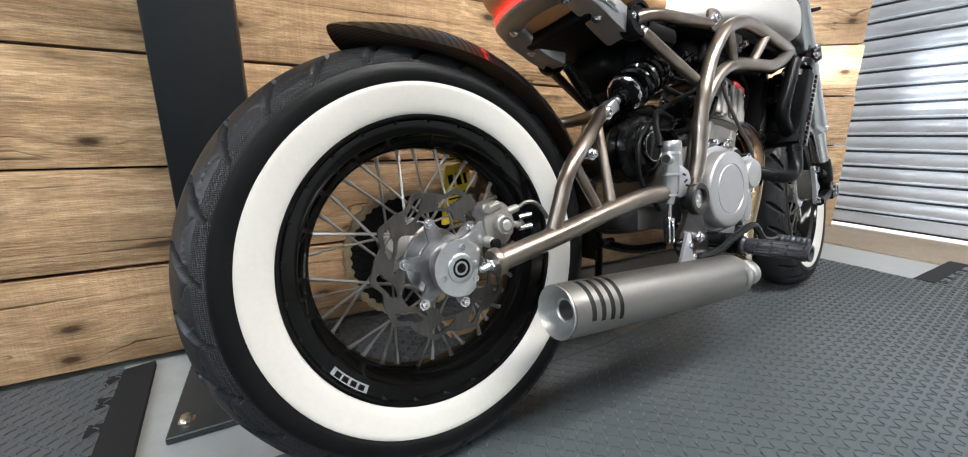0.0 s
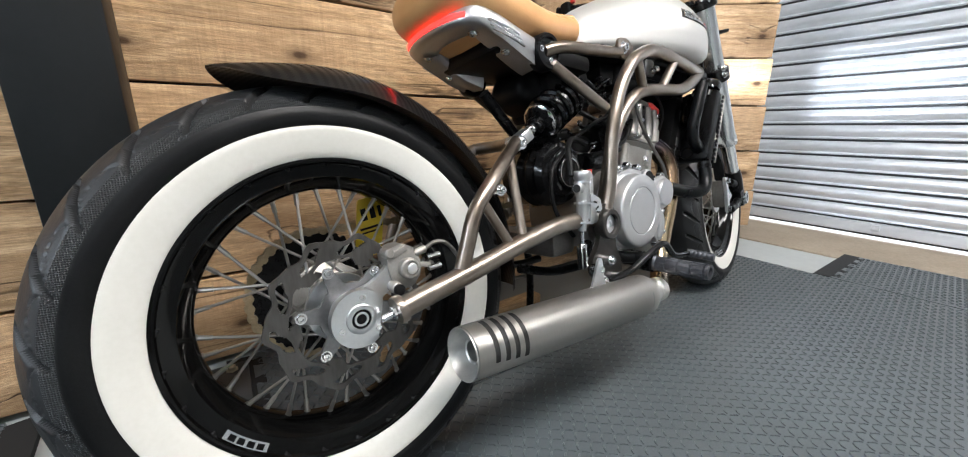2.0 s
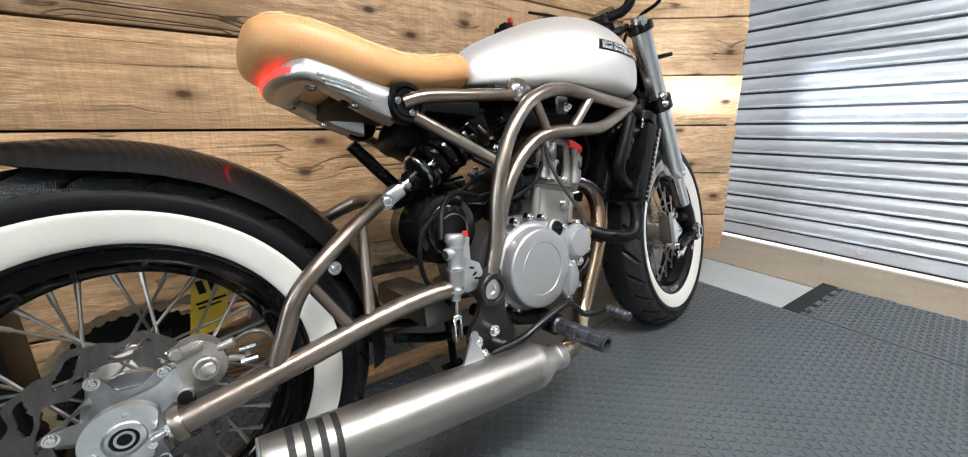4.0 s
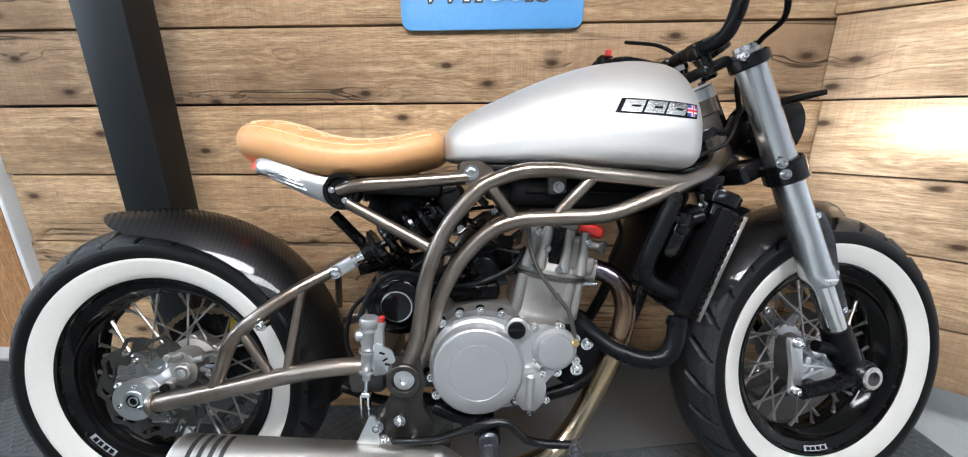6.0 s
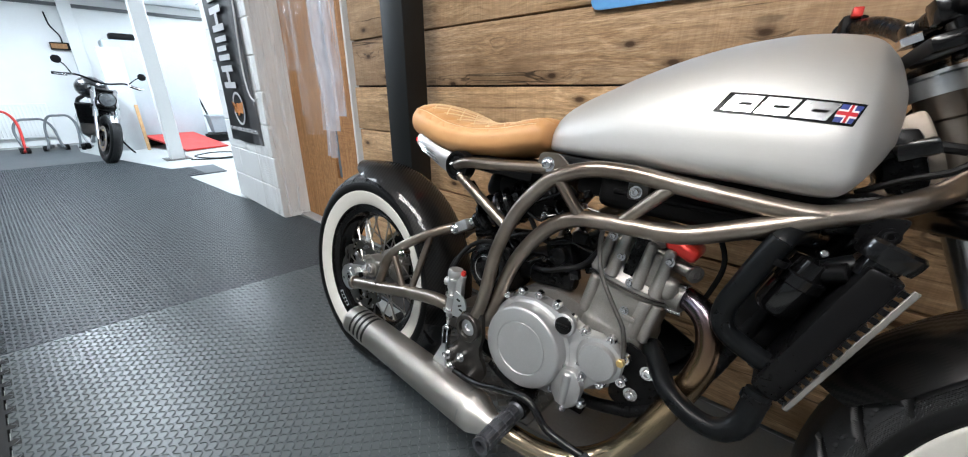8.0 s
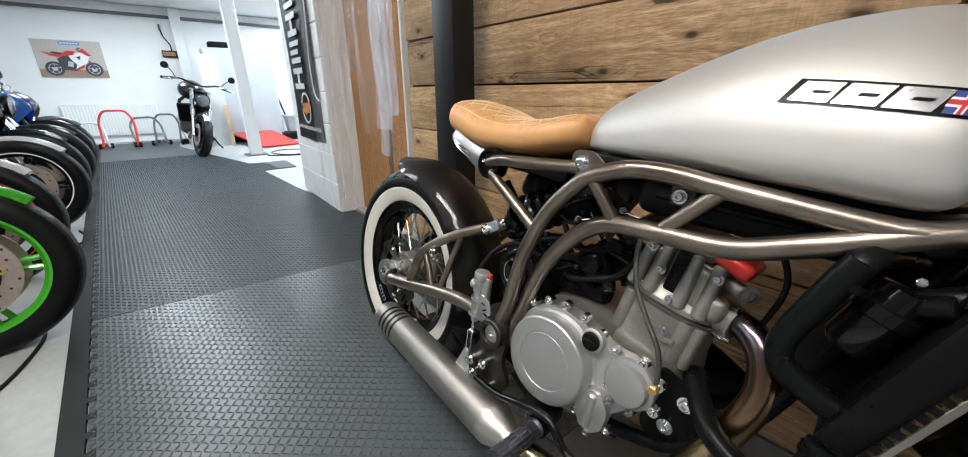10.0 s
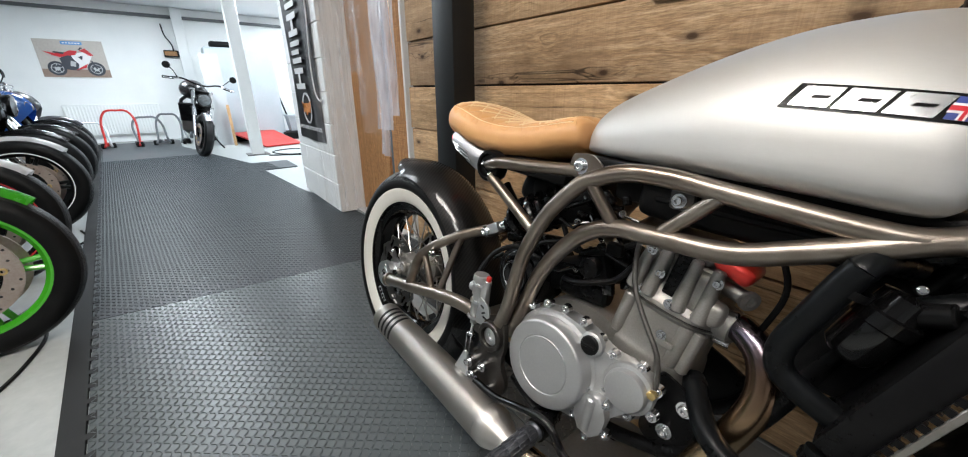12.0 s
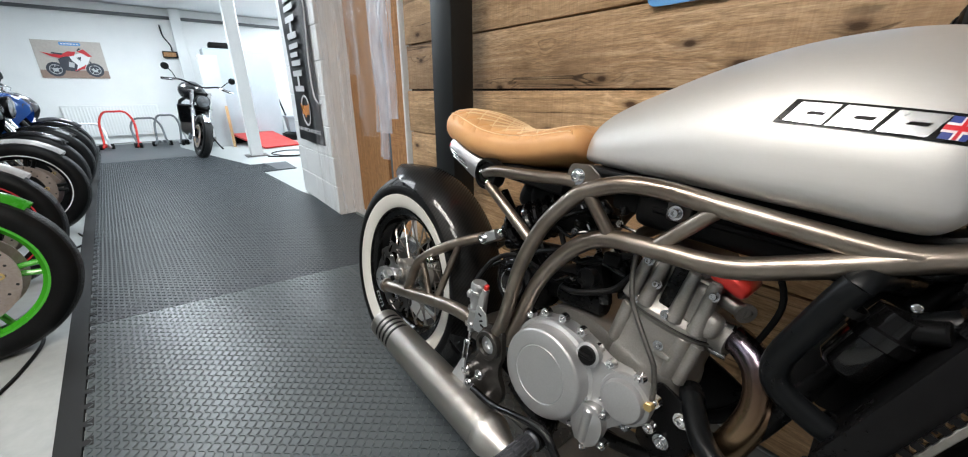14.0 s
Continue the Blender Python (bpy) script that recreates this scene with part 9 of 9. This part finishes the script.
    tube(bm, [(-0.42, -0.05, 0.36), (-0.5, -0.08, 0.22), (-0.9, -0.14, 0.24), (-1.3, -0.2, 0.40)], 0.03, 12)
    part("exhaust", bm, CHROME, b)
    ring_wheel("rear_wheel", pose(-1.40, 0, 0.31), b, rim_mat, stripe, 0.31, 0.085, False)
    for s in (-1, 1):
        bm = bm_new()
        tube(bm, [(-0.88, s * 0.12, 0.42), (-1.15, s * 0.13, 0.36), (-1.40, s * 0.13, 0.31)], 0.02, 8)
        part("swingarm", bm, SATIN_BLACK, b)
    bm = bm_new()
    tube(bm, [(-0.7, 0.16, 0.24), (-0.68, 0.24, 0.12), (-0.66, 0.30, 0.045)], 0.012, 8)
    part("side_stand", bm, SATIN_BLACK, b)
    return b


GREEN = gloss("lime_green_paint", (0.06, 0.42, 0.02))
BLACK_G = gloss("black_body_paint", (0.012, 0.012, 0.013))
WHITE_G = gloss("white_body_paint", (0.72, 0.72, 0.72))
BLUE_G = gloss("blue_body_paint", (0.03, 0.12, 0.42))
GREY_G = gloss("grey_body_paint", (0.12, 0.12, 0.13))
GOLD = surf("gold_fork_tube", (0.5, 0.24, 0.05), (0.65, 0.34, 0.1), 10, 120, (0.25, 0.35), 0.9)
ROW = [(-0.90, -1.16, 90, "green-rimmed sports motorcycle with black and green fairing", GREEN, BLACK_G, GREEN, SATIN_BLACK, None, True, True, GREEN),
       (-1.66, -1.30, 86, "black sports motorcycle with white mudguard and red pinstriped wheels", SATIN_BLACK, BLACK_G, WHITE_G, SATIN_BLACK, FLAG_RED, True, True, WHITE_G),
       (-2.60, -1.31, 85, "black roadster motorcycle with gold forks", SATIN_BLACK, BLACK_G, WHITE_G, GOLD, PRINT_WHITE, False, False, None),
       (-3.28, -1.38, 86, "black and lime sports motorcycle with clear windscreen", SATIN_BLACK, BLACK_G, BLACK_G, SATIN_BLACK, None, True, True, GREEN),
       (-3.90, -1.41, 86, "black roadster motorcycle with chrome headlight", SATIN_BLACK, GREY_G, BLACK_G, CHROME, None, False, True, None),
       (-4.65, -1.47, 85, "blue sports motorcycle with clear windscreen", SATIN_BLACK, BLUE_G, BLACK_G, SATIN_BLACK, None, True, True, WHITE_G),
       (-5.40, -1.55, 86, "dark grey touring motorcycle with tall screen", SATIN_BLACK, GREY_G, GREY_G, CHROME, None, True, True, None)]
for x, y, turn, lab, rim_, body_, fend_, fork_, stripe_, fair_, scr_, trim_ in ROW:
    parked_bike(pose(x, y, -0.0115, 0, 0, turn), lab, rim_, body_, fend_, fork_, stripe_, fair_, scr_, trim_, 7.0, 4.0)
parked_bike(pose(-5.72, -0.33, 0.0, 0, 0, -9), "dark naked motorcycle with chrome forks and wide handlebar", SATIN_BLACK, BLACK_G, CHROME, CHROME, None, False, False, None, 6.0, 20.0)
